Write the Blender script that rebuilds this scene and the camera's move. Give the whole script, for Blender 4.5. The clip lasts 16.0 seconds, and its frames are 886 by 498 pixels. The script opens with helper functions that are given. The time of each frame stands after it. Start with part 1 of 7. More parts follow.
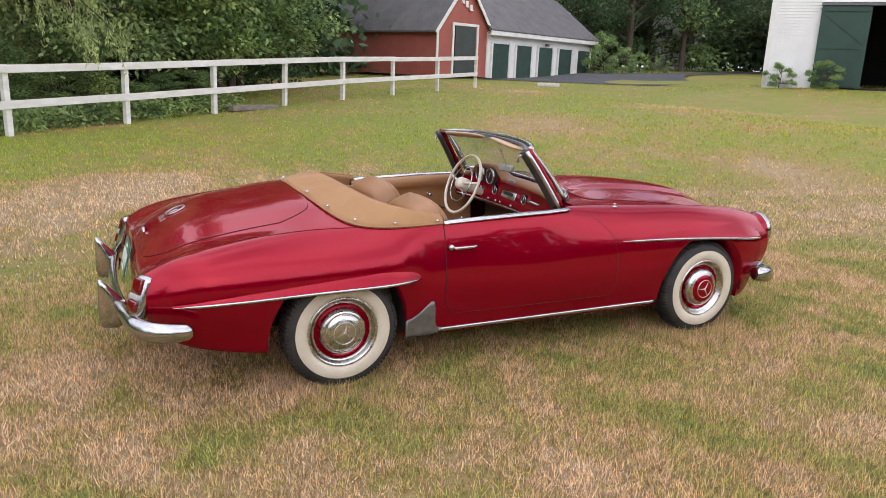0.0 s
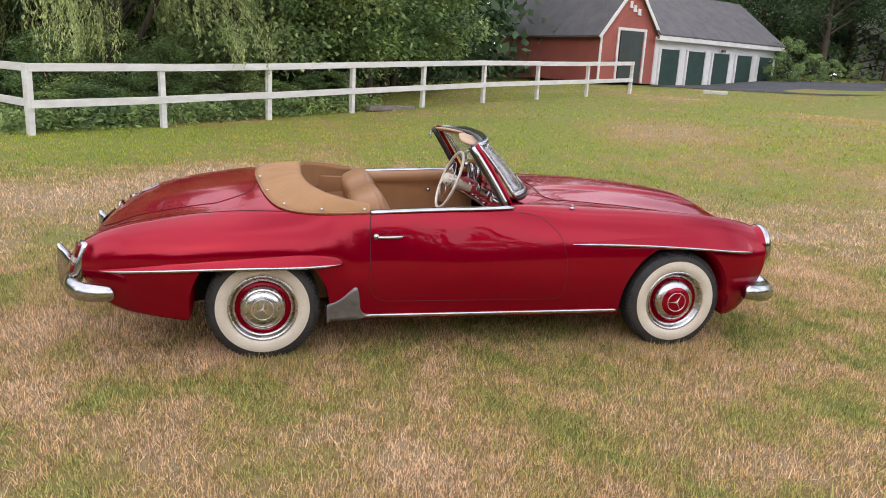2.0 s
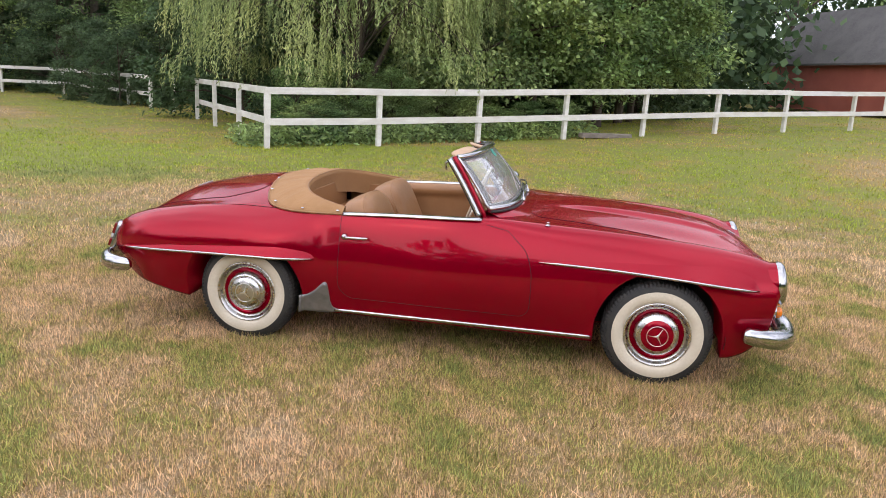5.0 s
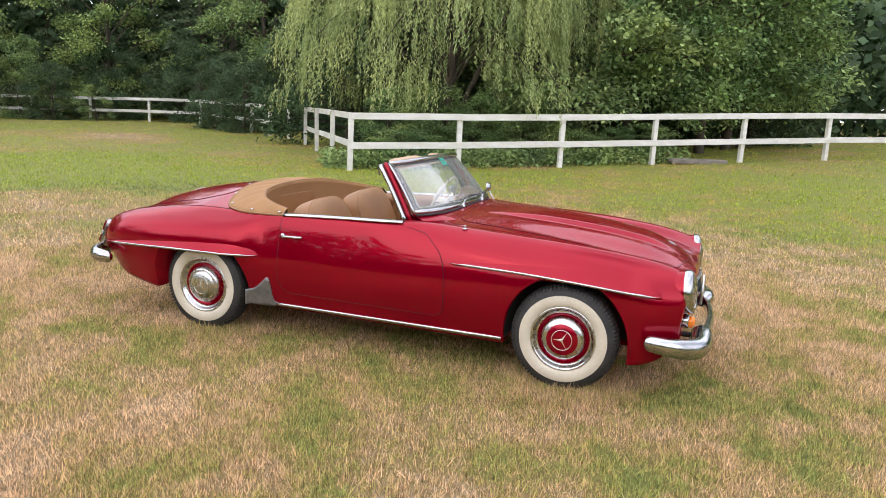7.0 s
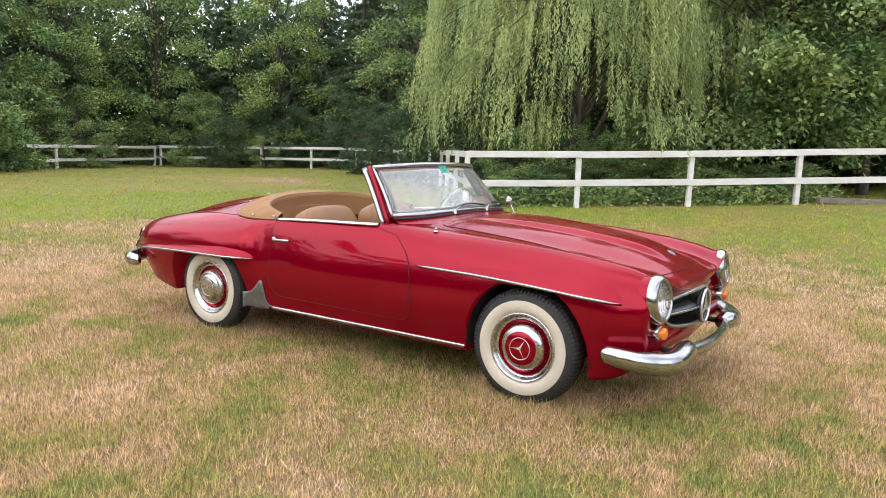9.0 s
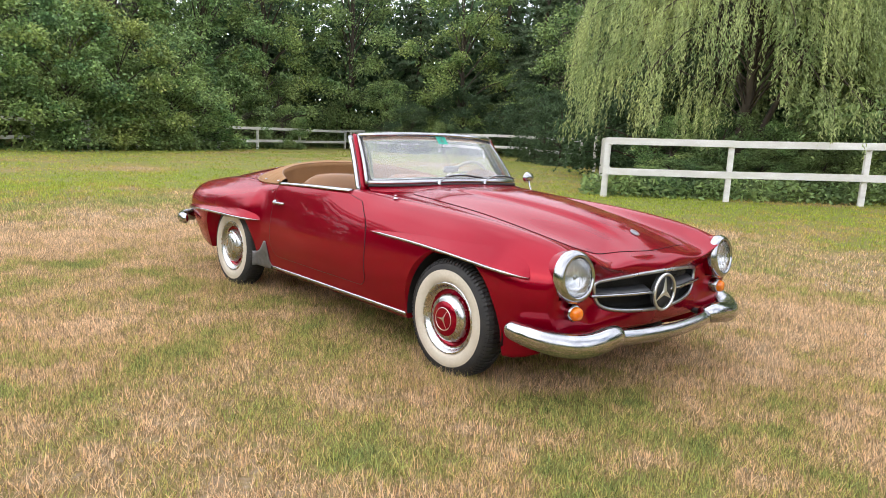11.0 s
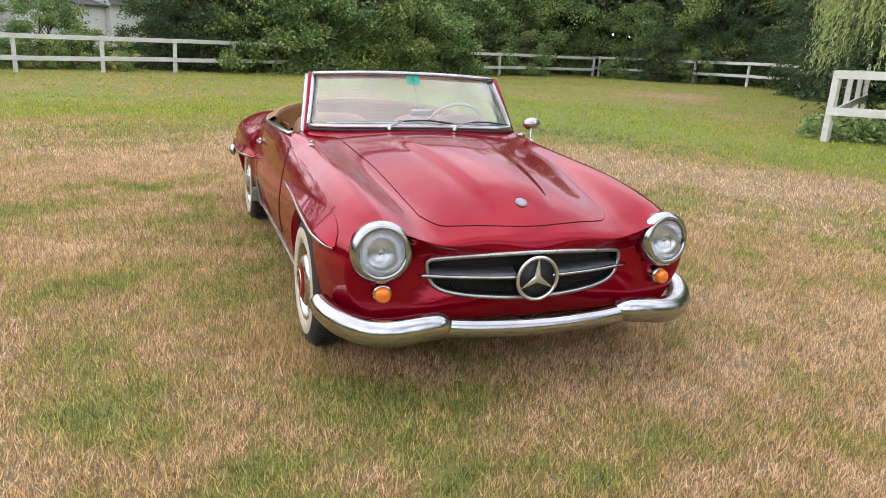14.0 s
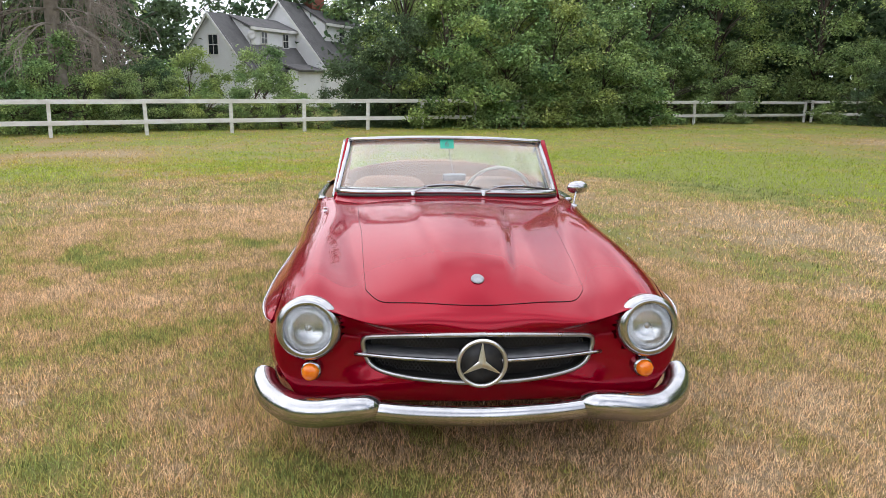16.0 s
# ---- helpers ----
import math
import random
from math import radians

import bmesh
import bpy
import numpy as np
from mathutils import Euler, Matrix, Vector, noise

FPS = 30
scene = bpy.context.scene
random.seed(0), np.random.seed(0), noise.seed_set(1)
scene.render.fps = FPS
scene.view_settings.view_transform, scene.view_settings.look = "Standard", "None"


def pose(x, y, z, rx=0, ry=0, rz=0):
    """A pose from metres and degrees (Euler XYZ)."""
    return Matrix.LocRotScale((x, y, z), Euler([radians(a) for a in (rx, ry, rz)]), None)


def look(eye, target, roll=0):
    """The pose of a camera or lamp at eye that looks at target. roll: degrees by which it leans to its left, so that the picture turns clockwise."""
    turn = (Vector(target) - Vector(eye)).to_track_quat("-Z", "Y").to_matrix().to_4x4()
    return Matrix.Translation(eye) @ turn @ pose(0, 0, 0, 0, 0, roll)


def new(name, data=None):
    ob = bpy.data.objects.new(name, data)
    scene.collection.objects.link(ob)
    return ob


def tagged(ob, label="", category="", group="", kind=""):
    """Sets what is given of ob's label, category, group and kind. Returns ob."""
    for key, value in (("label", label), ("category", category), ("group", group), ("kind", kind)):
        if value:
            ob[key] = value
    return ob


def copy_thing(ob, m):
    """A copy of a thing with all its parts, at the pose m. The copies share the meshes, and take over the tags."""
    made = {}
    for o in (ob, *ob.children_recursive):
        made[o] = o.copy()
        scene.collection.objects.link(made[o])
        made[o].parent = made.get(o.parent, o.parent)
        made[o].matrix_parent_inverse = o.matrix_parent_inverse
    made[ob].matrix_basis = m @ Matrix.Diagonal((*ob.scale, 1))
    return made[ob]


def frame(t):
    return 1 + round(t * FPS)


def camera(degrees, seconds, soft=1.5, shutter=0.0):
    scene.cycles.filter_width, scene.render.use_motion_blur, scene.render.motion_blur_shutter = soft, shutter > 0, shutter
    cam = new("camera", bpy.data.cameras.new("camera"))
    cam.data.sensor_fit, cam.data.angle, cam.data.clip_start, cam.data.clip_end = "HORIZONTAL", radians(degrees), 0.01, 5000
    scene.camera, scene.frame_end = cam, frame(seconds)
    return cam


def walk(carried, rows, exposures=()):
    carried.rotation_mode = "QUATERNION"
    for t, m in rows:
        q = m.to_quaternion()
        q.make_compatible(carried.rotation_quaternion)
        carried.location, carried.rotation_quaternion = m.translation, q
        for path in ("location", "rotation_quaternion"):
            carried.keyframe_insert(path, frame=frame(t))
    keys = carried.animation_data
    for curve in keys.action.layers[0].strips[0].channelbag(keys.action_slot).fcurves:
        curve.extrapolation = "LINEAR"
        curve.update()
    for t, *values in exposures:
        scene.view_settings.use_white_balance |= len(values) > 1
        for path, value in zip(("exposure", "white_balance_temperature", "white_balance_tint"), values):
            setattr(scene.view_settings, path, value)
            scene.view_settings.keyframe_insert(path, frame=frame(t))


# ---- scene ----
cam = camera(62.5, 16.0, soft=0.6)
METRES, EYE, TILT, LEAN, TURN = 9.677, 1.595, 0.0, 0.0, -26.0
AX, AY = -2.2294, -4.0963
ROWS = [
    (0.0, 0.0, 0.0, 0.0, 0.58, -14.02, -2.31),
    (0.5, 0.038, -0.0009, 0.0002, 3.44, -13.92, -2.44),
    (1.0, 0.0688, 0.0076, -0.0002, 6.39, -13.89, -2.7),
    (1.5, 0.1008, 0.0109, -0.0008, 10.26, -14.02, -2.9),
    (2.0, 0.1345, 0.0106, -0.0004, 14.66, -14.2, -2.84),
    (2.5, 0.1622, 0.0187, -0.0002, 18.39, -14.24, -2.76),
    (3.0, 0.1921, 0.0207, -0.0014, 21.89, -14.02, -2.63),
    (3.5, 0.2209, 0.0265, -0.0015, 25.58, -13.64, -2.7),
    (4.0, 0.2446, 0.042, -0.0007, 29.41, -13.22, -2.97),
    (6.5, 0.3805, 0.1158, -0.0016, 44.03, -12.28, -2.67),
    (7.0, 0.4059, 0.135, -0.0066, 46.45, -11.25, -2.65),
    (7.5, 0.4234, 0.1561, -0.0116, 49.41, -10.02, -2.76),
    (8.0, 0.432, 0.1814, -0.0187, 52.76, -8.88, -2.65),
    (8.5, 0.4513, 0.2047, -0.0256, 55.97, -8.07, -2.26),
    (9.0, 0.4673, 0.2328, -0.0319, 59.4, -7.83, -1.89),
    (11.5, 0.519, 0.3925, -0.0394, 77.81, -10.03, -3.23),
    (12.0, 0.5126, 0.4289, -0.0398, 80.25, -10.94, -3.07),
    (12.5, 0.5096, 0.466, -0.0371, 83.3, -11.9, -3.0),
    (13.0, 0.5023, 0.4932, -0.0315, 87.05, -12.9, -3.08),
    (13.5, 0.4934, 0.5192, -0.0258, 91.36, -14.44, -3.16),
    (14.0, 0.4892, 0.553, -0.0209, 96.01, -16.04, -3.21),
    (14.5, 0.4786, 0.5807, -0.0181, 100.48, -16.09, -3.05),
    (15.0, 0.4676, 0.6119, -0.0147, 105.09, -15.14, -2.68),
    (15.5, 0.4573, 0.6363, -0.012, 108.94, -13.86, -1.93),
    (16.0, 0.4465, 0.6486, -0.0106, 111.74, -12.77, -0.98),
]
EXPOSURES = [(t, stops, 6420, tint) for t, stops, tint in ((0.0, 0.56, 16), (4.0, 0.60, 16), (6.5, 0.73, 13), (9.0, 0.82, 12), (11.5, 0.79, 11), (13.0, 0.70, 11), (15.0, 0.64, 11), (16.0, 0.63, 11))]
walk(cam, [(t, pose(AX, AY, EYE, TILT, LEAN, TURN) @ pose(METRES * x, METRES * y, METRES * z, 90 + pitch, roll, yaw)) for t, x, y, z, yaw, pitch, roll in ROWS], EXPOSURES)


# ---- world, sun and exposure ----
world = bpy.data.worlds.new("world")
scene.world = world
world.use_nodes = True
wn, wl = world.node_tree.nodes, world.node_tree.links
wn.clear()
SUN_EL, SUN_AZ = radians(42), radians(200)
sky = wn.new("ShaderNodeTexSky")
sky.sky_type, sky.sun_disc = "NISHITA", False
sky.sun_elevation, sky.sun_rotation = SUN_EL, SUN_AZ
sky.air_density, sky.dust_density = 1.0, 3.0
tco = wn.new("ShaderNodeTexCoord")
cl = wn.new("ShaderNodeTexNoise")
cl.inputs["Scale"].default_value, cl.inputs["Detail"].default_value = 2.2, 6
ramp = wn.new("ShaderNodeValToRGB")
ramp.color_ramp.elements[0].position, ramp.color_ramp.elements[1].position = 0.28, 0.56
cmix = wn.new("ShaderNodeMix")
cmix.data_type = "RGBA"
cmix.inputs["B"].default_value = (10.5, 10.85, 11.9, 1)
bg = wn.new("ShaderNodeBackground")
bg.inputs["Strength"].default_value = 0.115
out = wn.new("ShaderNodeOutputWorld")
wl.new(tco.outputs["Generated"], cl.inputs["Vector"])
wl.new(cl.outputs["Fac"], ramp.inputs["Fac"])
wl.new(ramp.outputs["Color"], cmix.inputs["Factor"])
wl.new(sky.outputs["Color"], cmix.inputs["A"])
wl.new(cmix.outputs["Result"], bg.inputs["Color"])
wl.new(bg.outputs["Background"], out.inputs["Surface"])
sun = new("sun", bpy.data.lights.new("sun", "SUN"))
sun.data.energy, sun.data.angle, sun.data.color = 0.75, radians(150), (1.0, 0.97, 0.93)
sun.matrix_world = look((0, 0, 0), (math.sin(SUN_AZ) * -math.cos(SUN_EL), -math.cos(SUN_AZ) * math.cos(SUN_EL), -math.sin(SUN_EL)))


# ---- materials ----
def mat_base(name):
    m = bpy.data.materials.new(name)
    m.use_nodes = True
    nt = m.node_tree
    return m, nt, nt.nodes["Principled BSDF"]


def mixnode(nt, fac, a, b):
    n = nt.nodes.new("ShaderNodeMix")
    n.data_type = "RGBA"
    for sock, v in (("Factor", fac), ("A", a), ("B", b)):
        if hasattr(v, "is_output"):
            nt.links.new(v, n.inputs[sock])
        elif sock == "Factor":
            n.inputs[sock].default_value = v
        else:
            n.inputs[sock].default_value = (*v, 1)
    return n.outputs["Result"]


def noisenode(nt, scale, detail=4, lo=0.35, hi=0.65, vec=None, stretch=None):
    geo = nt.nodes.new("ShaderNodeNewGeometry")
    v = vec or geo.outputs["Position"]
    if stretch:
        mp = nt.nodes.new("ShaderNodeMapping")
        mp.inputs["Scale"].default_value = stretch
        nt.links.new(v, mp.inputs["Vector"])
        v = mp.outputs["Vector"]
    n = nt.nodes.new("ShaderNodeTexNoise")
    n.inputs["Scale"].default_value, n.inputs["Detail"].default_value = scale, detail
    nt.links.new(v, n.inputs["Vector"])
    r = nt.nodes.new("ShaderNodeMapRange")
    r.inputs["From Min"].default_value, r.inputs["From Max"].default_value = lo, hi
    nt.links.new(n.outputs["Fac"], r.inputs["Value"])
    return r.outputs["Result"], n.outputs["Fac"]


def surf(name, c1, c2=None, scale=3.0, rough=0.6, metal=0.0, bump=0.0, bscale=60.0, coat=0.0, rough2=None, fine=None, stretch=None, island=0.0, objrand=0.0):
    """A surface of two colours mixed by a coarse noise, with a finer noise for relief and gloss."""
    m, nt, p = mat_base(name)
    c2 = c2 or tuple(0.8 * c for c in c1)
    f1, _ = noisenode(nt, scale, stretch=stretch)
    col = mixnode(nt, f1, c1, c2)
    f2, raw2 = noisenode(nt, bscale, 3, stretch=stretch)
    if fine:
        mul = nt.nodes.new("ShaderNodeMath")
        mul.operation = "MULTIPLY"
        mul.inputs[1].default_value = 0.5
        nt.links.new(f2, mul.inputs[0])
        col = mixnode(nt, mul.outputs[0], col, fine)
    if island or objrand:
        if island:
            g = nt.nodes.new("ShaderNodeNewGeometry")
            rnd = g.outputs["Random Per Island"]
        else:
            g = nt.nodes.new("ShaderNodeObjectInfo")
            rnd = g.outputs["Random"]
        h = nt.nodes.new("ShaderNodeHueSaturation")
        mr = nt.nodes.new("ShaderNodeMapRange")
        amt = island or objrand
        mr.inputs["To Min"].default_value, mr.inputs["To Max"].default_value = 1 - amt, 1 + amt
        nt.links.new(rnd, mr.inputs["Value"])
        nt.links.new(mr.outputs["Result"], h.inputs["Value"])
        nt.links.new(col, h.inputs["Color"])
        col = h.outputs["Color"]
    nt.links.new(col, p.inputs["Base Color"])
    p.inputs["Metallic"].default_value = metal
    if rough2 is not None:
        mr = nt.nodes.new("ShaderNodeMapRange")
        mr.inputs["To Min"].default_value, mr.inputs["To Max"].default_value = rough, rough2
        nt.links.new(f1, mr.inputs["Value"])
        nt.links.new(mr.outputs["Result"], p.inputs["Roughness"])
    else:
        p.inputs["Roughness"].default_value = rough
    p.inputs["Coat Weight"].default_value = coat
    p.inputs["Coat Roughness"].default_value = 0.03
    if bump:
        b = nt.nodes.new("ShaderNodeBump")
        b.inputs["Strength"].default_value, b.inputs["Distance"].default_value = bump, 0.01
        nt.links.new(raw2, b.inputs["Height"])
        nt.links.new(b.outputs["Normal"], p.inputs["Normal"])
    return m


PAINT = surf("red_paint", (0.298, 0.0002, 0.0135), (0.278, 0.0001, 0.0125), 2.0, rough=0.16, metal=0.50, coat=0.52, bscale=900, fine=(0.298, 0.0003, 0.0135))
for key, val in (("Specular IOR Level", 0.0), ("Coat IOR", 1.5), ("Coat Roughness", 0.006)):
    PAINT.node_tree.nodes["Principled BSDF"].inputs[key].default_value = val
CHROME = surf("chrome", (0.50, 0.50, 0.507), (0.41, 0.41, 0.418), 9.0, rough=0.12, rough2=0.24, metal=1.0)
HUBCHROME = surf("worn_hub_chrome", (0.62, 0.62, 0.62), (0.50, 0.50, 0.50), 24.0, rough=0.20, rough2=0.34, metal=1.0)
GUARD = surf("dull_guard_metal", (0.27, 0.27, 0.275), (0.20, 0.20, 0.205), 14.0, rough=0.42, rough2=0.6, metal=0.8, bump=0.05, bscale=120)
STEEL = surf("brushed_steel", (0.50, 0.50, 0.50), (0.38, 0.38, 0.385), 12.0, rough=0.26, rough2=0.42, metal=1.0)
SATIN = surf("satin_chrome", (0.80, 0.80, 0.79), (0.70, 0.70, 0.69), 12.0, rough=0.28, rough2=0.40, metal=1.0)
RUBBER = surf("tyre_rubber", (0.018, 0.018, 0.019), (0.035, 0.033, 0.03), 14.0, rough=0.65, bump=0.1, bscale=150)
WHITEWALL = surf("whitewall", (0.66, 0.60, 0.49), (0.58, 0.52, 0.41), 8.0, rough=0.55, bscale=80, fine=(0.55, 0.49, 0.38))
BLACK = surf("black_void", (0.012, 0.012, 0.012), (0.02, 0.018, 0.017), 10, rough=0.8)
GAP = surf("shut_line_dark", (0.03, 0.002, 0.003), (0.02, 0.001, 0.002), 10, rough=0.7)
LEATHER = surf("tan_leather", (0.29, 0.14, 0.056), (0.24, 0.112, 0.042), 5.0, rough=0.42, bump=0.15, bscale=220, fine=(0.32, 0.16, 0.068))
CANVAS = surf("tan_canvas", (0.35, 0.19, 0.082), (0.30, 0.158, 0.065), 4.0, rough=0.85, bump=0.25, bscale=500, fine=(0.39, 0.22, 0.098))
CARPET = surf("brown_carpet", (0.12, 0.06, 0.03), (0.09, 0.045, 0.02), 30, rough=0.95, bump=0.4, bscale=400)
IVORY = surf("ivory_plastic", (0.72, 0.67, 0.55), (0.68, 0.62, 0.5), 10, rough=0.3)
MESHBLACK = surf("blackened_mesh", (0.055, 0.055, 0.058), (0.035, 0.035, 0.037), 30, rough=0.5, metal=0.4)
DARKMETAL = surf("dark_metal", (0.16, 0.16, 0.165), (0.11, 0.11, 0.115), 20, rough=0.4, metal=0.5)
AMBER = surf("amber_lens", (0.85, 0.22, 0.01), (0.8, 0.16, 0.005), 40, rough=0.15, coat=0.6)
REDLENS = surf("red_lens", (0.17, 0.002, 0.006), (0.12, 0.001, 0.004), 60, rough=0.12, coat=0.8)
LENSGREY = surf("reversing_lens", (0.45, 0.44, 0.43), (0.38, 0.37, 0.36), 40, rough=0.2, coat=0.5)
WHITEPAINT = surf("white_fence_paint", (0.82, 0.81, 0.79), (0.66, 0.64, 0.60), 2.4, rough=0.6, bump=0.3, bscale=40, fine=(0.60, 0.58, 0.53), stretch=(1, 1, 3))


def glass_mat(name, tint, rough=0.0, ior=1.45):
    m, nt, p = mat_base(name)
    p.inputs["Base Color"].default_value = (*tint, 1)
    p.inputs["Transmission Weight"].default_value = 1.0
    p.inputs["Roughness"].default_value = rough
    p.inputs["IOR"].default_value = ior
    return m


GLASS = glass_mat("window_glass", (0.95, 0.97, 0.96), 0.0, 1.65)
REFLECTOR = surf("aluminised_reflector", (0.70, 0.71, 0.72), (0.60, 0.61, 0.62), 30, rough=0.22, metal=0.9)
# pale diffuse film on the glass: slight dust plus a painted sky sheen
PALE_FILM = GLASS.node_tree.nodes.new("ShaderNodeBsdfDiffuse")
PALE_FILM.inputs["Color"].default_value = (0.66, 0.67, 0.68, 1)
hazy = GLASS.node_tree.nodes.new("ShaderNodeMixShader")
haze, _ = noisenode(GLASS.node_tree, 3.0)
film_share = GLASS.node_tree.nodes.new("ShaderNodeMapRange")
film_share.inputs["To Min"].default_value, film_share.inputs["To Max"].default_value = 0.07, 0.12
GLASS.node_tree.links.new(haze, film_share.inputs["Value"])
GLASS.node_tree.links.new(film_share.outputs["Result"], hazy.inputs["Fac"])
GLASS.node_tree.links.new(GLASS.node_tree.nodes["Principled BSDF"].outputs["BSDF"], hazy.inputs[1])
GLASS.node_tree.links.new(PALE_FILM.outputs["BSDF"], hazy.inputs[2])
GLASS.node_tree.links.new(hazy.outputs["Shader"], GLASS.node_tree.nodes["Material Output"].inputs["Surface"])
LAMPGLASS = glass_mat("ribbed_lamp_glass", (0.97, 0.98, 0.98), 0.08)


# ---- mesh helpers ----
def mesh(name, verts, faces, material, parent=None, smooth=True, label=""):
    """One mesh object from vertices and faces, under a thing where one is given."""
    me = bpy.data.meshes.new(name)
    me.from_pydata([tuple(map(float, v)) for v in verts], [], [tuple(map(int, f)) for f in faces])
    me.validate()
    me.materials.append(material)
    if smooth:
        me.polygons.foreach_set("use_smooth", [True] * len(me.polygons))
    me.update()
    ob = new(name, me)
    if parent:
        ob.parent = parent
    if label:
        tagged(ob, label)
    return ob


def quads_mesh(name, v, f, material, parent=None, smooth=False):
    """A large mesh from numpy arrays: v (n, 3), f (m, k)."""
    me = bpy.data.meshes.new(name)
    k = f.shape[1]
    me.vertices.add(len(v))
    me.vertices.foreach_set("co", np.ascontiguousarray(v, dtype=np.float32).ravel())
    me.loops.add(f.size)
    me.loops.foreach_set("vertex_index", np.ascontiguousarray(f, dtype=np.int32).ravel())
    me.polygons.add(len(f))
    me.polygons.foreach_set("loop_start", np.arange(0, f.size, k, dtype=np.int32))
    if smooth:
        me.polygons.foreach_set("use_smooth", np.ones(len(f), dtype=bool))
    me.materials.append(material)
    me.update(calc_edges=True)
    ob = new(name, me)
    if parent:
        ob.parent = parent
    return ob


def part(name, bm, material, parent, label="", smooth=True):
    me = bpy.data.meshes.new(name)
    bmesh.ops.recalc_face_normals(bm, faces=bm.faces[:])
    bm.to_mesh(me)
    bm.free()
    me.materials.append(material)
    if smooth:
        me.polygons.foreach_set("use_smooth", [True] * len(me.polygons))
    ob = new(name, me)
    if parent:
        ob.parent = parent
    if label:
        tagged(ob, label)
    return ob


def thing(name, label, category, loc=(0, 0, 0), group="", kind=""):
    e = new(name)
    e.location = loc
    e.empty_display_size = 0.1
    return tagged(e, label, category, group, kind)


def bm_box(sx, sy, sz, m=None, bevel=0.0, bm=None):
    bm = bm or bmesh.new()
    r = bmesh.ops.create_cube(bm, size=1, matrix=(m or Matrix()) @ Matrix.Diagonal((sx, sy, sz, 1)))
    if bevel:
        es = list({e for v in r["verts"] for e in v.link_edges})
        bmesh.ops.bevel(bm, geom=es, offset=bevel, segments=2, profile=0.7, affect="EDGES")
    return bm


def spline(pts, n=8, closed=False):
    """Catmull-Rom through the points, n steps a span."""
    p = np.array(pts, float)
    k = len(p)
    ext = np.vstack([p[-1:], p, p[:2]]) if closed else np.vstack([2 * p[0] - p[1], p, 2 * p[-1] - p[-2]])
    outp = []
    for i in range(k if closed else k - 1):
        a, b, c, d = ext[i], ext[i + 1], ext[i + 2], ext[i + 3]
        for j in range(n):
            t = j / n
            outp.append(0.5 * (2 * b + (c - a) * t + (2 * a - 5 * b + 4 * c - d) * t * t + (3 * b - a - 3 * c + d) * t ** 3))
    if not closed:
        outp.append(p[-1])
    return np.array(outp)


def curve1(x, pts):
    """A smooth curve through (x, value) pairs, flat outside them."""
    xs = np.array([p[0] for p in pts], float)
    ys = np.array([p[1] for p in pts], float)
    h = np.diff(xs)
    d = np.diff(ys) / h
    m = np.zeros(len(xs))
    m[0], m[-1] = d[0], d[-1]
    for i in range(1, len(xs) - 1):
        m[i] = 0 if d[i - 1] * d[i] <= 0 else 2 * d[i - 1] * d[i] / (d[i - 1] + d[i])
    x = np.clip(x, xs[0], xs[-1])
    i = np.clip(np.searchsorted(xs, x) - 1, 0, len(h) - 1)
    t = (x - xs[i]) / h[i]
    return (2 * t ** 3 - 3 * t ** 2 + 1) * ys[i] + (t ** 3 - 2 * t ** 2 + t) * h[i] * m[i] + (-2 * t ** 3 + 3 * t ** 2) * ys[i + 1] + (t ** 3 - t ** 2) * h[i] * m[i + 1]


def sweep(name, path, profile, up, material, parent=None, closed=False, scale=None, caps=True, label=""):
    """A profile of (side, up) pairs carried along a path; up: one vector, or one a point."""
    path = np.array(path, float)
    n, k = len(path), len(profile)
    ups = np.array(up, float)
    ups = np.tile(ups, (n, 1)) if ups.ndim == 1 else ups
    vs, fs = [], []
    for i in range(n):
        if closed:
            t = path[(i + 1) % n] - path[i - 1]
        else:
            t = path[min(i + 1, n - 1)] - path[max(i - 1, 0)]
        t /= np.linalg.norm(t) + 1e-12
        s = np.cross(t, ups[i])
        s /= np.linalg.norm(s) + 1e-12
        u = np.cross(s, t)
        sc = 1 if scale is None else scale[i]
        for a, b in profile:
            vs.append(path[i] + sc * (a * s + b * u))
    for i in range(n if closed else n - 1):
        j = (i + 1) % n
        for c in range(k):
            e = (c + 1) % k
            fs.append((i * k + c, i * k + e, j * k + e, j * k + c))
    if caps and not closed:
        fs += [tuple(range(k))[::-1], tuple(range((n - 1) * k, n * k))]
    return mesh(name, vs, fs, material, parent, True, label)


def ring(r, n=8, sx=1.0):
    return [(sx * r * math.cos(2 * math.pi * i / n), r * math.sin(2 * math.pi * i / n)) for i in range(n)]


def tube(name, path, r, material, parent=None, closed=False, n=8, label="", scale=None):
    path = np.array(path, float)
    d = np.ptp(path, axis=0)
    up = [(1, 0, 0), (0, 1, 0), (0, 0, 1)][int(np.argmin(d))]
    return sweep(name, path, ring(r, n), np.array(up, float) + 1e-3, material, parent, closed, scale, label=label)


def lathe(name, profile, material, parent=None, n=48, m=None, label="", closed=False):
    """A profile of (radius, along) pairs turned round the y axis; along is y."""
    vs, fs = [], []
    k = len(profile)
    m = m or Matrix()
    for i in range(n):
        a = 2 * math.pi * i / n
        for r, y in profile:
            vs.append(m @ Vector((r * math.cos(a), y, r * math.sin(a))))
    for i in range(n):
        j = (i + 1) % n
        for c in range(k if closed else k - 1):
            e = (c + 1) % k
            fs.append((i * k + c, j * k + c, j * k + e, i * k + e))
    return mesh(name, vs, fs, material, parent, True, label)


# ---- ground ----
def sstep(a, b, x):
    t = np.clip((x - a) / (b - a), 0, 1)
    return t * t * (3 - 2 * t)


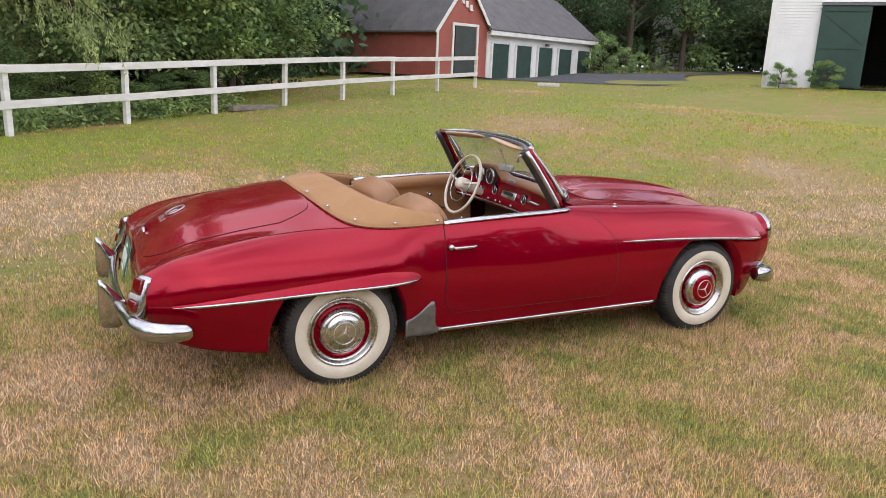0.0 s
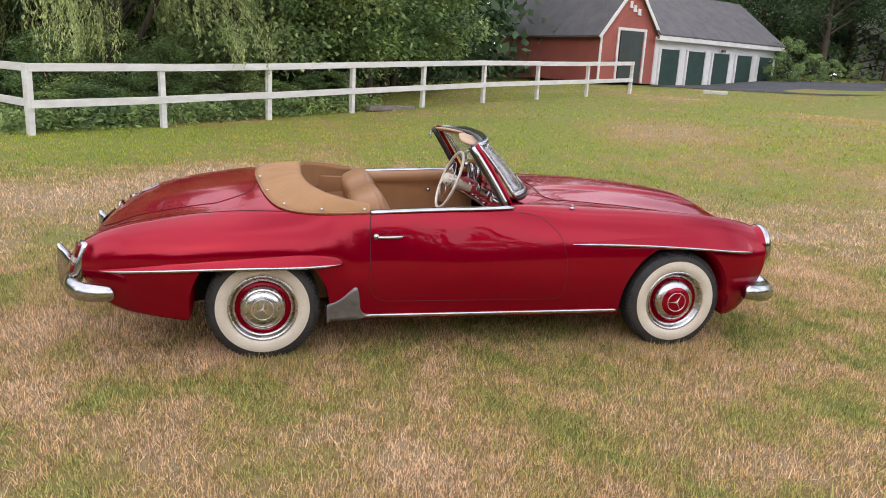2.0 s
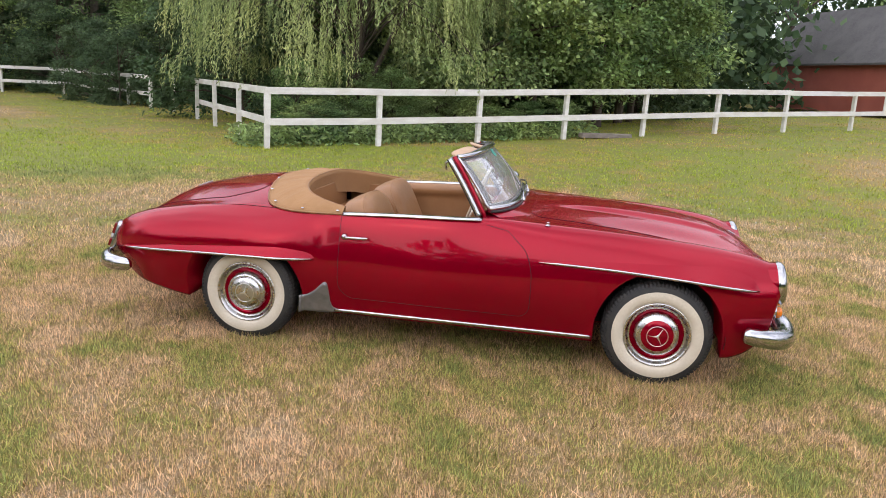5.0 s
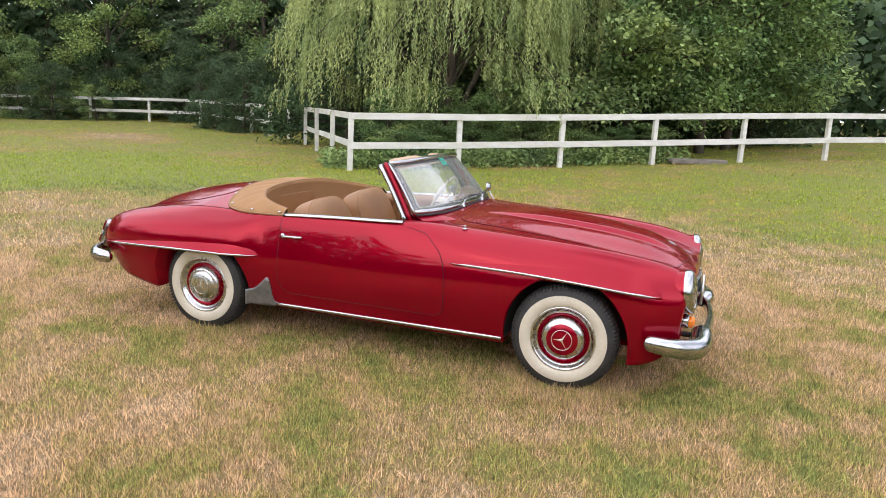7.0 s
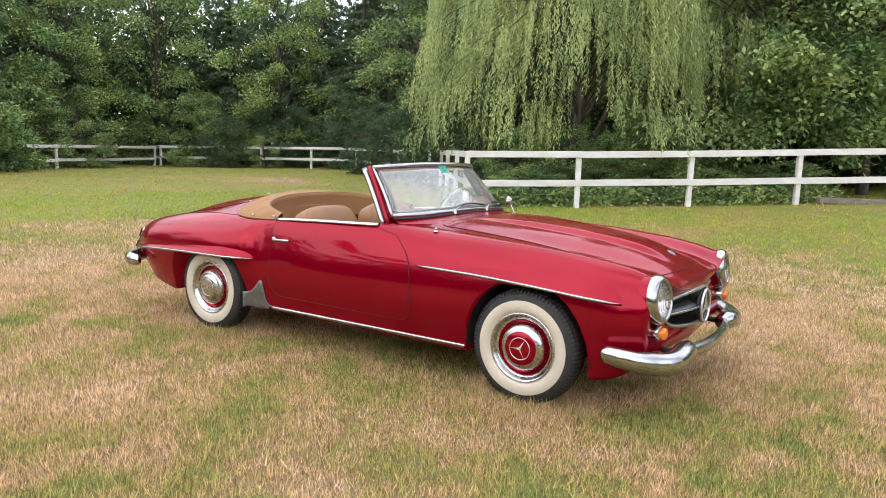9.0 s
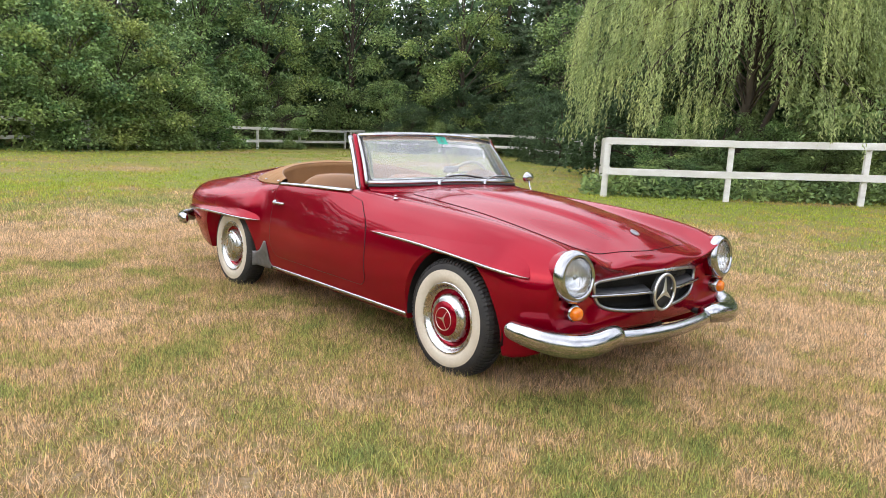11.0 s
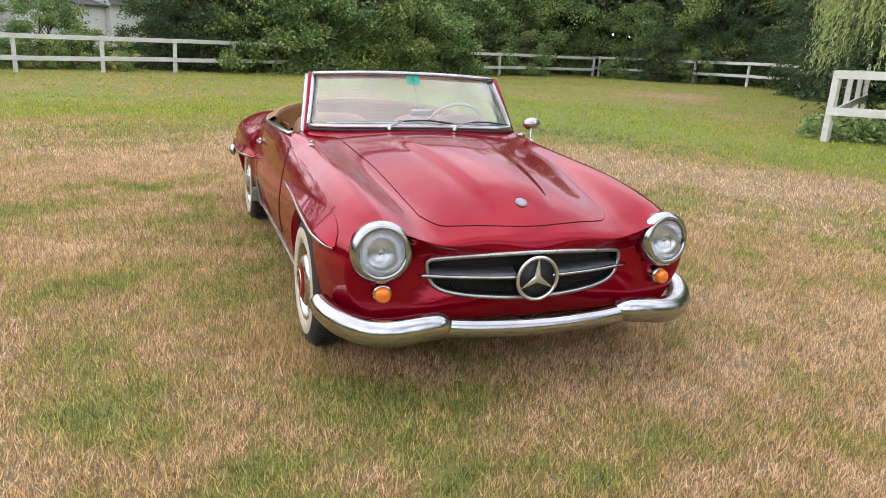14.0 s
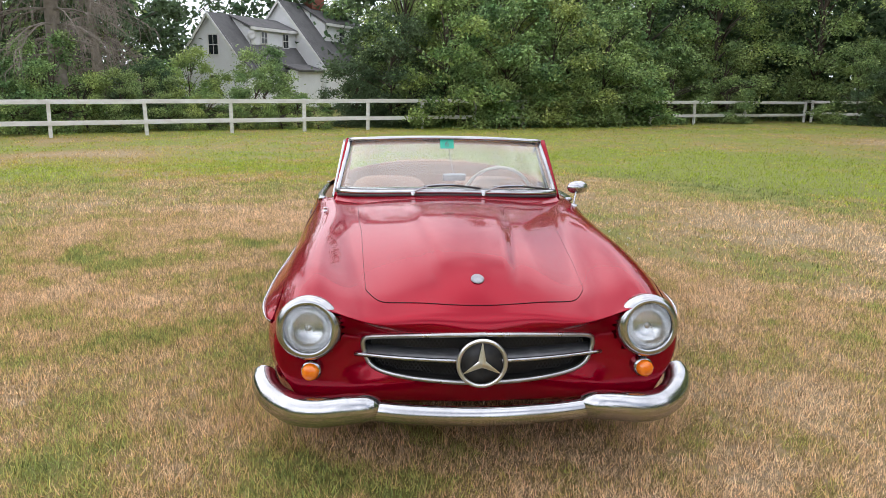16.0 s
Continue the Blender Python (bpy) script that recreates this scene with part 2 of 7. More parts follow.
def ground_z(x, y):
    x, y = np.asarray(x, float), np.asarray(y, float)
    r = np.hypot(x, y * 0.9)
    east = np.where(x > 0, 0.018 * x, 0.012 * x) + 0.0215 * np.clip(y, -25, 60)
    field = np.interp(x, (-60, -35, -25, -13, -10.7, -5.5, -3.6, 0.4, 4.7, 9.5, 11.9, 18), (-0.62, -0.50, -0.29, -0.19, -0.16, -0.06, 0.014, 0.17, 0.37, 0.52, 0.62, 0.8)) + 0.0095 * np.clip(y, -25, 60)
    k = sstep(11.0, 18.0, x)
    lift = field * (1 - k) + east * k
    knoll = 0.62 * sstep(15.5, 21.5, x) * (1 - sstep(17.6, 23.0, y)) * sstep(-8.0, 4.0, y) + 0.28 * sstep(21.0, 29.0, x) * sstep(29.0, 35.0, y)
    return lift * sstep(5.0, 13.0, r) * np.clip(1.6 - r / 120, 0.3, 1) + knoll


# ---- the car: x ahead, y to its left, z up, on the ground at the origin ----
AXLE, ZHUB, RTYRE = 1.2, 0.301, 0.2925
ARCHES = ((1.216, 0.354, 0.616), (-1.186, 0.367, 0.560))
car = thing("car", "candy-red classic open roadster, tan top folded, on dry grass", "car")

F_ZLOW = [(-2.12, 0.39), (-2.0, 0.322), (-1.88, 0.285), (-1.53, 0.236), (-1.2, 0.222), (-0.6, 0.217), (0.85, 0.217), (1.2, 0.215), (1.5, 0.20), (1.6, 0.197), (1.69, 0.218), (1.76, 0.26), (1.82, 0.31)]
F_YLOW = [(-2.12, 0.66), (-2.0, 0.72), (-1.8, 0.78), (-1.53, 0.815), (-1.2, 0.80), (-0.6, 0.785), (0.0, 0.785), (0.85, 0.79), (1.2, 0.80), (1.5, 0.79), (1.65, 0.75), (1.82, 0.68)]
F_YMID = [(-2.12, 0.74), (-2.0, 0.80), (-1.8, 0.855), (-1.53, 0.88), (-1.2, 0.877), (-0.98, 0.868), (-0.84, 0.848), (-0.73, 0.825), (-0.6, 0.825), (0.0, 0.835), (0.5, 0.835), (0.9, 0.834), (1.2, 0.834), (1.5, 0.828), (1.68, 0.808), (1.82, 0.765)]
F_ZMID = [(-2.12, 0.48), (-1.5, 0.50), (-0.6, 0.47), (0.5, 0.47), (1.2, 0.50), (1.82, 0.48)]
F_YSH = [(-2.12, 0.735), (-2.0, 0.79), (-1.8, 0.84), (-1.5, 0.858), (-1.2, 0.862), (-0.98, 0.855), (-0.86, 0.838), (-0.77, 0.806), (-0.69, 0.793), (-0.6, 0.795), (0.0, 0.80), (0.5, 0.795), (0.9, 0.795), (1.2, 0.80), (1.5, 0.795), (1.68, 0.775), (1.82, 0.75)]
F_ZSH = [(-2.12, 0.56), (-2.0, 0.60), (-1.8, 0.64), (-1.5, 0.66), (-1.2, 0.665), (-0.9, 0.66), (-0.6, 0.69), (0.0, 0.70), (0.5, 0.71), (0.9, 0.695), (1.2, 0.685), (1.5, 0.665), (1.82, 0.62)]
F_YCR = [(-2.12, 0.67), (-2.0, 0.70), (-1.8, 0.715), (-1.5, 0.72), (-1.2, 0.725), (-0.95, 0.735), (-0.75, 0.748), (-0.6, 0.755), (0.0, 0.75), (0.25, 0.72), (0.5, 0.69), (0.9, 0.67), (1.2, 0.665), (1.5, 0.65), (1.68, 0.64), (1.82, 0.635)]
F_ZCR = [(-2.12, 0.63), (-2.0, 0.68), (-1.8, 0.725), (-1.5, 0.762), (-1.2, 0.775), (-0.95, 0.775), (-0.75, 0.785), (-0.6, 0.80), (0.0, 0.825), (0.25, 0.83), (0.5, 0.822), (0.9, 0.812), (1.2, 0.80), (1.5, 0.775), (1.68, 0.748), (1.82, 0.71)]
F_YVA = [(-2.12, 0.50), (-1.8, 0.55), (-1.5, 0.58), (-1.2, 0.60), (-0.6, 0.68), (0.25, 0.60), (0.6, 0.54), (1.2, 0.49), (1.5, 0.46), (1.82, 0.43)]
F_ZVA = [(-2.12, 0.62), (-1.8, 0.735), (-1.5, 0.79), (-1.2, 0.82), (-0.9, 0.812), (-0.6, 0.812), (0.25, 0.845), (0.6, 0.83), (0.9, 0.805), (1.2, 0.77), (1.5, 0.725), (1.7, 0.69), (1.82, 0.655)]
F_YHO = [(-2.12, 0.24), (-1.2, 0.30), (0.25, 0.30), (1.2, 0.25), (1.82, 0.21)]
F_ZHO = [(-2.12, 0.63), (-2.0, 0.70), (-1.8, 0.785), (-1.5, 0.85), (-1.2, 0.885), (-0.6, 0.90), (0.25, 0.868), (0.6, 0.865), (0.9, 0.85), (1.2, 0.822), (1.5, 0.775), (1.7, 0.722), (1.82, 0.668)]
F_ZCE = [(-2.12, 0.635), (-2.0, 0.71), (-1.8, 0.80), (-1.5, 0.868), (-1.2, 0.905), (-0.6, 0.92), (0.25, 0.875), (0.6, 0.88), (0.9, 0.872), (1.2, 0.848), (1.5, 0.803), (1.69, 0.748), (1.78, 0.695), (1.82, 0.664)]
F_FWD = [(-2.12, 0.058), (-2.0, 0.028), (-1.8, 0.0), (1.8, 0.0)]
F_BOW = [(-2.12, 0.02), (-1.7, 0.03), (-1.2, 0.0), (0.9, 0.0), (1.4, -0.02), (1.82, -0.045)]
NS, NT = 36, 46


def arch_z(x):
    """The upper edge of the wheel openings."""
    z = 0.0
    for xc, r, top in ARCHES:
        d = abs(x - xc)
        if d < r:
            z = max(z, min(0.297 + math.sqrt(max(r * r - d * d, 0)), top))
    return z


def section(s):
    """Half a cross section, from the lower edge over the side and the crown to the middle: (y, z) rows, and the lower edge's z."""
    c = lambda pts: float(curve1(s, pts))
    zl = c(F_ZLOW)
    dome = 0.017 * float(sstep(0.42, 0.9, s) * (1 - sstep(1.55, 1.75, s)))
    ctl = [(c(F_YLOW), zl), (c(F_YMID), c(F_ZMID)), (c(F_YSH), c(F_ZSH)), (c(F_YCR), c(F_ZCR)), (c(F_YVA), c(F_ZVA)), (c(F_YHO), c(F_ZHO)), (0, c(F_ZCE)), (-c(F_YHO), c(F_ZHO))]
    dense = spline(ctl, 24)[: 24 * 6 + 1]
    side, top = dense[: 24 * 3 + 1], dense[24 * 3:]
    za = max(zl, arch_z(s))
    keep = side[:, 1] > za + 1e-4
    i0 = int(np.argmax(keep))
    if i0 > 0:
        t = (za - side[i0 - 1, 1]) / (side[i0, 1] - side[i0 - 1, 1])
        side = np.vstack([side[i0 - 1] + t * (side[i0] - side[i0 - 1]), side[i0:]])
    res = []
    for line, n in ((side, NS), (top, NT)):
        d = np.concatenate([[0], np.cumsum(np.hypot(*np.diff(line, axis=0).T))])
        u = np.linspace(0, d[-1], n)
        res.append(np.stack([np.interp(u, d, line[:, 0]), np.interp(u, d, line[:, 1])], 1))
    tp = res[1]
    tp[:, 1] += dome * (1 - sstep(0.185, 0.232, np.abs(tp[:, 0]) + 0.10 * (s - 1.0)))
    return np.vstack([res[0], tp[1:]]), za, zl


S0, S1 = -2.12, 1.82
st = list(np.linspace(S0, S1, 120))
for xc, r, _ in ARCHES:
    st = [s for s in st if abs(abs(s - xc) - r) > 0.03]
    st += [xc + r * math.cos(a) for a in np.linspace(0, math.pi, 41)] + [xc - r - 1e-3, xc + r + 1e-3]
st = sorted(set(round(s, 4) for s in st + [0.20, 0.21, -1.08]))
SECT = [section(s) for s in st]
GRID = np.zeros((len(st), NS + NT - 1, 3))
for i, s in enumerate(st):
    yz = SECT[i][0]
    GRID[i, :, 1:] = yz
    GRID[i, :, 0] = s + float(curve1(s, F_BOW)) * yz[:, 0] ** 2 + float(curve1(s, F_FWD))
STA = np.array(st)


def side_y(x, z):
    """Half width of the body's side at a place along it and a height."""
    f = np.interp(x, STA, np.arange(len(STA)))
    i, t = int(min(f, len(STA) - 2)), 0
    t = f - i
    v = [np.interp(z, GRID[k, : NS, 2], GRID[k, : NS, 1]) for k in (i, i + 1)]
    return v[0] * (1 - t) + v[1] * t


def top_z(x, y):
    """Height of the bonnet or the boot at a place."""
    y = abs(y)
    s = x
    for _ in range(4):
        s = x - float(curve1(s, F_BOW)) * y * y - float(curve1(s, F_FWD))
    f = float(np.interp(s, STA, np.arange(len(STA))))
    i = int(min(f, len(STA) - 2))
    t = f - i
    v = [np.interp(y, GRID[k, NS - 1:, 1][::-1], GRID[k, NS - 1:, 2][::-1]) for k in (i, i + 1)]
    return v[0] * (1 - t) + v[1] * t


def body_shell():
    """The painted shell: sides, wings, bonnet and boot surfaces, wheel wells, floor, nose ring and tail panel."""
    vs, fs = [], []
    nrow = GRID.shape[1]
    n = len(st)
    tot = nrow + 3
    for sgn in (1, -1):
        base = len(vs)
        for i in range(n):
            _, za, zl = SECT[i]
            x0 = GRID[i, 0, 0]
            vs.append((x0, 0, zl + 0.02))
            vs.append((x0, sgn * 0.50, zl + 0.02))
            vs.append((x0, sgn * min(0.50, GRID[i, 0, 1] - 0.05), za))
            for k in range(nrow):
                vs.append((GRID[i, k, 0], sgn * GRID[i, k, 1], GRID[i, k, 2]))
        for i in range(n - 1):
            mid = 0.5 * (st[i] + st[i + 1])
            for k in range(tot - 1):
                if -1.08 <= mid <= 0.205 and k >= NS + 2 and (mid > -0.62 or GRID[i, min(k - 2, nrow - 1), 1] < np.interp(mid, (-1.08, -0.85, -0.62), (0.56, 0.62, 0.715))):
                    continue
                q = (base + i * tot + k, base + i * tot + k + 1, base + (i + 1) * tot + k + 1, base + (i + 1) * tot + k)
                fs.append(q if sgn > 0 else q[::-1])
        # nose: from the last section to the grille's opening
        gl = grille_loop(60)
        ol = outer_loop(-1, 60)
        fascia(vs, fs, ol, gl, sgn, 0.7, ol - outer_loop(-4, 60), 14)
        ol = outer_loop(0, 60)
        tl = np.array([(-2.082 + 0.08 * y * y, y, z) for y, z in zip(0.30 * np.sin(np.linspace(0, math.pi, 60)), 0.47 + 0.05 * np.cos(np.linspace(0, math.pi, 60)))])
        fascia(vs, fs, ol, tl, -sgn, 0.35, ol - outer_loop(3, 60), 8, flip=sgn, cap=True)
    return vs, fs


def outer_loop(i, n):
    """The half outline of an end section, from the top's middle to the bottom's middle."""
    line = np.vstack([GRID[i][::-1], [[GRID[i, 0, 0], 0.45, SECT[i][2]]], [[GRID[i, 0, 0] + (0.03 if i < 0 else -0.02), 0.0, SECT[i][2]]]])
    d = np.concatenate([[0], np.cumsum(np.linalg.norm(np.diff(line, axis=0), axis=1))])
    u = np.linspace(0, d[-1], n)
    return np.stack([np.interp(u, d, line[:, c]) for c in range(3)], 1)


def grille_loop(n):
    """The half outline of the grille's opening: flat top, rounded lower corners."""
    ctl = [(0, 0.592), (0.15, 0.588), (0.30, 0.577), (0.405, 0.564), (0.437, 0.552), (0.440, 0.530), (0.431, 0.49), (0.411, 0.455), (0.365, 0.431), (0.265, 0.415), (0.12, 0.406), (0, 0.403)]
    line = spline(ctl, 12)
    d = np.concatenate([[0], np.cumsum(np.hypot(*np.diff(line, axis=0).T))])
    u = np.linspace(0, d[-1], n)
    y, z = np.interp(u, d, line[:, 0]), np.interp(u, d, line[:, 1])
    return np.stack([1.868 - 0.42 * y * y - 0.02 * np.abs(z - 0.50), y, z], 1)


def fascia(vs, fs, a, b, sgn, pull, run, rows, flip=1, cap=False):
    base, n = len(vs), len(a)
    side = sgn if flip == 1 and not cap else flip
    run = run / (np.linalg.norm(run, axis=1, keepdims=True) + 1e-9)
    for r in range(rows + 1):
        t = r / rows
        h = [2 * t ** 3 - 3 * t ** 2 + 1, t ** 3 - 2 * t ** 2 + t, -2 * t ** 3 + 3 * t ** 2, t ** 3 - t ** 2]
        for k in range(n):
            low = 1.0 if cap else 0.45 + 0.55 * float(sstep(0.42, 0.60, a[k][2]))
            ta = run[k] * pull * low * np.linalg.norm(b[k] - a[k])
            full = 0.0 if cap else float(sstep(0.50, 0.57, b[k][2]))
            ta = ta * (1 + 0.55 * full)
            tb = (b[k] - a[k]) * np.array((1.1 - 1.0 * full, 1.1, 1.1 + 0.3 * full))
            p = h[0] * a[k] + h[1] * ta + h[2] * b[k] + h[3] * tb
            vs.append((p[0], side * p[1], p[2]))
    for r in range(rows):
        for k in range(n - 1):
            q = (base + r * n + k, base + r * n + k + 1, base + (r + 1) * n + k + 1, base + (r + 1) * n + k)
            fs.append(q)
    if cap:
        fs.append(tuple(base + rows * n + k for k in range(n)))


bv, bf = body_shell()
bm = bmesh.new()
bvs = [bm.verts.new(v) for v in bv]
for f in bf:
    try:
        bm.faces.new([bvs[i] for i in f])
    except ValueError:
        pass
bmesh.ops.remove_doubles(bm, verts=bm.verts[:], dist=0.0004)
lamp_holes = [v for v in bm.verts if v.co.x > 1.6 and math.hypot(abs(v.co.y) - 0.637, v.co.z - 0.609) < 0.100]
bmesh.ops.delete(bm, geom=lamp_holes, context="VERTS")
body = part("body", bm, PAINT, car, "glossy candy-red painted steel body shell")


def panel(name, xs_lo, xs_hi, rows, place, parent, material, lift, cols=26, label=""):
    """A skin laid on the body between two edges, row by row."""
    vs, fs = [], []
    for a, b, r in zip(xs_lo, xs_hi, rows):
        for c in range(cols):
            x = a + (b - a) * c / (cols - 1)
            vs.append(place(x, r, lift))
    for i in range(len(rows) - 1):
        for c in range(cols - 1):
            fs.append((i * cols + c, i * cols + c + 1, (i + 1) * cols + c + 1, (i + 1) * cols + c))
    return mesh(name, vs, fs, material, parent, True, label)


def door_edges():
    zs = np.concatenate([0.325 + 0.10 * (1 - np.cos(np.linspace(0, math.pi / 2, 9))), np.linspace(0.44, 0.812, 18)])
    lo, hi = [], []
    for z in zs:
        cuts = []
        for rr in (0.10, 0.06):
            k = max(0.0, 0.325 + rr - z)
            cuts.append(rr - math.sqrt(max(rr * rr - k * k, 0)))
        lo.append(-0.605 + cuts[0])
        front = float(curve1(z, [(0.325, 0.50), (0.45, 0.505), (0.55, 0.503), (0.64, 0.485), (0.70, 0.455), (0.75, 0.40), (0.775, 0.372), (0.80, 0.328), (0.806, 0.280), (0.812, 0.232)]))
        hi.append(front - cuts[1])
    return zs, lo, hi


for sgn in (-1, 1):
    zs, lo, hi = door_edges()
    put = lambda x, z, l: (x, sgn * (side_y(x, z) + l), z)
    door = panel("door", lo, hi, zs, put, car, PAINT, 0.003, label="red painted door with a polished sill cap")
    loop = [put(a, z, 0.0015) for a, z in zip(lo[::-1], zs[::-1])] + [put(lo[0] + (hi[0] - lo[0]) * k / 20, zs[0], 0.0015) for k in range(1, 20)] + [put(b, z, 0.0015) for b, z in zip(hi, zs)]
    tube("shut_line", loop, 0.0024, GAP, door, n=6)
    # handle
    hy = sgn * (side_y(-0.52, 0.684) + 0.028)
    path = [(-0.565, sgn * (side_y(-0.565, 0.684) + 0.002), 0.684), (-0.562, hy, 0.685), (-0.53, hy + sgn * 0.006, 0.686), (-0.47, hy + sgn * 0.004, 0.687), (-0.435, hy - sgn * 0.008, 0.687)]
    tube("handle", spline(path, 5), 0.0085, CHROME, door, n=10, label="chrome pull handle")
    lathe("handle_boss", [(0.0, 0.022), (0.014, 0.02), (0.017, 0.012), (0.020, 0.0), (0.0, -0.004)], CHROME, door, 20, Matrix.Translation((-0.575, sgn * side_y(-0.575, 0.684), 0.684)) @ Matrix.Diagonal((1, sgn, 1, 1)))
    # sill cap along the door's top
    cap = [(x, sgn * (float(curve1(x, F_YCR)) - 0.008), float(curve1(x, F_ZCR)) + 0.006) for x in np.linspace(-0.60, 0.195, 24)]
    sweep("door_cap", cap, [(-0.022, -0.006), (0.022, -0.008), (0.024, 0.0), (0.012, 0.009), (-0.012, 0.010), (-0.022, 0.004)], (0, 0, 1), CHROME, car, label="bright polished door cap rail")

# bonnet and boot lids


def hood_half(x):
    return float(curve1(x, [(0.42, 0.512), (0.6, 0.500), (0.8, 0.488), (1.0, 0.470), (1.4, 0.448), (1.7, 0.428)]))


def lid(name, x0, front, half, label, ny=61, nx=44, lift=0.003):
    vs, fs = [], []
    for i in range(nx):
        for j in range(ny):
            w = -1 + 2 * j / (ny - 1)
            u = i / (nx - 1)
            xa = x0(w)
            xb = front(w)
            x = xa + (xb - xa) * u
            y = w * half(x)
            vs.append((x, y, top_z(x, y) + lift))
    for i in range(nx - 1):
        for j in range(ny - 1):
            fs.append((i * ny + j, (i + 1) * ny + j, (i + 1) * ny + j + 1, i * ny + j + 1))
    ob = mesh(name, vs, fs, PAINT, car, True, label)
    idx = [i * ny for i in range(nx)] + [(nx - 1) * ny + j for j in range(1, ny)] + [i * ny + ny - 1 for i in range(nx - 2, -1, -1)] + [j for j in range(ny - 2, 0, -1)]
    tube("shut_line", [np.array(vs[i]) - (0, 0, lift * 0.5) for i in idx], 0.0017, GAP, ob, closed=True, n=6)
    return ob


hood = lid("bonnet", lambda w: 0.470 - 0.012 * w * w + 0.060 * max(0, (abs(w) - 0.84) / 0.16) ** 2, lambda w: 1.798 - 0.075 * w * w - 0.08 * max(0, (abs(w) - 0.82) / 0.18) ** 2.5, hood_half, "red bonnet with a raised central bulge")
trunk = lid("boot_lid", lambda w: -2.046 + 0.015 * w * w + 0.10 * max(0, (abs(w) - 0.75) / 0.25) ** 2, lambda w: -1.20 - 0.05 * w * w - 0.16 * max(0, (abs(w) - 0.7) / 0.3) ** 2.2, lambda x: float(curve1(x, [(-2.1, 0.47), (-1.7, 0.535), (-1.2, 0.56)])), "red boot lid with chrome script and emblem")

# brows over the wheel openings, with bright trim
for sgn in (-1, 1):
    for nm, x0, x1, z0, z1, out_max, tall in (("rear_brow", -1.955, -0.748, 0.510, 0.546, 0.036, 0.060), ("front_brow", 0.535, 1.70, 0.648, 0.598, 0.030, 0.085)):
        xs = np.linspace(x0, x1, 48)
        vs, fs, trim = [], [], []
        K = 9
        for x in xs:
            u = (x - x0) / (x1 - x0)
            z = z0 + (z1 - z0) * u + (0.012 * math.sin(math.pi * u) if x0 < 0 else 0.014 * math.sin(math.pi * u))
            e = (u / 0.8) ** 0.8 if u < 0.8 else math.sqrt(max(0.0, 1 - ((u - 0.8) / 0.2) ** 2))
            lift = out_max * e + 0.002
            h = tall * e + 0.006
            yb = side_y(x, z)
            pts = []
            for k in range(K - 2):
                t = k / (K - 3)
                zz = z + h * (1 - t)
                yy = side_y(x, zz) - 0.002 + (lift + 0.002) * t ** 1.7
                pts.append((x, sgn * yy, zz))
            pts.append((x, sgn * (yb + lift * 0.9), z - 0.012))
            pts.append((x, sgn * (yb - 0.01), z - 0.016))
            vs += pts
            trim.append((x, sgn * (yb + lift + 0.001), z - 0.003))
        for i in range(len(xs) - 1):
            for k in range(K - 1):
                fs.append((i * K + k, i * K + k + 1, (i + 1) * K + k + 1, (i + 1) * K + k))
        brow = mesh(nm, vs, fs, PAINT, car, True, "red spear-shaped wing brow")
        sc = [max(0.25, min(1, 12 * min(i, 47 - i) / 47)) for i in range(48)]
        sweep("brow_trim", trim, [(-0.004, -0.0065), (0.004, -0.0065), (0.005, 0.0), (0.003, 0.0065), (-0.004, 0.0065), (-0.005, 0)], (0, 0, 1), CHROME, brow, scale=sc, label="thin chrome strip")
    # sill strip and stone guard
    strip = [(x, sgn * (side_y(x, z) + 0.004), z) for x, z in zip(np.linspace(-0.63, 0.855, 40), np.linspace(0.236, 0.243, 40))]
    sweep("sill_strip", strip, [(-0.004, -0.010), (0.004, -0.010), (0.006, 0), (0.004, 0.010), (-0.004, 0.010)], (0, 0, 1), CHROME, car, label="bright sill moulding")
    cols = 30
    vs, fs = [], []
    for c in range(cols):
        x = -0.832 + 0.236 * c / (cols - 1)
        top = float(curve1(x, [(-0.832, 0.316), (-0.80, 0.320), (-0.755, 0.345), (-0.705, 0.392), (-0.685, 0.409), (-0.672, 0.407), (-0.663, 0.385), (-0.657, 0.32), (-0.65, 0.275), (-0.632, 0.252), (-0.596, 0.243)]))
        low = 0.216 + 0.016 * float(sstep(-0.68, -0.60, x))
        for r in range(8):
            z = low + (top - low) * r / 7
            vs.append((x, sgn * (side_y(x, max(z, 0.24)) + 0.005), z))
    for c in range(cols - 1):
        for r in range(7):
            fs.append((c * 8 + r, c * 8 + r + 1, c * 8 + 9 + r, c * 8 + 8 + r))
    g = mesh("stone_guard", vs, fs, GUARD, car, True, "polished stone guard plate behind the door")
    sm = g.modifiers.new("thick", "SOLIDIFY")
    sm.thickness, sm.offset = 0.006, 0
    if sgn < 0:
        lathe("wing_stud", [(0.0, 0.022), (0.009, 0.020), (0.010, 0.014), (0.006, 0.010), (0.012, 0.003), (0.015, 0.0)], CHROME, car, 14, Matrix.Translation((0.565, sgn * 0.675, 0.826)) @ Matrix.Rotation(radians(90), 4, "X"))


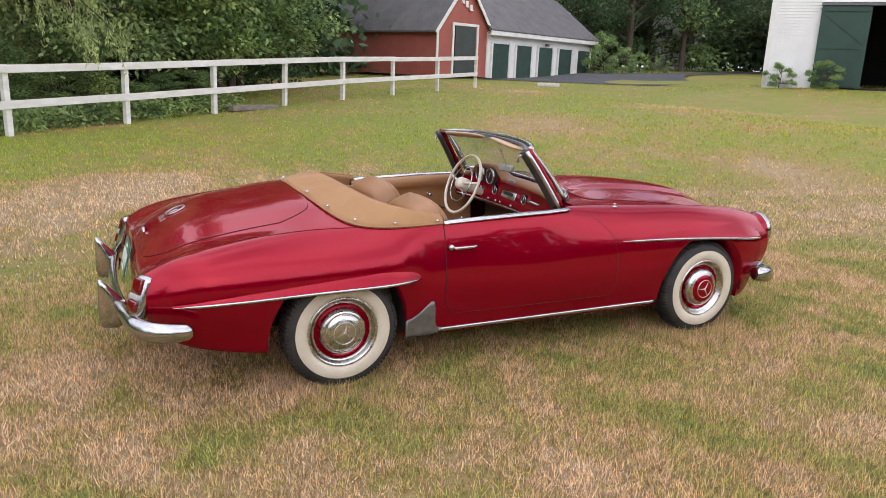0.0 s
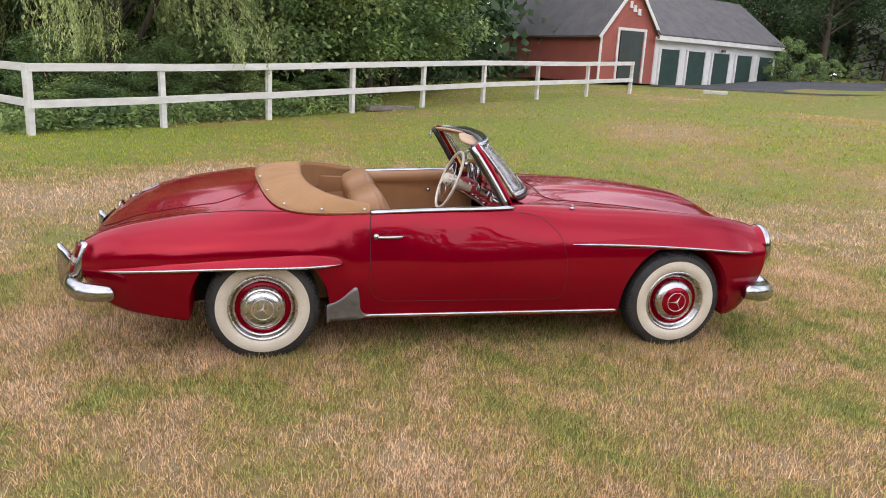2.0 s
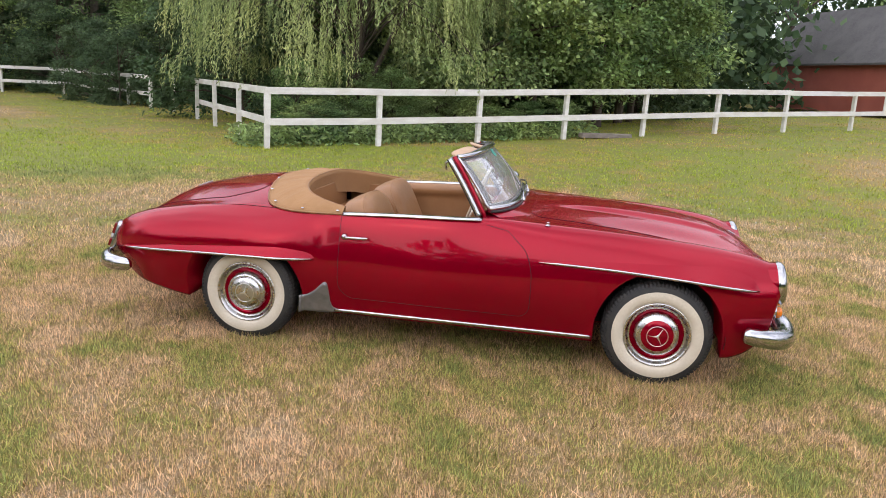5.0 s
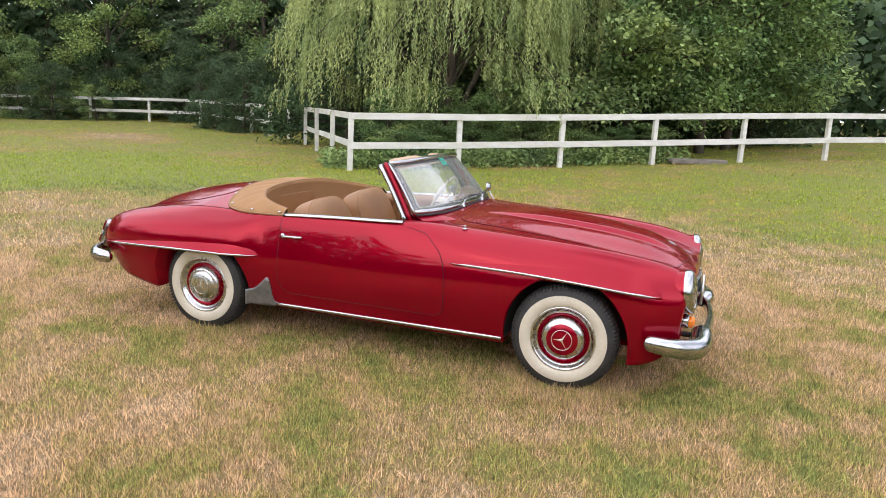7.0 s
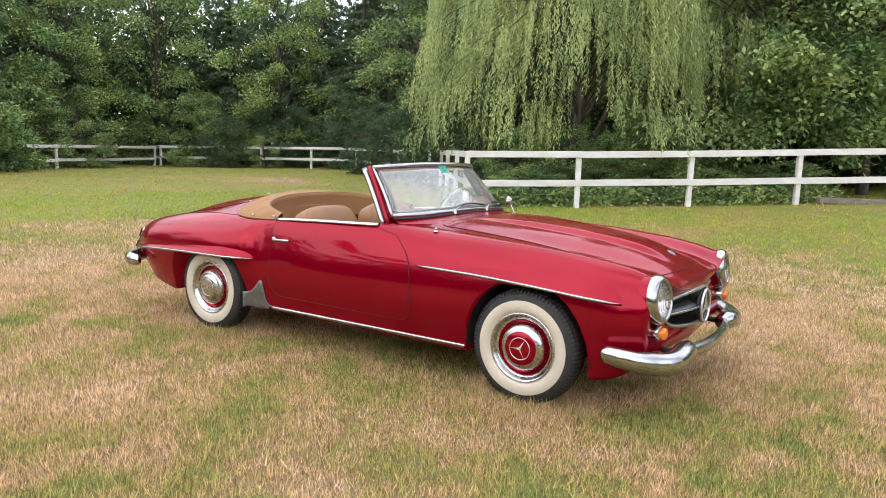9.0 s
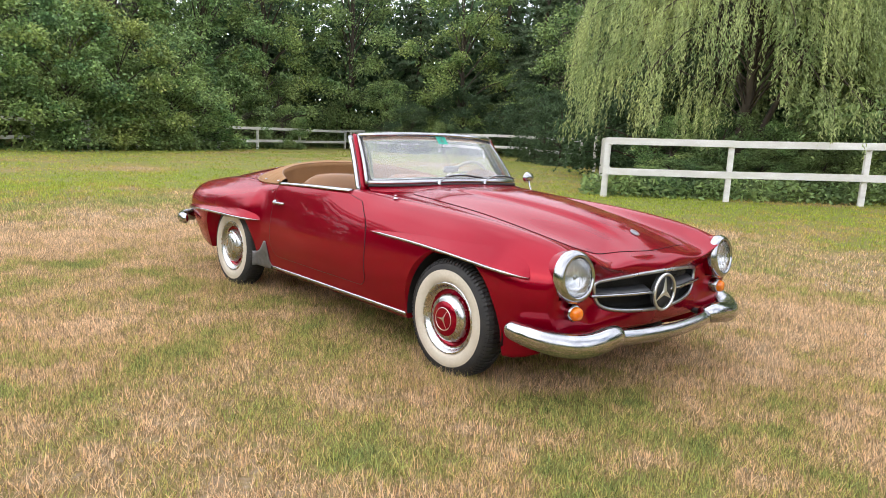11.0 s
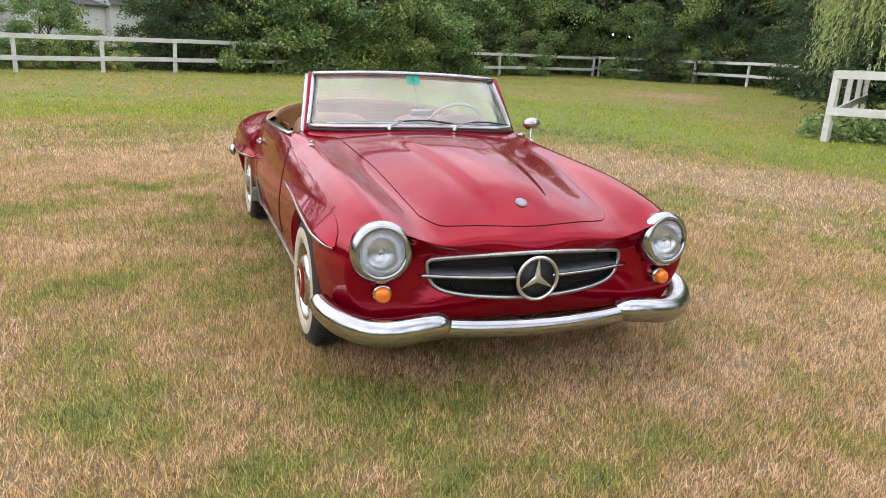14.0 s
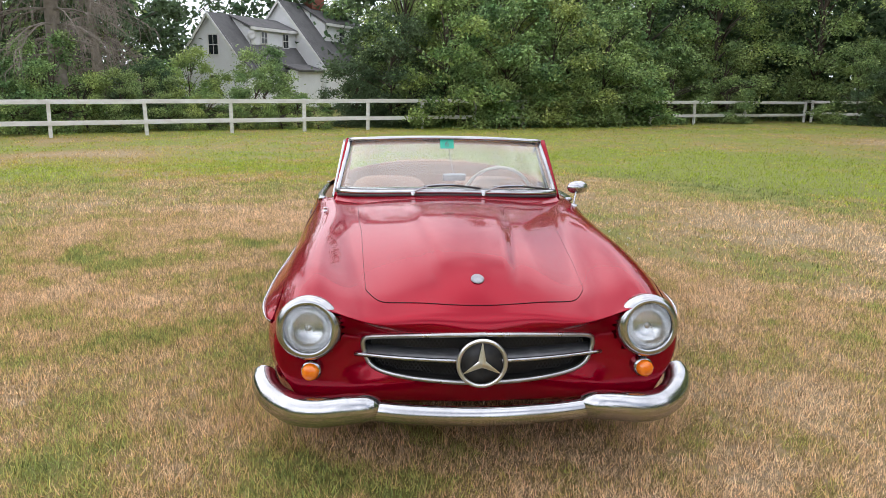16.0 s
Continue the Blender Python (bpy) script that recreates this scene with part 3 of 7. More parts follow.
# wheels
def wheel(xc, yc, sgn, front):
    w = new("wheel")
    w.parent = car
    w.location = (xc, sgn * yc, ZHUB)
    tagged(w, "whitewall wheel with a " + ("red and chrome" if front else "chrome") + " hub cap")
    M = Matrix.Diagonal((1, sgn, 1, 1))
    R = RTYRE
    prof = [(0.165, -0.045), (0.19, -0.052), (0.24, -0.055), (0.272, -0.048), (0.286, -0.034), (R, -0.014), (R, 0.034), (0.289, 0.056), (0.281, 0.070), (0.270, 0.080), (0.256, 0.0865), (0.238, 0.0895)]
    lathe("tyre", prof, RUBBER, w, 72, M, "black tyre with a broad cream whitewall")
    # tread blocks round the shoulder
    vs, fs = [], []
    for i in range(84):
        a = 2 * math.pi * i / 84
        for s2 in (-1, 1):
            b = len(vs)
            for da, r, y in ((-0.020, 0.2720, 0.0795), (0.020, 0.2720, 0.0795), (0.020, 0.2860, 0.0715), (-0.020, 0.2860, 0.0715), (0.026, 0.2960, 0.05), (-0.014, 0.2960, 0.05), (0.012, 0.2970, 0.012), (-0.02, 0.2970, 0.012)):
                vs.append((r * math.cos(a + da), sgn * (y if s2 > 0 else 0.018 - 0.85 * y), r * math.sin(a + da)))
            fs += [(b, b + 1, b + 2, b + 3), (b + 3, b + 2, b + 4, b + 5), (b + 5, b + 4, b + 6, b + 7)]
    tr = mesh("tread", vs, fs, RUBBER, w, False)
    th = tr.modifiers.new("thick", "SOLIDIFY")
    th.thickness, th.offset = 0.005, 0
    lathe("whitewall", [(0.243, 0.0897), (0.236, 0.0920), (0.216, 0.094), (0.199, 0.092), (0.187, 0.087), (0.179, 0.078)], WHITEWALL, w, 72, M, "cream whitewall band")
    lathe("rim", [(0.183, 0.074), (0.180, 0.086), (0.173, 0.088), (0.166, 0.080), (0.158, 0.066), (0.150, 0.058), (0.145, 0.060)], HUBCHROME, w, 64, M, "dull steel trim ring")
    lathe("disc", [(0.147, 0.060), (0.141, 0.050), (0.120, 0.046), (0.02, 0.048)], PAINT, w, 48, M, "dark red wheel disc")
    if front:
        lathe("hub_cap", [(0.122, 0.052), (0.121, 0.068), (0.114, 0.084), (0.100, 0.093), (0.085, 0.098)], HUBCHROME, w, 56, M, "chrome hub cap ring")
        lathe("hub_cap_centre", [(0.087, 0.0975), (0.080, 0.101), (0.06, 0.107), (0.03, 0.111), (0.0, 0.112)], PAINT, w, 48, M, "red painted cap centre")
        face = 0.110
    else:
        lathe("hub_cap", [(0.119, 0.046), (0.119, 0.066), (0.113, 0.084), (0.102, 0.092), (0.0965, 0.0925), (0.0945, 0.0895), (0.0925, 0.094), (0.07, 0.103), (0.048, 0.1075), (0.03, 0.109), (0.0, 0.110)], HUBCHROME, w, 56, M, "domed chrome hub cap")
        face = 0.108
    star_emblem("cap_emblem", w, 0.056, face - 0.002, sgn, SATIN, radians(-30 if front else -12), 0.012, "y", 0.0026)
    return w


def star_emblem(name, parent, r, off, sgn, material, turn, thick=0.004, axis="y", ringr=0.0035):
    """A three-armed star in a ring, facing along y (or x)."""
    vs, fs = [], []
    n = 40
    for i in range(n):
        a = 2 * math.pi * i / n
        for j in range(6):
            b = 2 * math.pi * j / 6
            rr = r + ringr * math.cos(b)
            vs.append((rr * math.cos(a), off + ringr * math.sin(b), rr * math.sin(a)))
    for i in range(n):
        for j in range(6):
            fs.append((i * 6 + j, i * 6 + (j + 1) % 6, ((i + 1) % n) * 6 + (j + 1) % 6, ((i + 1) % n) * 6 + j))
    for k in range(3):
        a = math.pi / 2 + 2 * math.pi * k / 3 + turn
        b = len(vs)
        w = r * 0.19
        ca, sa = math.cos(a), math.sin(a)
        tip = (r * ca, off, r * sa)
        l = (-w * sa - 0.05 * r * ca, off, w * ca - 0.05 * r * sa)
        q = (w * sa - 0.05 * r * ca, off, -w * ca - 0.05 * r * sa)
        mid = (0.0, off + thick, 0.0)
        vs += [tip, l, mid, q]
        fs += [(b, b + 1, b + 2), (b, b + 2, b + 3)]
    if axis == "x":
        vs = [(y, x, z) for x, y, z in vs]
    vs = [(x, sgn * y, z) if axis == "y" else (x, y, z) for x, y, z in vs]
    return mesh(name, vs, fs, material, parent, True)


for sgn in (-1, 1):
    wheel(AXLE + 0.005, 0.735, sgn, True)
    wheel(-1.165, 0.745, sgn, False)
    for xc, rad, top in ARCHES:
        # dark inner wheel house, open below
        vs, fs = [], []
        arc = np.linspace(radians(-8), radians(188), 25)
        for a in arc:
            for r, y in ((rad - 0.005, 0.035), (rad - 0.005, -0.24), (0.0, -0.24)):
                vs.append((xc + r * math.cos(a), sgn * (0.765 + y), min(0.297 + r * math.sin(a), top - 0.006)))
        for i in range(24):
            for c in range(2):
                fs.append((i * 3 + c, i * 3 + c + 1, i * 3 + c + 4, i * 3 + c + 3))
        mesh("wheel_house", vs, fs, BLACK, car, True)

# seam between the boot deck and the rear wings
for sgn in (-1, 1):
    seam = [(x, sgn * y, top_z(x, y) + 0.0008) for x, y in zip(np.linspace(-2.0, -0.90, 40), np.interp(np.linspace(-2.0, -0.90, 40), (-2.0, -1.6, -0.9), (0.64, 0.665, 0.70)))]
    tube("wing_seam", seam, 0.0016, GAP, car, n=6)


# ---- the car's nose: lamps, grille, bumper ----
def lathe_x(name, profile, material, parent, centre, tilt=0.0, yaw=0.0, n=48, label=""):
    """A profile of (radius, ahead) pairs turned round an axis that points ahead."""
    m = Matrix.Translation(centre) @ Matrix.Rotation(radians(yaw), 4, "Z") @ Matrix.Rotation(radians(tilt), 4, "Y") @ Matrix.Rotation(radians(-90), 4, "Z")
    return lathe(name, profile, material, parent, n, m, label)


for sgn in (-1, 1):
    c = (1.828, sgn * 0.637, 0.609)
    hl = new("headlight")
    hl.parent = car
    tagged(hl, "round headlight in a broad chrome rim")
    lathe_x("bucket", [(0.112, -0.14), (0.117, -0.06), (0.118, -0.012)], PAINT, hl, c, -7, sgn * 4)
    lathe_x("rim", [(0.119, -0.016), (0.121, 0.0), (0.117, 0.014), (0.106, 0.026), (0.095, 0.030), (0.089, 0.026), (0.087, 0.016)], CHROME, hl, c, -7, sgn * 4, 56, "polished chrome rim")
    lathe_x("reflector", [(0.088, 0.012), (0.082, -0.01), (0.06, -0.035), (0.03, -0.048), (0.0, -0.05)], REFLECTOR, hl, c, -7, sgn * 4)
    lathe_x("bulb_shield", [(0.013, 0.000), (0.010, 0.005), (0.0, 0.006)], STEEL, hl, c, -7, sgn * 4, 20)
    # lens with moulded flutes
    vs, fs = [], []
    NR, NA = 14, 48
    for r in range(NR + 1):
        rr = 0.088 * r / NR
        for a in range(NA):
            an = 2 * math.pi * a / NA
            yy, zz = rr * math.cos(an), rr * math.sin(an)
            vs.append((0.020 + 0.020 * (1 - (rr / 0.088) ** 2) + 0.0022 * math.sin(yy * 420) * (1 if abs(zz) < 0.05 else 0.3), yy, zz))
    for r in range(NR):
        for a in range(NA):
            b = (a + 1) % NA
            fs.append((r * NA + a, (r + 1) * NA + a, (r + 1) * NA + b, r * NA + b))
    lens = mesh("lens", vs, fs, LAMPGLASS, hl, True, "fluted clear glass lens")
    lens.matrix_local = Matrix.Translation(c) @ Matrix.Rotation(radians(sgn * 4), 4, "Z") @ Matrix.Rotation(radians(-7), 4, "Y")
    sol = lens.modifiers.new("thick", "SOLIDIFY")
    sol.thickness = 0.003
    lens.visible_shadow = False
    # turn signal
    c = (1.835, sgn * 0.630, 0.446)
    ts = new("turn_signal")
    ts.parent = car
    lathe_x("signal_base", [(0.030, -0.09), (0.038, -0.05), (0.039, 0.0), (0.036, 0.008), (0.031, 0.010)], CHROME, ts, c, 0, sgn * 8, 36, "chrome signal base")
    lathe_x("signal_lens", [(0.032, 0.008), (0.0315, 0.020), (0.028, 0.032), (0.019, 0.038), (0.0, 0.041)], AMBER, ts, c, 0, sgn * 8, 36, "ribbed amber lens")

gl = grille_loop(60)
loop = np.vstack([gl, gl[::-1][1:-1] * (1, -1, 1)])
grille = new("grille")
grille.parent = car
tagged(grille, "dark grille with a chrome surround, cross bar and star emblem")
sweep("grille_surround", loop + (0.004, 0, 0), ring(0.010, 8), (1, 0, 0), STEEL, grille, closed=True, label="chrome surround strip")
# dark box behind the mesh
vs, fs = [], []
n = len(loop)
for k, d in enumerate((0.0, -0.13)):
    for p in loop:
        vs.append((p[0] + d, p[1] * (1 - 0.05 * k), p[2]))
for i in range(n):
    j = (i + 1) % n
    fs.append((i, j, n + j, n + i))
fs.append(tuple(range(n, 2 * n)))
mesh("grille_box", vs, fs, BLACK, grille, False)


def inside_grille(y, z, pad=0.006):
    y = abs(y)
    return y < 0.43 and z < np.interp(y, gl[:34, 1], gl[:34, 2]) - pad and z > np.interp(y, gl[:33:-1, 1], gl[:33:-1, 2]) + pad


vs, fs = [], []
step = 0.0155
for iy in range(-29, 30):
    for iz in range(0, 18):
        y = iy * step + (iz % 2) * step / 2
        z = 0.405 + iz * step * 0.72
        for dy, dz in ((step / 2, step * 0.72), (-step / 2, step * 0.72)):
            if inside_grille(y, z) and inside_grille(y + dy, z + dz):
                x = 1.825 - 0.38 * y * y
                b = len(vs)
                l = math.hypot(dy, dz)
                nx, nz = -dz / l * 0.0018, dy / l * 0.0018
                vs += [(x, y + nx, z + nz), (x, y - nx, z - nz), (x, y + dy - nx, z + dz - nz), (x, y + dy + nx, z + dz + nz)]
                fs.append((b, b + 1, b + 2, b + 3))
mesh("grille_mesh", vs, fs, MESHBLACK, grille, False, "fine expanded metal mesh")
for sgn in (-1, 1):
    bar = [(1.875 - 0.36 * y * y + 0.006, sgn * y, 0.492 + 0.006 * (y / 0.47)) for y in np.linspace(0.075, 0.472, 20)]
    sweep("cross_bar", bar, [(-0.006, -0.006), (0.006, -0.007), (0.011, 0.0), (0.006, 0.007), (-0.006, 0.006)] if sgn < 0 else [(0.006, -0.006), (-0.006, -0.007), (-0.011, 0.0), (-0.006, 0.007), (0.006, 0.006)], (0, 0, 1), CHROME, grille, label="chrome cross bar")
    ys = np.linspace(0.08, 0.435, 16)
    sv = []
    for y in ys:
        x = 1.873 - 0.36 * y * y
        sv += [(x, sgn * y, 0.496), (x - 0.05, sgn * y, 0.522), (x - 0.06, sgn * y, 0.492), (x, sgn * y, 0.486)]
    sf = []
    for i in range(15):
        for k in range(4):
            a, b2 = i * 4 + k, i * 4 + (k + 1) % 4
            sf.append((a, b2, b2 + 4, a + 4))
    mesh("bar_fairing", sv, sf, DARKMETAL, grille, True, "dark grey bar fairing")
star_emblem("grille_star", grille, 0.088, 1.893, 1, SATIN, 0.0, 0.014, "x", 0.0085).location.z = 0.488
lathe_x("star_back", [(0.082, -0.02), (0.084, -0.004), (0.0, -0.006)], MESHBLACK, grille, (1.885, 0, 0.488), n=36)


def bumper_piece(name, path, scale, sgn, label, parent, prof):
    pts = spline([(x, sgn * y, z) for x, y, z in path], 7)
    sc = np.interp(np.linspace(0, 1, len(pts)), np.linspace(0, 1, len(scale)), scale)
    return sweep(name, pts, [(a * sgn, b) for a, b in prof], (0, 0, 1), CHROME, parent, scale=sc, label=label)


FB = [(0.042 * math.cos(a) if math.cos(a) > 0 else 0.016 * math.cos(a), 0.046 * math.sin(a)) for a in np.linspace(0, 2 * math.pi, 19)[:-1]]
FBW = [(0.042 * math.cos(a) if math.cos(a) > 0 else 0.055 * math.cos(a), 0.046 * math.sin(a)) for a in np.linspace(0, 2 * math.pi, 23)[:-1]]
fbump = new("front_bumper")
fbump.parent = car
tagged(fbump, "chrome front bumper in three sections")
bumper_piece("bumper_centre", [(1.910, -0.41, 0.318), (1.935, -0.25, 0.311), (1.948, 0, 0.306), (1.935, 0.25, 0.311), (1.910, 0.41, 0.318)], [0.86, 0.82, 0.8, 0.82, 0.86], 1, "curved chrome centre bar", fbump, FB)
for sgn in (-1, 1):
    bumper_piece("bumper_wing", [(1.900, 0.385, 0.322), (1.923, 0.43, 0.332), (1.928, 0.50, 0.330), (1.921, 0.60, 0.318), (1.890, 0.69, 0.316), (1.818, 0.775, 0.330), (1.728, 0.824, 0.347), (1.658, 0.838, 0.358), (1.638, 0.838, 0.360)], [0.88, 1.14, 1.2, 1.22, 1.22, 1.16, 1.06, 0.95, 0.5], sgn, "wrapped chrome bumper wing", fbump, FBW)
    tube("bumper_iron", [(1.70, sgn * 0.45, 0.33), (1.86, sgn * 0.45, 0.32)], 0.016, BLACK, fbump)

# ---- tail: lamps, bumper, plate, emblems ----
rbump = new("rear_bumper")
rbump.parent = car
tagged(rbump, "chrome rear bumper with tall overriders")
bumper_piece("bumper_centre", [(-2.135, 0.50, 0.42), (-2.155, 0.25, 0.415), (-2.16, 0, 0.412), (-2.155, -0.25, 0.415), (-2.135, -0.50, 0.42)], [0.9, 0.85, 0.85, 0.85, 0.9], 1, "chrome centre bar", rbump, FB)
for sgn in (-1, 1):
    bumper_piece("bumper_wing", [(-1.878, 0.868, 0.409), (-1.90, 0.872, 0.409), (-1.97, 0.868, 0.410), (-2.04, 0.838, 0.412), (-2.095, 0.765, 0.415), (-2.12, 0.66, 0.417), (-2.142, 0.52, 0.42), (-2.14, 0.47, 0.42)], [0.4, 0.85, 1.0, 1.05, 1.05, 1.0, 0.95, 0.8], sgn, "wrapped chrome bumper wing", rbump, FB)
    # overrider: a tall blade that hooks over the bar
    vs, fs = [], []
    prof = [(0.032 * math.copysign(abs(math.sin(a)) ** 0.7, math.sin(a)), 0.055 * math.copysign(abs(math.cos(a)) ** 0.8, math.cos(a))) for a in np.linspace(0, 2 * math.pi, 17)[:-1]]
    rows = [(-2.228, -2.172, 0.318, 0.5), (-2.245, -2.145, 0.330, 0.8), (-2.252, -2.125, 0.37, 1.0), (-2.253, -2.115, 0.42, 1.0), (-2.252, -2.14, 0.455, 0.95), (-2.250, -2.172, 0.49, 0.85), (-2.249, -2.202, 0.525, 0.75), (-2.248, -2.225, 0.55, 0.6), (-2.244, -2.235, 0.562, 0.3)]
    for xr, xf, z, sy in rows:
        for a, b in prof:
            vs.append((0.5 * (xr + xf) + b / 0.055 * 0.5 * (xf - xr), sgn * (0.45 + a * sy), z))
    k = len(prof)
    for r in range(len(rows) - 1):
        for c in range(k):
            e = (c + 1) % k
            fs.append((r * k + c, r * k + e, (r + 1) * k + e, (r + 1) * k + c))
    fs += [tuple(range(k)), tuple(range((len(rows) - 1) * k, len(rows) * k))]
    mesh("overrider", vs, fs, CHROME, rbump, True, "tall chrome overrider")
    tl = new("tail_light")
    tl.parent = car
    tagged(tl, "upright red tail light in a chrome bezel")
    m = Matrix.Translation((-2.070, sgn * 0.690, 0.535)) @ Matrix.Rotation(radians(-sgn * 24), 4, "Z") @ Matrix.Rotation(radians(20), 4, "Y")
    for nm, mt, sx, sy, sz, dx, dz, bev in (("bezel", CHROME, 0.06, 0.098, 0.195, 0.0, 0, 0.028), ("upper_lens", REDLENS, 0.02, 0.074, 0.072, -0.032, 0.045, 0.008), ("clear_lens", LENSGREY, 0.02, 0.074, 0.026, -0.032, -0.006, 0.006), ("lower_lens", REDLENS, 0.02, 0.074, 0.052, -0.032, -0.048, 0.008)):
        part(nm, bm_box(sx, sy, sz, m @ Matrix.Translation((dx, 0, dz)), bev), mt, tl)
GREEN_PLATE = surf("green_plate", (0.02, 0.13, 0.07), (0.015, 0.11, 0.06), 30, rough=0.4)
PLATEWHITE = surf("plate_white", (0.75, 0.76, 0.72), (0.7, 0.7, 0.66), 30, rough=0.5)
plate = new("number_plate")
plate.parent = car
tagged(plate, "green registration plate with white bars")
pm = Matrix.Translation((-2.104, 0, 0.556)) @ Matrix.Rotation(radians(15), 4, "Y")
part("plate_sheet", bm_box(0.006, 0.305, 0.152, pm, 0.002), GREEN_PLATE, plate)
part("plate_frame", bm_box(0.004, 0.318, 0.165, pm @ Matrix.Translation((0.004, 0, 0)), 0.002), CHROME, plate)
for k in range(6):
    part("plate_bar", bm_box(0.003, 0.022, 0.07, pm @ Matrix.Translation((-0.004, -0.1 + 0.04 * k, -0.005)), 0.001), PLATEWHITE, plate, smooth=False)
part("plate_bar", bm_box(0.003, 0.07, 0.014, pm @ Matrix.Translation((-0.004, 0, 0.056)), 0.001), PLATEWHITE, plate, smooth=False)
part("plate_bar", bm_box(0.003, 0.14, 0.012, pm @ Matrix.Translation((-0.004, 0, -0.06)), 0.001), PLATEWHITE, plate, smooth=False)


def on_lid(x, y, lift=0.004):
    z = top_z(x, y)
    n = Vector((-(top_z(x + 0.02, y) - top_z(x - 0.02, y)) / 0.04, -(top_z(x, y + 0.02) - top_z(x, y - 0.02)) / 0.04, 1)).normalized()
    t = Vector((1, 0, 0))
    b = n.cross(t).normalized()
    t = b.cross(n)
    return Matrix(((t.x, b.x, n.x, x), (t.y, b.y, n.y, y), (t.z, b.z, n.z, z + lift), (0, 0, 0, 1)))


em = star_emblem("boot_star", trunk, 0.052, 0.002, 1, STEEL, radians(90), 0.006, "y", 0.005)
em.matrix_local = on_lid(-1.846, 0.0) @ Matrix.Rotation(radians(90), 4, "X")
for k, (dy, w, h) in enumerate(((-0.055, 0.02, 0.035), (-0.02, 0.022, 0.03), (0.015, 0.018, 0.035), (0.05, 0.022, 0.03))):
    part("script_bar", bm_box(h, w * 0.55, 0.004, on_lid(-1.915, dy), 0.001), STEEL, trunk, smooth=False)
hp = [on_lid(-2.01, 0.0, z) @ Vector((0, y, 0)) for y, z in ((-0.05, 0.004), (-0.04, 0.02), (0.0, 0.026), (0.04, 0.02), (0.05, 0.004))]
tube("boot_handle", spline([tuple(p) for p in hp], 5), 0.008, CHROME, trunk, label="chrome boot handle")
BADGE = surf("enamel_badge", (0.36, 0.35, 0.36), (0.24, 0.24, 0.26), 60, rough=0.35, metal=0.6)
bd = lathe("bonnet_badge", [(0.026, 0.0), (0.026, 0.003), (0.021, 0.005), (0.0, 0.006)], BADGE, hood, 32, label="small round enamel badge")
bd.matrix_local = on_lid(1.69, 0.0) @ Matrix.Rotation(radians(90), 4, "X")

# ---- windscreen ----
WB = lambda w: np.array((0.370 - 0.020 * w * w - 0.030 * w ** 4 - 0.100 * w ** 6, 0.630 * w, 0.902 - 0.018 * w * w))
WT = lambda w: np.array((0.134 - 0.035 * w * w - 0.030 * w ** 4 - 0.050 * w ** 6, 0.564 * w, 1.178 - 0.024 * abs(w) ** 2.4))
ws = new("windscreen")
ws.parent = car
tagged(ws, "curved windscreen in a chrome frame with red pillars")
NW, NH = 33, 10
vs, fs = [], []
for i in range(NW):
    w = -1 + 2 * i / (NW - 1)
    for k in range(NH):
        t = k / (NH - 1)
        p = WB(w) * (1 - t) + WT(w) * t
        vs.append(p + np.array((0.012 * math.sin(math.pi * t), 0, 0)))
for i in range(NW - 1):
    for k in range(NH - 1):
        fs.append((i * NH + k, (i + 1) * NH + k, (i + 1) * NH + k + 1, i * NH + k + 1))
pane = mesh("pane", vs, fs, GLASS, ws, True, "clear curved glass pane")
sol = pane.modifiers.new("thick", "SOLIDIFY")
sol.thickness = 0.005
pane.visible_shadow = False
wsx = np.linspace(-1, 1, 37)
sweep("header_rail", [WT(w) + (0.0, 0, 0.008) for w in wsx], [(-0.016, -0.010), (0.016, -0.012), (0.018, 0.0), (0.008, 0.011), (-0.012, 0.010)], (0, 0, 1), CHROME, ws, label="chrome header rail")
sweep("header_trim", [WT(w) + (-0.034, 0, 0.0) for w in wsx], [(-0.014, -0.005), (0.014, -0.005), (0.014, 0.004), (-0.014, 0.005)], (0, 0, 1), DARKMETAL, ws, label="dark grey header seal")
sweep("base_rail", [WB(w) + (0.006, 0, 0.004) for w in wsx], [(-0.006, -0.014), (0.009, -0.014), (0.011, 0.0), (0.003, 0.014), (-0.006, 0.013)], (-0.5, 0, 1), CHROME, ws, label="chrome lower windscreen strip")
sweep("base_seal", [WB(w) + (0.018, 0, -0.016) for w in wsx], ring(0.009, 6), (0, 0, 1), RUBBER, ws)
vs, fs = [], []
for w in wsx:
    a, b = WB(w) + (-0.012, 0, -0.014), np.array((0.474 - 0.012 * w * w, 0.645 * w, 0.0))
    b[0] = max(b[0] - 0.17 * max(0, abs(w) - 0.75) / 0.25, a[0] + 0.05)
    b[2] = top_z(b[0], b[1]) - 0.001
    for k in range(6):
        t = k / 5
        p = a * (1 - t) + b * t
        vs.append((p[0], p[1], max(p[2], top_z(p[0], p[1]) + 0.001 - 0.002 * (k == 5))))
for i in range(len(wsx) - 1):
    for k in range(5):
        fs.append((i * 6 + k, i * 6 + k + 1, i * 6 + k + 7, i * 6 + k + 6))
mesh("cowl_panel", vs, fs, PAINT, ws, True, "red cowl between glass and bonnet")
VISOR = surf("beige_visor_cloth", (0.52, 0.36, 0.24), (0.46, 0.31, 0.20), 6.0, rough=0.8, bump=0.15, bscale=300)


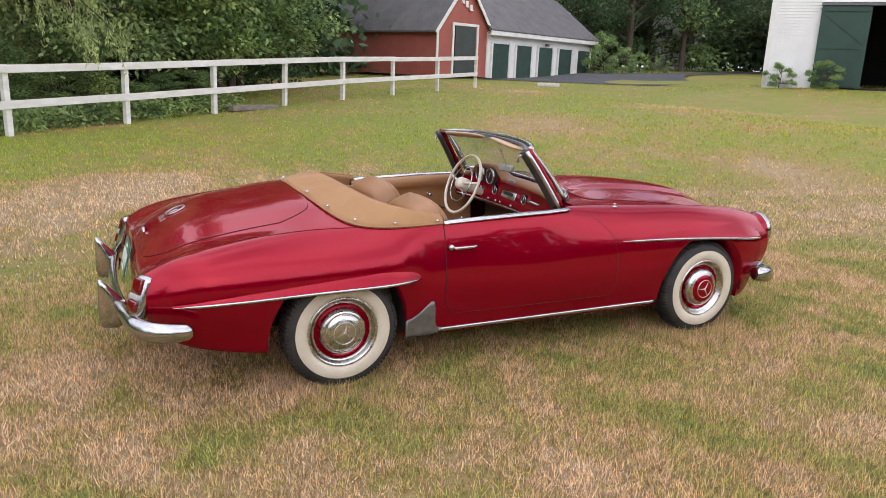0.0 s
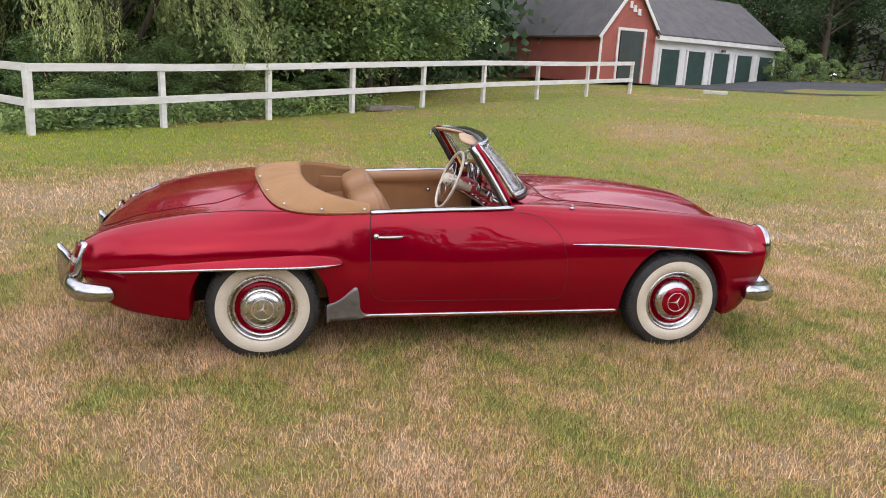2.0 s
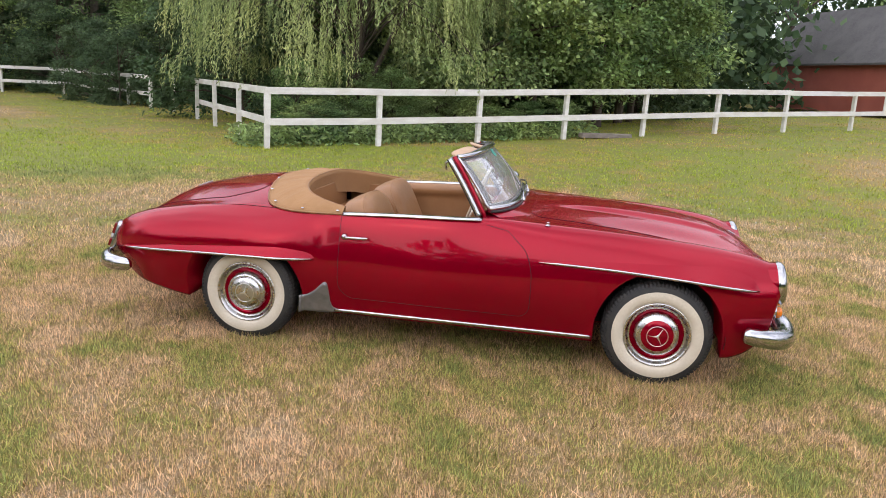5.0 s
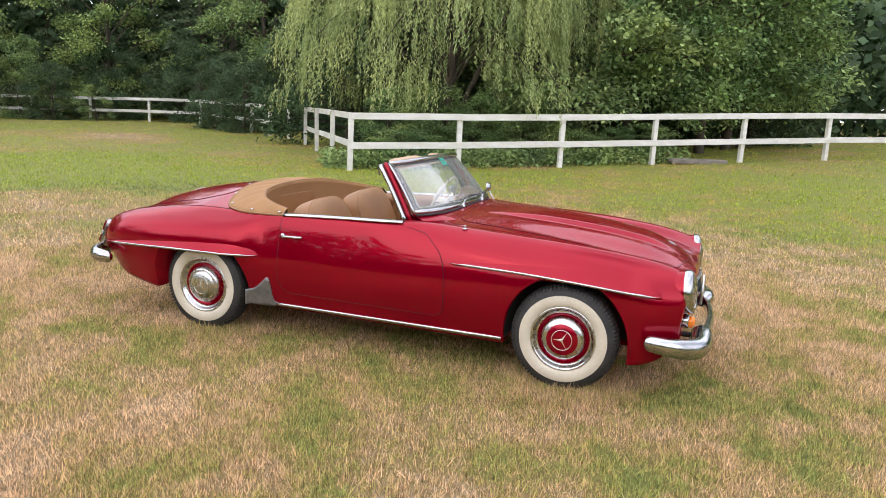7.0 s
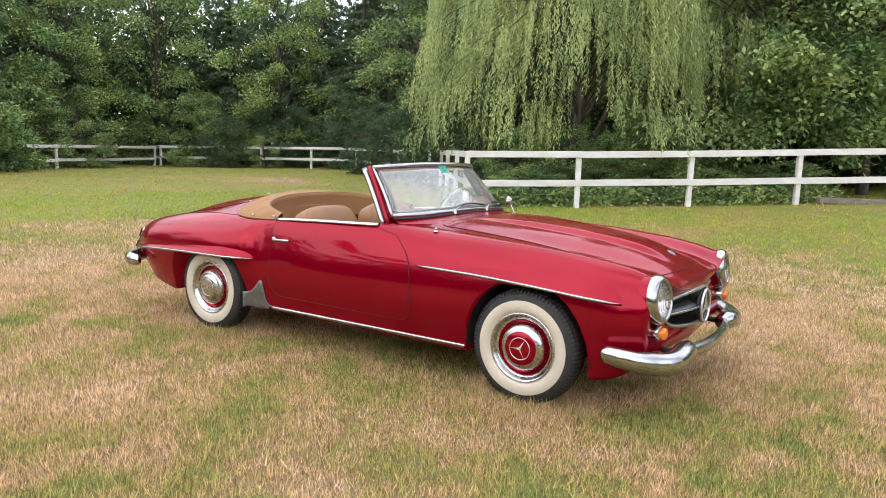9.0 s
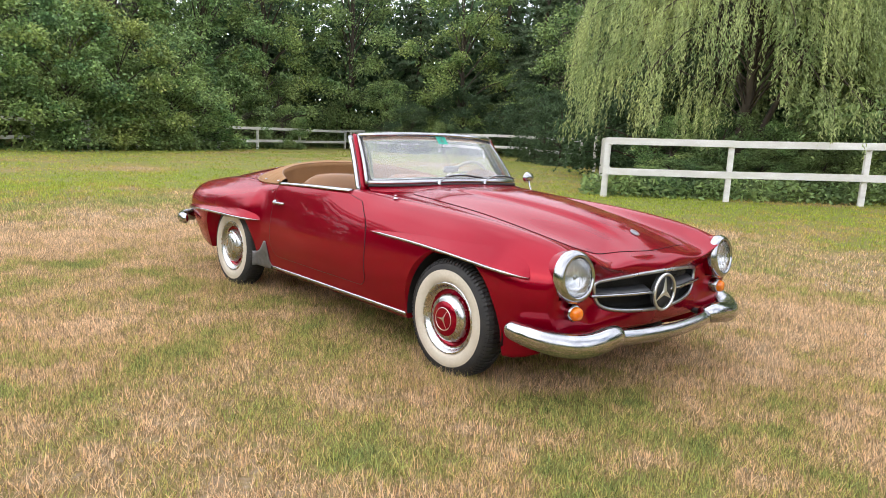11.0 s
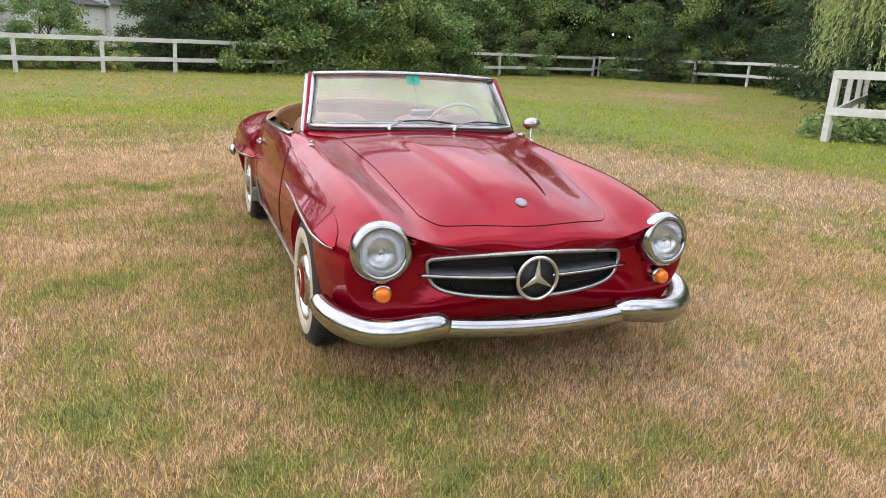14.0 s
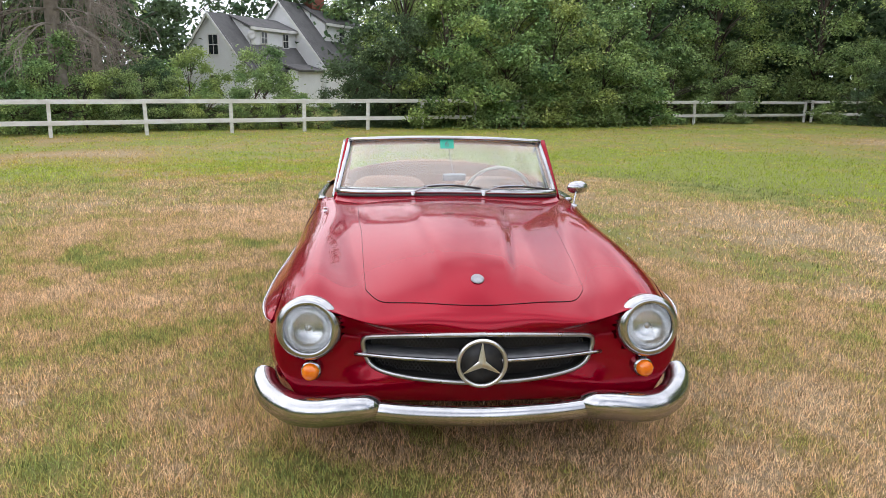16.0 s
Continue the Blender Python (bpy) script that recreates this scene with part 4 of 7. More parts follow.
def visor_board(sgn):
    """A flat padded board with rounded ends, hung below the header rail."""
    bm = bmesh.new()
    rim = []
    for a in np.linspace(0, 2 * math.pi, 29)[:-1]:
        c, d = math.cos(a), math.sin(a)
        rim.append((0.062 * math.copysign(abs(c) ** 0.7, c), 0.185 * math.copysign(abs(d) ** 0.45, d)))
    rings = [[bm.verts.new((x * f, y * (1 - (1 - f) * 0.35), z)) for x, y in rim] for f, z in ((0.88, -0.008), (1.0, -0.003), (1.0, 0.003), (0.88, 0.008))]
    for ra, rb in zip(rings, rings[1:]):
        for i in range(28):
            bm.faces.new((ra[i], ra[(i + 1) % 28], rb[(i + 1) % 28], rb[i]))
    bm.faces.new(rings[0][::-1])
    bm.faces.new(rings[-1])
    bm.transform(pose(0.030, sgn * 0.275, 1.160, sgn * -3, 14, sgn * 9))
    return bm


for sgn in (-1, 1):
    a, b = WB(sgn * 1.0), WT(sgn * 1.0)
    sweep("side_rail", [a + (b - a) * t + np.array((0.004 + 0.008 * math.sin(math.pi * t), -sgn * 0.001, 0)) for t in np.linspace(-0.03, 1.02, 10)], [(-0.015, -0.007), (0.008, -0.007), (0.008, 0.008), (-0.015, 0.008)], (1, 0, 0.5), CHROME, ws, label="chrome side strip")
    p0, p1 = np.array((0.210, sgn * 0.640, 0.835)), np.array((0.002, sgn * 0.576, 1.162))
    line = [p0 + (p1 - p0) * t + np.array((0.006 * math.sin(math.pi * t), 0, 0)) for t in np.linspace(0, 1, 10)]
    sweep("pillar", line, [(-0.017, -0.012), (0.026, -0.012), (0.027, 0.002), (0.022, 0.010), (-0.012, 0.010), (-0.018, 0.002)], (1, 0, 0.55), PAINT, ws, label="red windscreen pillar")
    sweep("pillar_seal", [p + (-0.024, sgn * 0.013, -0.012) for p in line], [(-0.019, -0.014), (0.019, -0.014), (0.022, -0.006), (0.020, 0.008), (0.012, 0.012), (-0.012, 0.012), (-0.020, 0.008), (-0.022, -0.006)], (1, 0, 0.55), CHROME, ws, label="chrome pillar edge")
    sweep("pillar_gasket", [p + (-0.034, -sgn * 0.012, -0.018) for p in line], [(-0.020, -0.012), (0.020, -0.012), (0.020, 0.012), (-0.020, 0.012)], (1, 0, 0.55), RUBBER, ws)
    # top clamp
    tube("top_clamp", spline([tuple(p1 + (-0.03, -sgn * 0.01, -0.03)), tuple(p1 + (-0.055, -sgn * 0.02, -0.045)), tuple(p1 + (-0.05, -sgn * 0.03, -0.08))], 4), 0.006, CHROME, ws)
    # folded sun visor
    part("sun_visor", visor_board(sgn), VISOR, ws, "beige sun visor")
    # wipers
    py = -0.206 if sgn < 0 else 0.187
    piv = (0.392, py, 0.886)
    lathe("wiper_pivot", [(0.0, 0.022), (0.011, 0.020), (0.013, 0.0)], CHROME, ws, 16, Matrix.Translation(piv) @ Matrix.Rotation(radians(90), 4, "X"))
    q = lambda y, dz: tuple(WB(y / 0.630) + np.array((0.018 - 0.4 * dz, 0, 0.012 + dz)))
    tube("wiper_arm", spline([(0.392, py, 0.905), q(py + 0.10, 0.025), q(py + 0.24, 0.03)], 6), 0.005, CHROME, ws, n=6, label="chrome wiper arm")
    tube("wiper_blade", spline([q(py + 0.06, 0.02), q(py + 0.22, 0.026), q(py + 0.38, 0.012)], 6), 0.0055, RUBBER, ws, n=6, label="black wiper blade")
STICKER = surf("green_sticker", (0.03, 0.42, 0.30), (0.02, 0.38, 0.26), 40, rough=0.5)
st_m = Matrix.Translation((0.163, -0.004, 1.150)) @ Matrix.Rotation(radians(-40), 4, "Y")
part("inspection_sticker", bm_box(0.002, 0.078, 0.062, st_m), STICKER, ws, "small green inspection sticker", smooth=False)
fc = bpy.data.curves.new("sticker_digit", "FONT")
fc.body, fc.size, fc.align_x, fc.align_y = "6", 0.055, "CENTER", "CENTER"
fc.materials.append(DARKMETAL)
fo = new("sticker_digit", fc)
fo.parent = ws
fo.matrix_local = st_m @ Matrix.Translation((0.0022, 0, 0)) @ pose(0, 0, 0, 90, 0, 90)
# inside mirror on its rod
tube("mirror_rod", [(0.118, 0.0, 1.168), (0.175, 0.018, 1.06), (0.226, 0.034, 0.972)], 0.003, CHROME, ws, n=6)
part("inside_mirror", bm_box(0.022, 0.135, 0.042, pose(0.222, 0.036, 0.966, 0, 8, 10), 0.011), STEEL, ws, "grey-backed inside mirror")
part("mirror_glass", bm_box(0.003, 0.122, 0.034, pose(0.2095, 0.034, 0.968, 0, 8, 10), 0.001), SATIN, ws, "mirror face")
# wing mirror
wm = new("wing_mirror")
wm.parent = car
tagged(wm, "chrome mirror on a stalk on the wing")
tube("stalk", spline([(0.335, 0.715, 0.822), (0.30, 0.73, 0.86), (0.27, 0.745, 0.905)], 5), 0.006, CHROME, wm)
lathe("stalk_foot", [(0.026, 0.0), (0.022, 0.006), (0.008, 0.014), (0.0, 0.014)], CHROME, wm, 20, Matrix.Translation((0.335, 0.715, 0.822)) @ Matrix.Rotation(radians(90), 4, "X"))
hm = Matrix.Translation((0.255, 0.756, 0.917)) @ Matrix.Rotation(radians(15), 4, "Z") @ Matrix.Diagonal((0.8, 1.12, 0.64, 1)) @ Matrix.Rotation(radians(-90), 4, "Z")
lathe("mirror_head", [(0.0, 0.042), (0.025, 0.038), (0.047, 0.022), (0.058, 0.0), (0.060, -0.008), (0.055, -0.010), (0.0, -0.010)], CHROME, wm, 32, hm, "oval chrome mirror head")

# ---- folded-top cover ----
boot = new("top_cover")
boot.parent = car
tagged(boot, "tan canvas cover over the folded top, held by studs")
OUT = [(-0.605, 0.758, 0.803), (-0.70, 0.748, 0.797), (-0.82, 0.735, 0.790), (-0.95, 0.715, 0.788), (-1.04, 0.688, 0.794), (-1.105, 0.625, 0.812), (-1.16, 0.50, 0.852), (-1.20, 0.33, 0.888), (-1.225, 0.16, 0.907), (-1.23, 0.0, 0.912)]
INN = [(-0.605, 0.708, 0.832), (-0.68, 0.686, 0.844), (-0.76, 0.652, 0.858), (-0.84, 0.595, 0.874), (-0.90, 0.51, 0.890), (-0.935, 0.42, 0.904), (-0.955, 0.31, 0.915), (-0.966, 0.20, 0.921), (-0.970, 0.10, 0.924), (-0.970, 0.0, 0.925)]
o1, i1 = spline(OUT, 6), spline(INN, 6)
o1[:, 2] = [top_z(p[0], p[1]) + 0.007 for p in o1]
oc = np.vstack([o1, o1[::-1][1:] * (1, -1, 1)])
ic = np.vstack([i1, i1[::-1][1:] * (1, -1, 1)])
vs, fs, K = [], [], 14
for i in range(len(oc)):
    wob = 0.004 * math.sin(i * 0.9) + 0.003 * math.sin(i * 2.3 + 1)
    e = math.sin(math.pi * min(1, i / 8, (len(oc) - 1 - i) / 8) / 2)
    if i < len(oc):
        pts = []
        p, q = oc[i], ic[i]
        pts.append(p + (0, 0, -0.012))
        for k in range(9):
            t = k / 8
            b = p * (1 - t) + q * t
            pts.append(b + (0, 0, (0.013 + wob) * (0.35 + 0.65 * e) * math.sin(math.pi * t) ** 0.8 + 0.010 * t))
        c = np.array((-0.75, 0.0, 0.0))
        d = q - np.array((-0.62, 0, q[2]))
        d = d / (np.linalg.norm(d) + 1e-9)
        pts.append(q + np.array((0, 0, -0.004)) - d * 0.012)
        pts.append(q + np.array((0, 0, -0.022)) - d * 0.010 + d * 0.004)
        pts.append(q + np.array((0, 0, -0.06 * e - 0.02)) + d * 0.012)
        pts.append(q + np.array((0, 0, -0.13 * e - 0.03)) + d * 0.02)
        vs += pts
for i in range(len(oc) - 1):
    for k in range(K - 1):
        fs.append((i * K + k, (i + 1) * K + k, (i + 1) * K + k + 1, i * K + k + 1))
mesh("cover", vs, fs, CANVAS, boot, True, "taut tan canvas")
sweep("piping", [ic[i] + (0, 0, 0.006) for i in range(len(ic))], ring(0.006, 6), (0, 0, 1), LEATHER, boot)
sweep("hem", [oc[i] + (0, 0, 0.0) for i in range(len(oc))], ring(0.005, 6), (0, 0, 1), LEATHER, boot)
for i in (2, 14, 26, 36, 44, len(oc) - 45, len(oc) - 37, len(oc) - 27, len(oc) - 15, len(oc) - 3):
    p = oc[i] * 0.93 + ic[i] * 0.07 + np.array((0, 0, 0.016))
    lathe("stud", [(0.0, 0.006), (0.007, 0.005), (0.010, 0.0)], CHROME, boot, 12, Matrix.Translation(p) @ Matrix.Rotation(radians(90), 4, "X"))
for i in range(10, len(ic) - 10, 9):
    d = np.array((-0.62, 0, 0)) - ic[i] * (1, 1, 0)
    d /= np.linalg.norm(d)
    p = ic[i] + np.array((0, 0, -0.03)) - d * 0.004
    lathe("stud", [(0.0, 0.006), (0.005, 0.005), (0.008, 0.0)], CHROME, boot, 10, Matrix.Translation(p) @ Matrix.Rotation(math.atan2(d[1], d[0]) - math.pi / 2, 4, "Z"))

# ---- cockpit ----
inn = new("cockpit")
inn.parent = car
tagged(inn, "tan leather cockpit trim")
for sgn in (-1, 1):
    xs = np.linspace(-0.62, 0.30, 40)
    vs, fs = [], []
    zr = [(0.30, 0.60), (0.40, 0.675), (0.60, 0.690), (0.70, 0.694), (0.735, 0.694), (0.74, 0.688), (0.775, 0.686), (0.80, 0.694), (0.815, 0.715), (0.818, 0.74)]
    for x in xs:
        belt = float(curve1(x, F_YCR))
        for z, y in zr:
            pl = 0.004 * abs(math.sin((x + 0.62) * 26)) if 0.42 < z < 0.72 else 0
            yy = y + (belt - 0.755)
            vs.append((x, sgn * (yy + pl), z + (float(curve1(x, F_ZCR)) - 0.815 if z > 0.7 else 0)))
    k = len(zr)
    for i in range(len(xs) - 1):
        for j in range(k - 1):
            fs.append((i * k + j, (i + 1) * k + j, (i + 1) * k + j + 1, i * k + j + 1))
    mesh("door_card", vs, fs, LEATHER, inn, True, "tan padded door card")
    lathe("door_knob", [(0.0, 0.03), (0.012, 0.028), (0.014, 0.018), (0.007, 0.010), (0.016, 0.0)], CHROME, inn, 16, Matrix.Translation((-0.03, sgn * 0.690, 0.69)) @ Matrix.Diagonal((1, -sgn, 1, 1)))
    tube("window_crank", spline([(0.02, sgn * 0.672, 0.62), (0.05, sgn * 0.662, 0.60), (0.09, sgn * 0.66, 0.585)], 4), 0.006, CHROME, inn)
    # rear quarter lining
    part("quarter_lining", bm_box(0.36, 0.02, 0.49, pose(-0.80, sgn * 0.63, 0.54, 0, 0, sgn * -6), 0.006), LEATHER, inn)
part("rear_lining", bm_box(0.02, 1.04, 0.48, pose(-0.985, 0, 0.60), 0.006), LEATHER, inn)
part("rear_shelf", bm_box(0.42, 1.22, 0.02, pose(-0.80, 0, 0.66, 0, -4, 0), 0.005), LEATHER, inn)
part("floor", bm_box(1.40, 1.26, 0.02, pose(-0.36, 0, 0.30), 0.004), CARPET, inn)
part("tunnel", bm_box(1.15, 0.22, 0.20, pose(-0.20, 0, 0.39), 0.05), CARPET, inn)
part("bulkhead", bm_box(0.02, 1.26, 0.52, pose(0.42, 0, 0.55), 0.004), CARPET, inn)


def pillow(name, size, m, material, parent, pleats=0, label="", e=0.42):
    """A padded, rounded block with stitched pleats on its front face."""
    vs, fs = [], []
    NU, NV = 40, 22
    sgnp = lambda v, p: math.copysign(abs(v) ** p, v)
    for i in range(NV + 1):
        v = -math.pi / 2 + math.pi * i / NV
        for j in range(NU):
            u = 2 * math.pi * j / NU
            x = sgnp(math.cos(v), e) * sgnp(math.cos(u), e)
            y = sgnp(math.cos(v), e) * sgnp(math.sin(u), e)
            z = sgnp(math.sin(v), e)
            dx = 0
            if pleats and x > 0.3 and abs(y) < 0.72:
                dx = 0.05 * abs(math.cos(y * pleats * math.pi / 1.44)) - 0.05
            vs.append(m @ Vector((size[0] / 2 * (x + dx), size[1] / 2 * y, size[2] / 2 * z)))
    for i in range(NV):
        for j in range(NU):
            b = (j + 1) % NU
            fs.append((i * NU + j, i * NU + b, (i + 1) * NU + b, (i + 1) * NU + j))
    return mesh(name, vs, fs, material, parent, True, label)


for sgn in (-1, 1):
    seat = new("seat")
    seat.parent = car
    tagged(seat, "tan leather bucket seat with pleated backrest")
    pillow("backrest", (0.225, 0.53, 0.50), pose(-0.515, sgn * 0.335, 0.628, 0, -24, 0), LEATHER, seat, 5, e=0.5)
    pillow("cushion", (0.50, 0.52, 0.16), pose(-0.18, sgn * 0.335, 0.43, 0, -6, 0), LEATHER, seat)
    mb = pose(-0.515, sgn * 0.335, 0.628, 0, -24, 0)
    sq = lambda v, p: math.copysign(abs(v) ** p, v)
    pip = [mb @ Vector((0.062, 0.258 * sq(math.cos(a), 0.5), 0.240 * sq(math.sin(a), 0.5))) for a in np.linspace(0, 2 * math.pi, 49)[:-1]]
    sweep("piping", [tuple(p) for p in pip], ring(0.006, 6), (1, 0, 0.2), LEATHER, seat, closed=True)

# dashboard
dash = new("dashboard")
dash.parent = car
tagged(dash, "red metal dashboard under a tan padded top")
dash.location = (0.145, 0, 0.085)
ys = np.linspace(-0.61, 0.61, 61)
vs, fs = [], []
for y in ys:
    u = y / 0.63
    hump = 0.074 * math.exp(-((y - 0.30) / 0.165) ** 6)
    cx, dz = -0.06 * u * u, -0.030 * u * u
    fx = WB(y / 0.630)[0] - 0.018 - 0.145
    for x, z in ((0.105 + cx, 0.780 + hump * 0.9), (0.083 + cx, 0.790 + hump), (0.088 + cx, 0.804 + hump), (0.115 + cx, 0.815 + hump), (0.6 * (0.115 + cx) + 0.4 * fx, 0.818 + hump * 0.75), (0.3 * (0.115 + cx) + 0.7 * fx, 0.815 + hump * 0.3), (fx, 0.806)):
        vs.append((x, y, z + dz))
for i in range(60):
    for k in range(6):
        fs.append((i * 7 + k, i * 7 + k + 1, (i + 1) * 7 + k + 1, (i + 1) * 7 + k))
mesh("dash_pad", vs, fs, LEATHER, dash, True, "tan padded dash top")
vs, fs = [], []
for y in ys:
    hump = 0.074 * math.exp(-((y - 0.30) / 0.165) ** 6)
    cx, dz = -0.06 * (y / 0.63) ** 2, -0.030 * (y / 0.63) ** 2
    for x, z in ((0.107 + cx, 0.778 + hump * 0.85 + dz), (0.085 + cx, 0.715), (0.062 + cx, 0.655), (0.066 + cx, 0.615), (0.17 + cx, 0.595)):
        vs.append((x, y, z))
for i in range(60):
    for k in range(4):
        fs.append((i * 5 + k, i * 5 + k + 1, (i + 1) * 5 + k + 1, (i + 1) * 5 + k))
mesh("dash_panel", vs, fs, PAINT, dash, True, "red painted dash panel")
part("binnacle", bm_box(0.03, 0.27, 0.10, pose(0.092, 0.30, 0.792, 0, 12, 0), 0.02), BLACK, dash, "black gauge binnacle")
part("speaker_grille", bm_box(0.012, 0.10, 0.026, pose(0.086, -0.02, 0.800), 0.006), STEEL, dash, "small chrome speaker grille")
sweep("dash_strip", [(0.060 - 0.06 * (y / 0.63) ** 2, y, 0.632) for y in ys], [(-0.008, -0.006), (0.008, -0.006), (0.008, 0.006), (-0.008, 0.006)], (0, 0, 1), CHROME, dash)


def dial(y, z, r, face=BLACK):
    x = (0.083 + 0.33 * (z - 0.715) if z < 0.76 else 0.086) - 0.06 * (y / 0.63) ** 2
    m = Matrix.Translation((x, y, z)) @ Matrix.Rotation(radians(90), 4, "Z")
    g = lathe("gauge", [(r, -0.01), (r, 0.010), (r * 0.9, 0.014), (r * 0.84, 0.008)], CHROME, dash, 28, m, "chrome-rimmed gauge")
    lathe("gauge_face", [(r * 0.86, 0.007), (0.0, 0.007)], face, g, 24, m)
    part("needle", bm_box(0.002, 0.004, r * 0.8, pose(x - 0.010, y, z + r * 0.2, 20, 0, 0)), IVORY, g, smooth=False)
    return g


for y, z, r in ((0.235, 0.797, 0.055), (0.362, 0.797, 0.055), (0.33, 0.695, 0.026), (0.16, 0.715, 0.032), (-0.22, 0.715, 0.032), (0.47, 0.69, 0.020)):
    dial(y, z, r, BLACK if r > 0.025 else CHROME)
part("radio", bm_box(0.03, 0.18, 0.052, pose(0.080, -0.03, 0.710, 0, 20, 0), 0.006), CHROME, dash, "chrome-faced radio")
part("radio_dial", bm_box(0.006, 0.10, 0.020, pose(0.064, -0.03, 0.722, 0, 20, 0), 0.002), BLACK, dash)
for y in (-0.10, 0.04, 0.10, 0.20, 0.52):
    lathe("switch_knob", [(0.0, 0.022), (0.008, 0.020), (0.009, 0.008), (0.004, 0.0)], CHROME, dash, 12, Matrix.Translation((0.062, y, 0.655)) @ Matrix.Rotation(radians(90), 4, "Z"))
tube("grab_handle", spline([(0.075, -0.30, 0.715), (0.045, -0.31, 0.722), (0.040, -0.36, 0.725), (0.062, -0.41, 0.715)], 5), 0.009, CHROME, dash)

# steering wheel
sw = new("steering_wheel")
sw.parent = car
tagged(sw, "ivory steering wheel with a chrome horn ring")
sm = Matrix.Translation((0.050, 0.315, 0.822)) @ Matrix.Rotation(radians(22), 4, "Y") @ Matrix.Rotation(radians(90), 4, "Z")
circ = lambda r, d, n=56: [tuple(sm @ Vector((r * math.cos(2 * math.pi * i / n), d, r * math.sin(2 * math.pi * i / n)))) for i in range(n)]
ax = tuple((sm.to_3x3() @ Vector((0, 1, 0))))
sweep("wheel_rim", circ(0.205, 0.0), ring(0.0098, 10), ax, IVORY, sw, closed=True, label="ivory rim")
sweep("horn_ring", circ(0.125, 0.012), ring(0.0045, 8), ax, CHROME, sw, closed=True, label="chrome horn ring")
lathe("hub", [(0.0, 0.045), (0.03, 0.042), (0.042, 0.025), (0.046, -0.03), (0.03, -0.09), (0.02, -0.26)], IVORY, sw, 28, sm @ Matrix.Diagonal((1, 1, 1, 1)), "ivory hub")
for a in (10, 170):
    ra = radians(a)
    tube("spoke", [tuple(sm @ Vector((r * math.cos(ra), 0.012 * (0.2 - r) / 0.2, r * math.sin(ra)))) for r in (0.03, 0.12, 0.205)], 0.008, IVORY, sw)
for a in (90, 215, 325):
    ra = radians(a)
    tube("horn_spoke", [tuple(sm @ Vector((r * math.cos(ra), 0.02, r * math.sin(ra)))) for r in (0.03, 0.125)], 0.004, CHROME, sw, n=6)
tube("gear_lever", spline([(-0.02, 0.02, 0.48), (-0.06, 0.02, 0.58), (-0.10, 0.02, 0.66)], 4), 0.007, CHROME, car)


# ---- foliage ----
def leaf_mat(name, c1, c2, scale=0.9, var=0.5, trans=0.32):
    m, nt, p = mat_base(name)
    f, _ = noisenode(nt, scale, 3)
    col = mixnode(nt, f, c1, c2)
    g = nt.nodes.new("ShaderNodeNewGeometry")
    mr = nt.nodes.new("ShaderNodeMapRange")
    mr.inputs["To Min"].default_value, mr.inputs["To Max"].default_value = 1 - var, 1 + var
    nt.links.new(g.outputs["Random Per Island"], mr.inputs["Value"])
    h = nt.nodes.new("ShaderNodeHueSaturation")
    nt.links.new(mr.outputs["Result"], h.inputs["Value"])
    oi = nt.nodes.new("ShaderNodeObjectInfo")
    mh = nt.nodes.new("ShaderNodeMapRange")
    mh.inputs["To Min"].default_value, mh.inputs["To Max"].default_value = 0.485, 0.515
    nt.links.new(oi.outputs["Random"], mh.inputs["Value"])
    nt.links.new(mh.outputs["Result"], h.inputs["Hue"])
    nt.links.new(col, h.inputs["Color"])
    nt.links.new(h.outputs["Color"], p.inputs["Base Color"])
    p.inputs["Roughness"].default_value = 0.6
    p.inputs["Specular IOR Level"].default_value = 0.28
    tr = nt.nodes.new("ShaderNodeBsdfTranslucent")
    nt.links.new(h.outputs["Color"], tr.inputs["Color"])
    mx = nt.nodes.new("ShaderNodeMixShader")
    mx.inputs["Fac"].default_value = trans
    o = nt.nodes["Material Output"]
    nt.links.new(p.outputs["BSDF"], mx.inputs[1])
    nt.links.new(tr.outputs["BSDF"], mx.inputs[2])
    nt.links.new(mx.outputs["Shader"], o.inputs["Surface"])
    return m


LEAF = leaf_mat("broad_leaf", (0.145, 0.238, 0.096), (0.335, 0.43, 0.155), var=0.6)
LEAFLIGHT = leaf_mat("young_leaf", (0.16, 0.26, 0.09), (0.38, 0.45, 0.145), var=0.6)
# for dark crowns, and for understory and deep wood whose shade is painted in
LEAFDARKSHADED = leaf_mat("dark_and_shaded_leaf", (0.064, 0.112, 0.054), (0.118, 0.176, 0.08))
WILLOWLEAF = leaf_mat("willow_leaf", (0.27, 0.34, 0.14), (0.54, 0.57, 0.24), 0.8, 0.4)
NEEDLE = leaf_mat("pine_needles", (0.09, 0.15, 0.078), (0.145, 0.205, 0.105), 1.2, 0.4, 0.25)
BARK = surf("bark", (0.10, 0.075, 0.055), (0.055, 0.042, 0.032), 4, rough=0.95, bump=0.7, bscale=24, stretch=(3, 3, 0.6))
DEADWOOD = surf("dead_wood", (0.27, 0.23, 0.19), (0.18, 0.15, 0.125), 5, rough=0.9, bump=0.4, bscale=30)


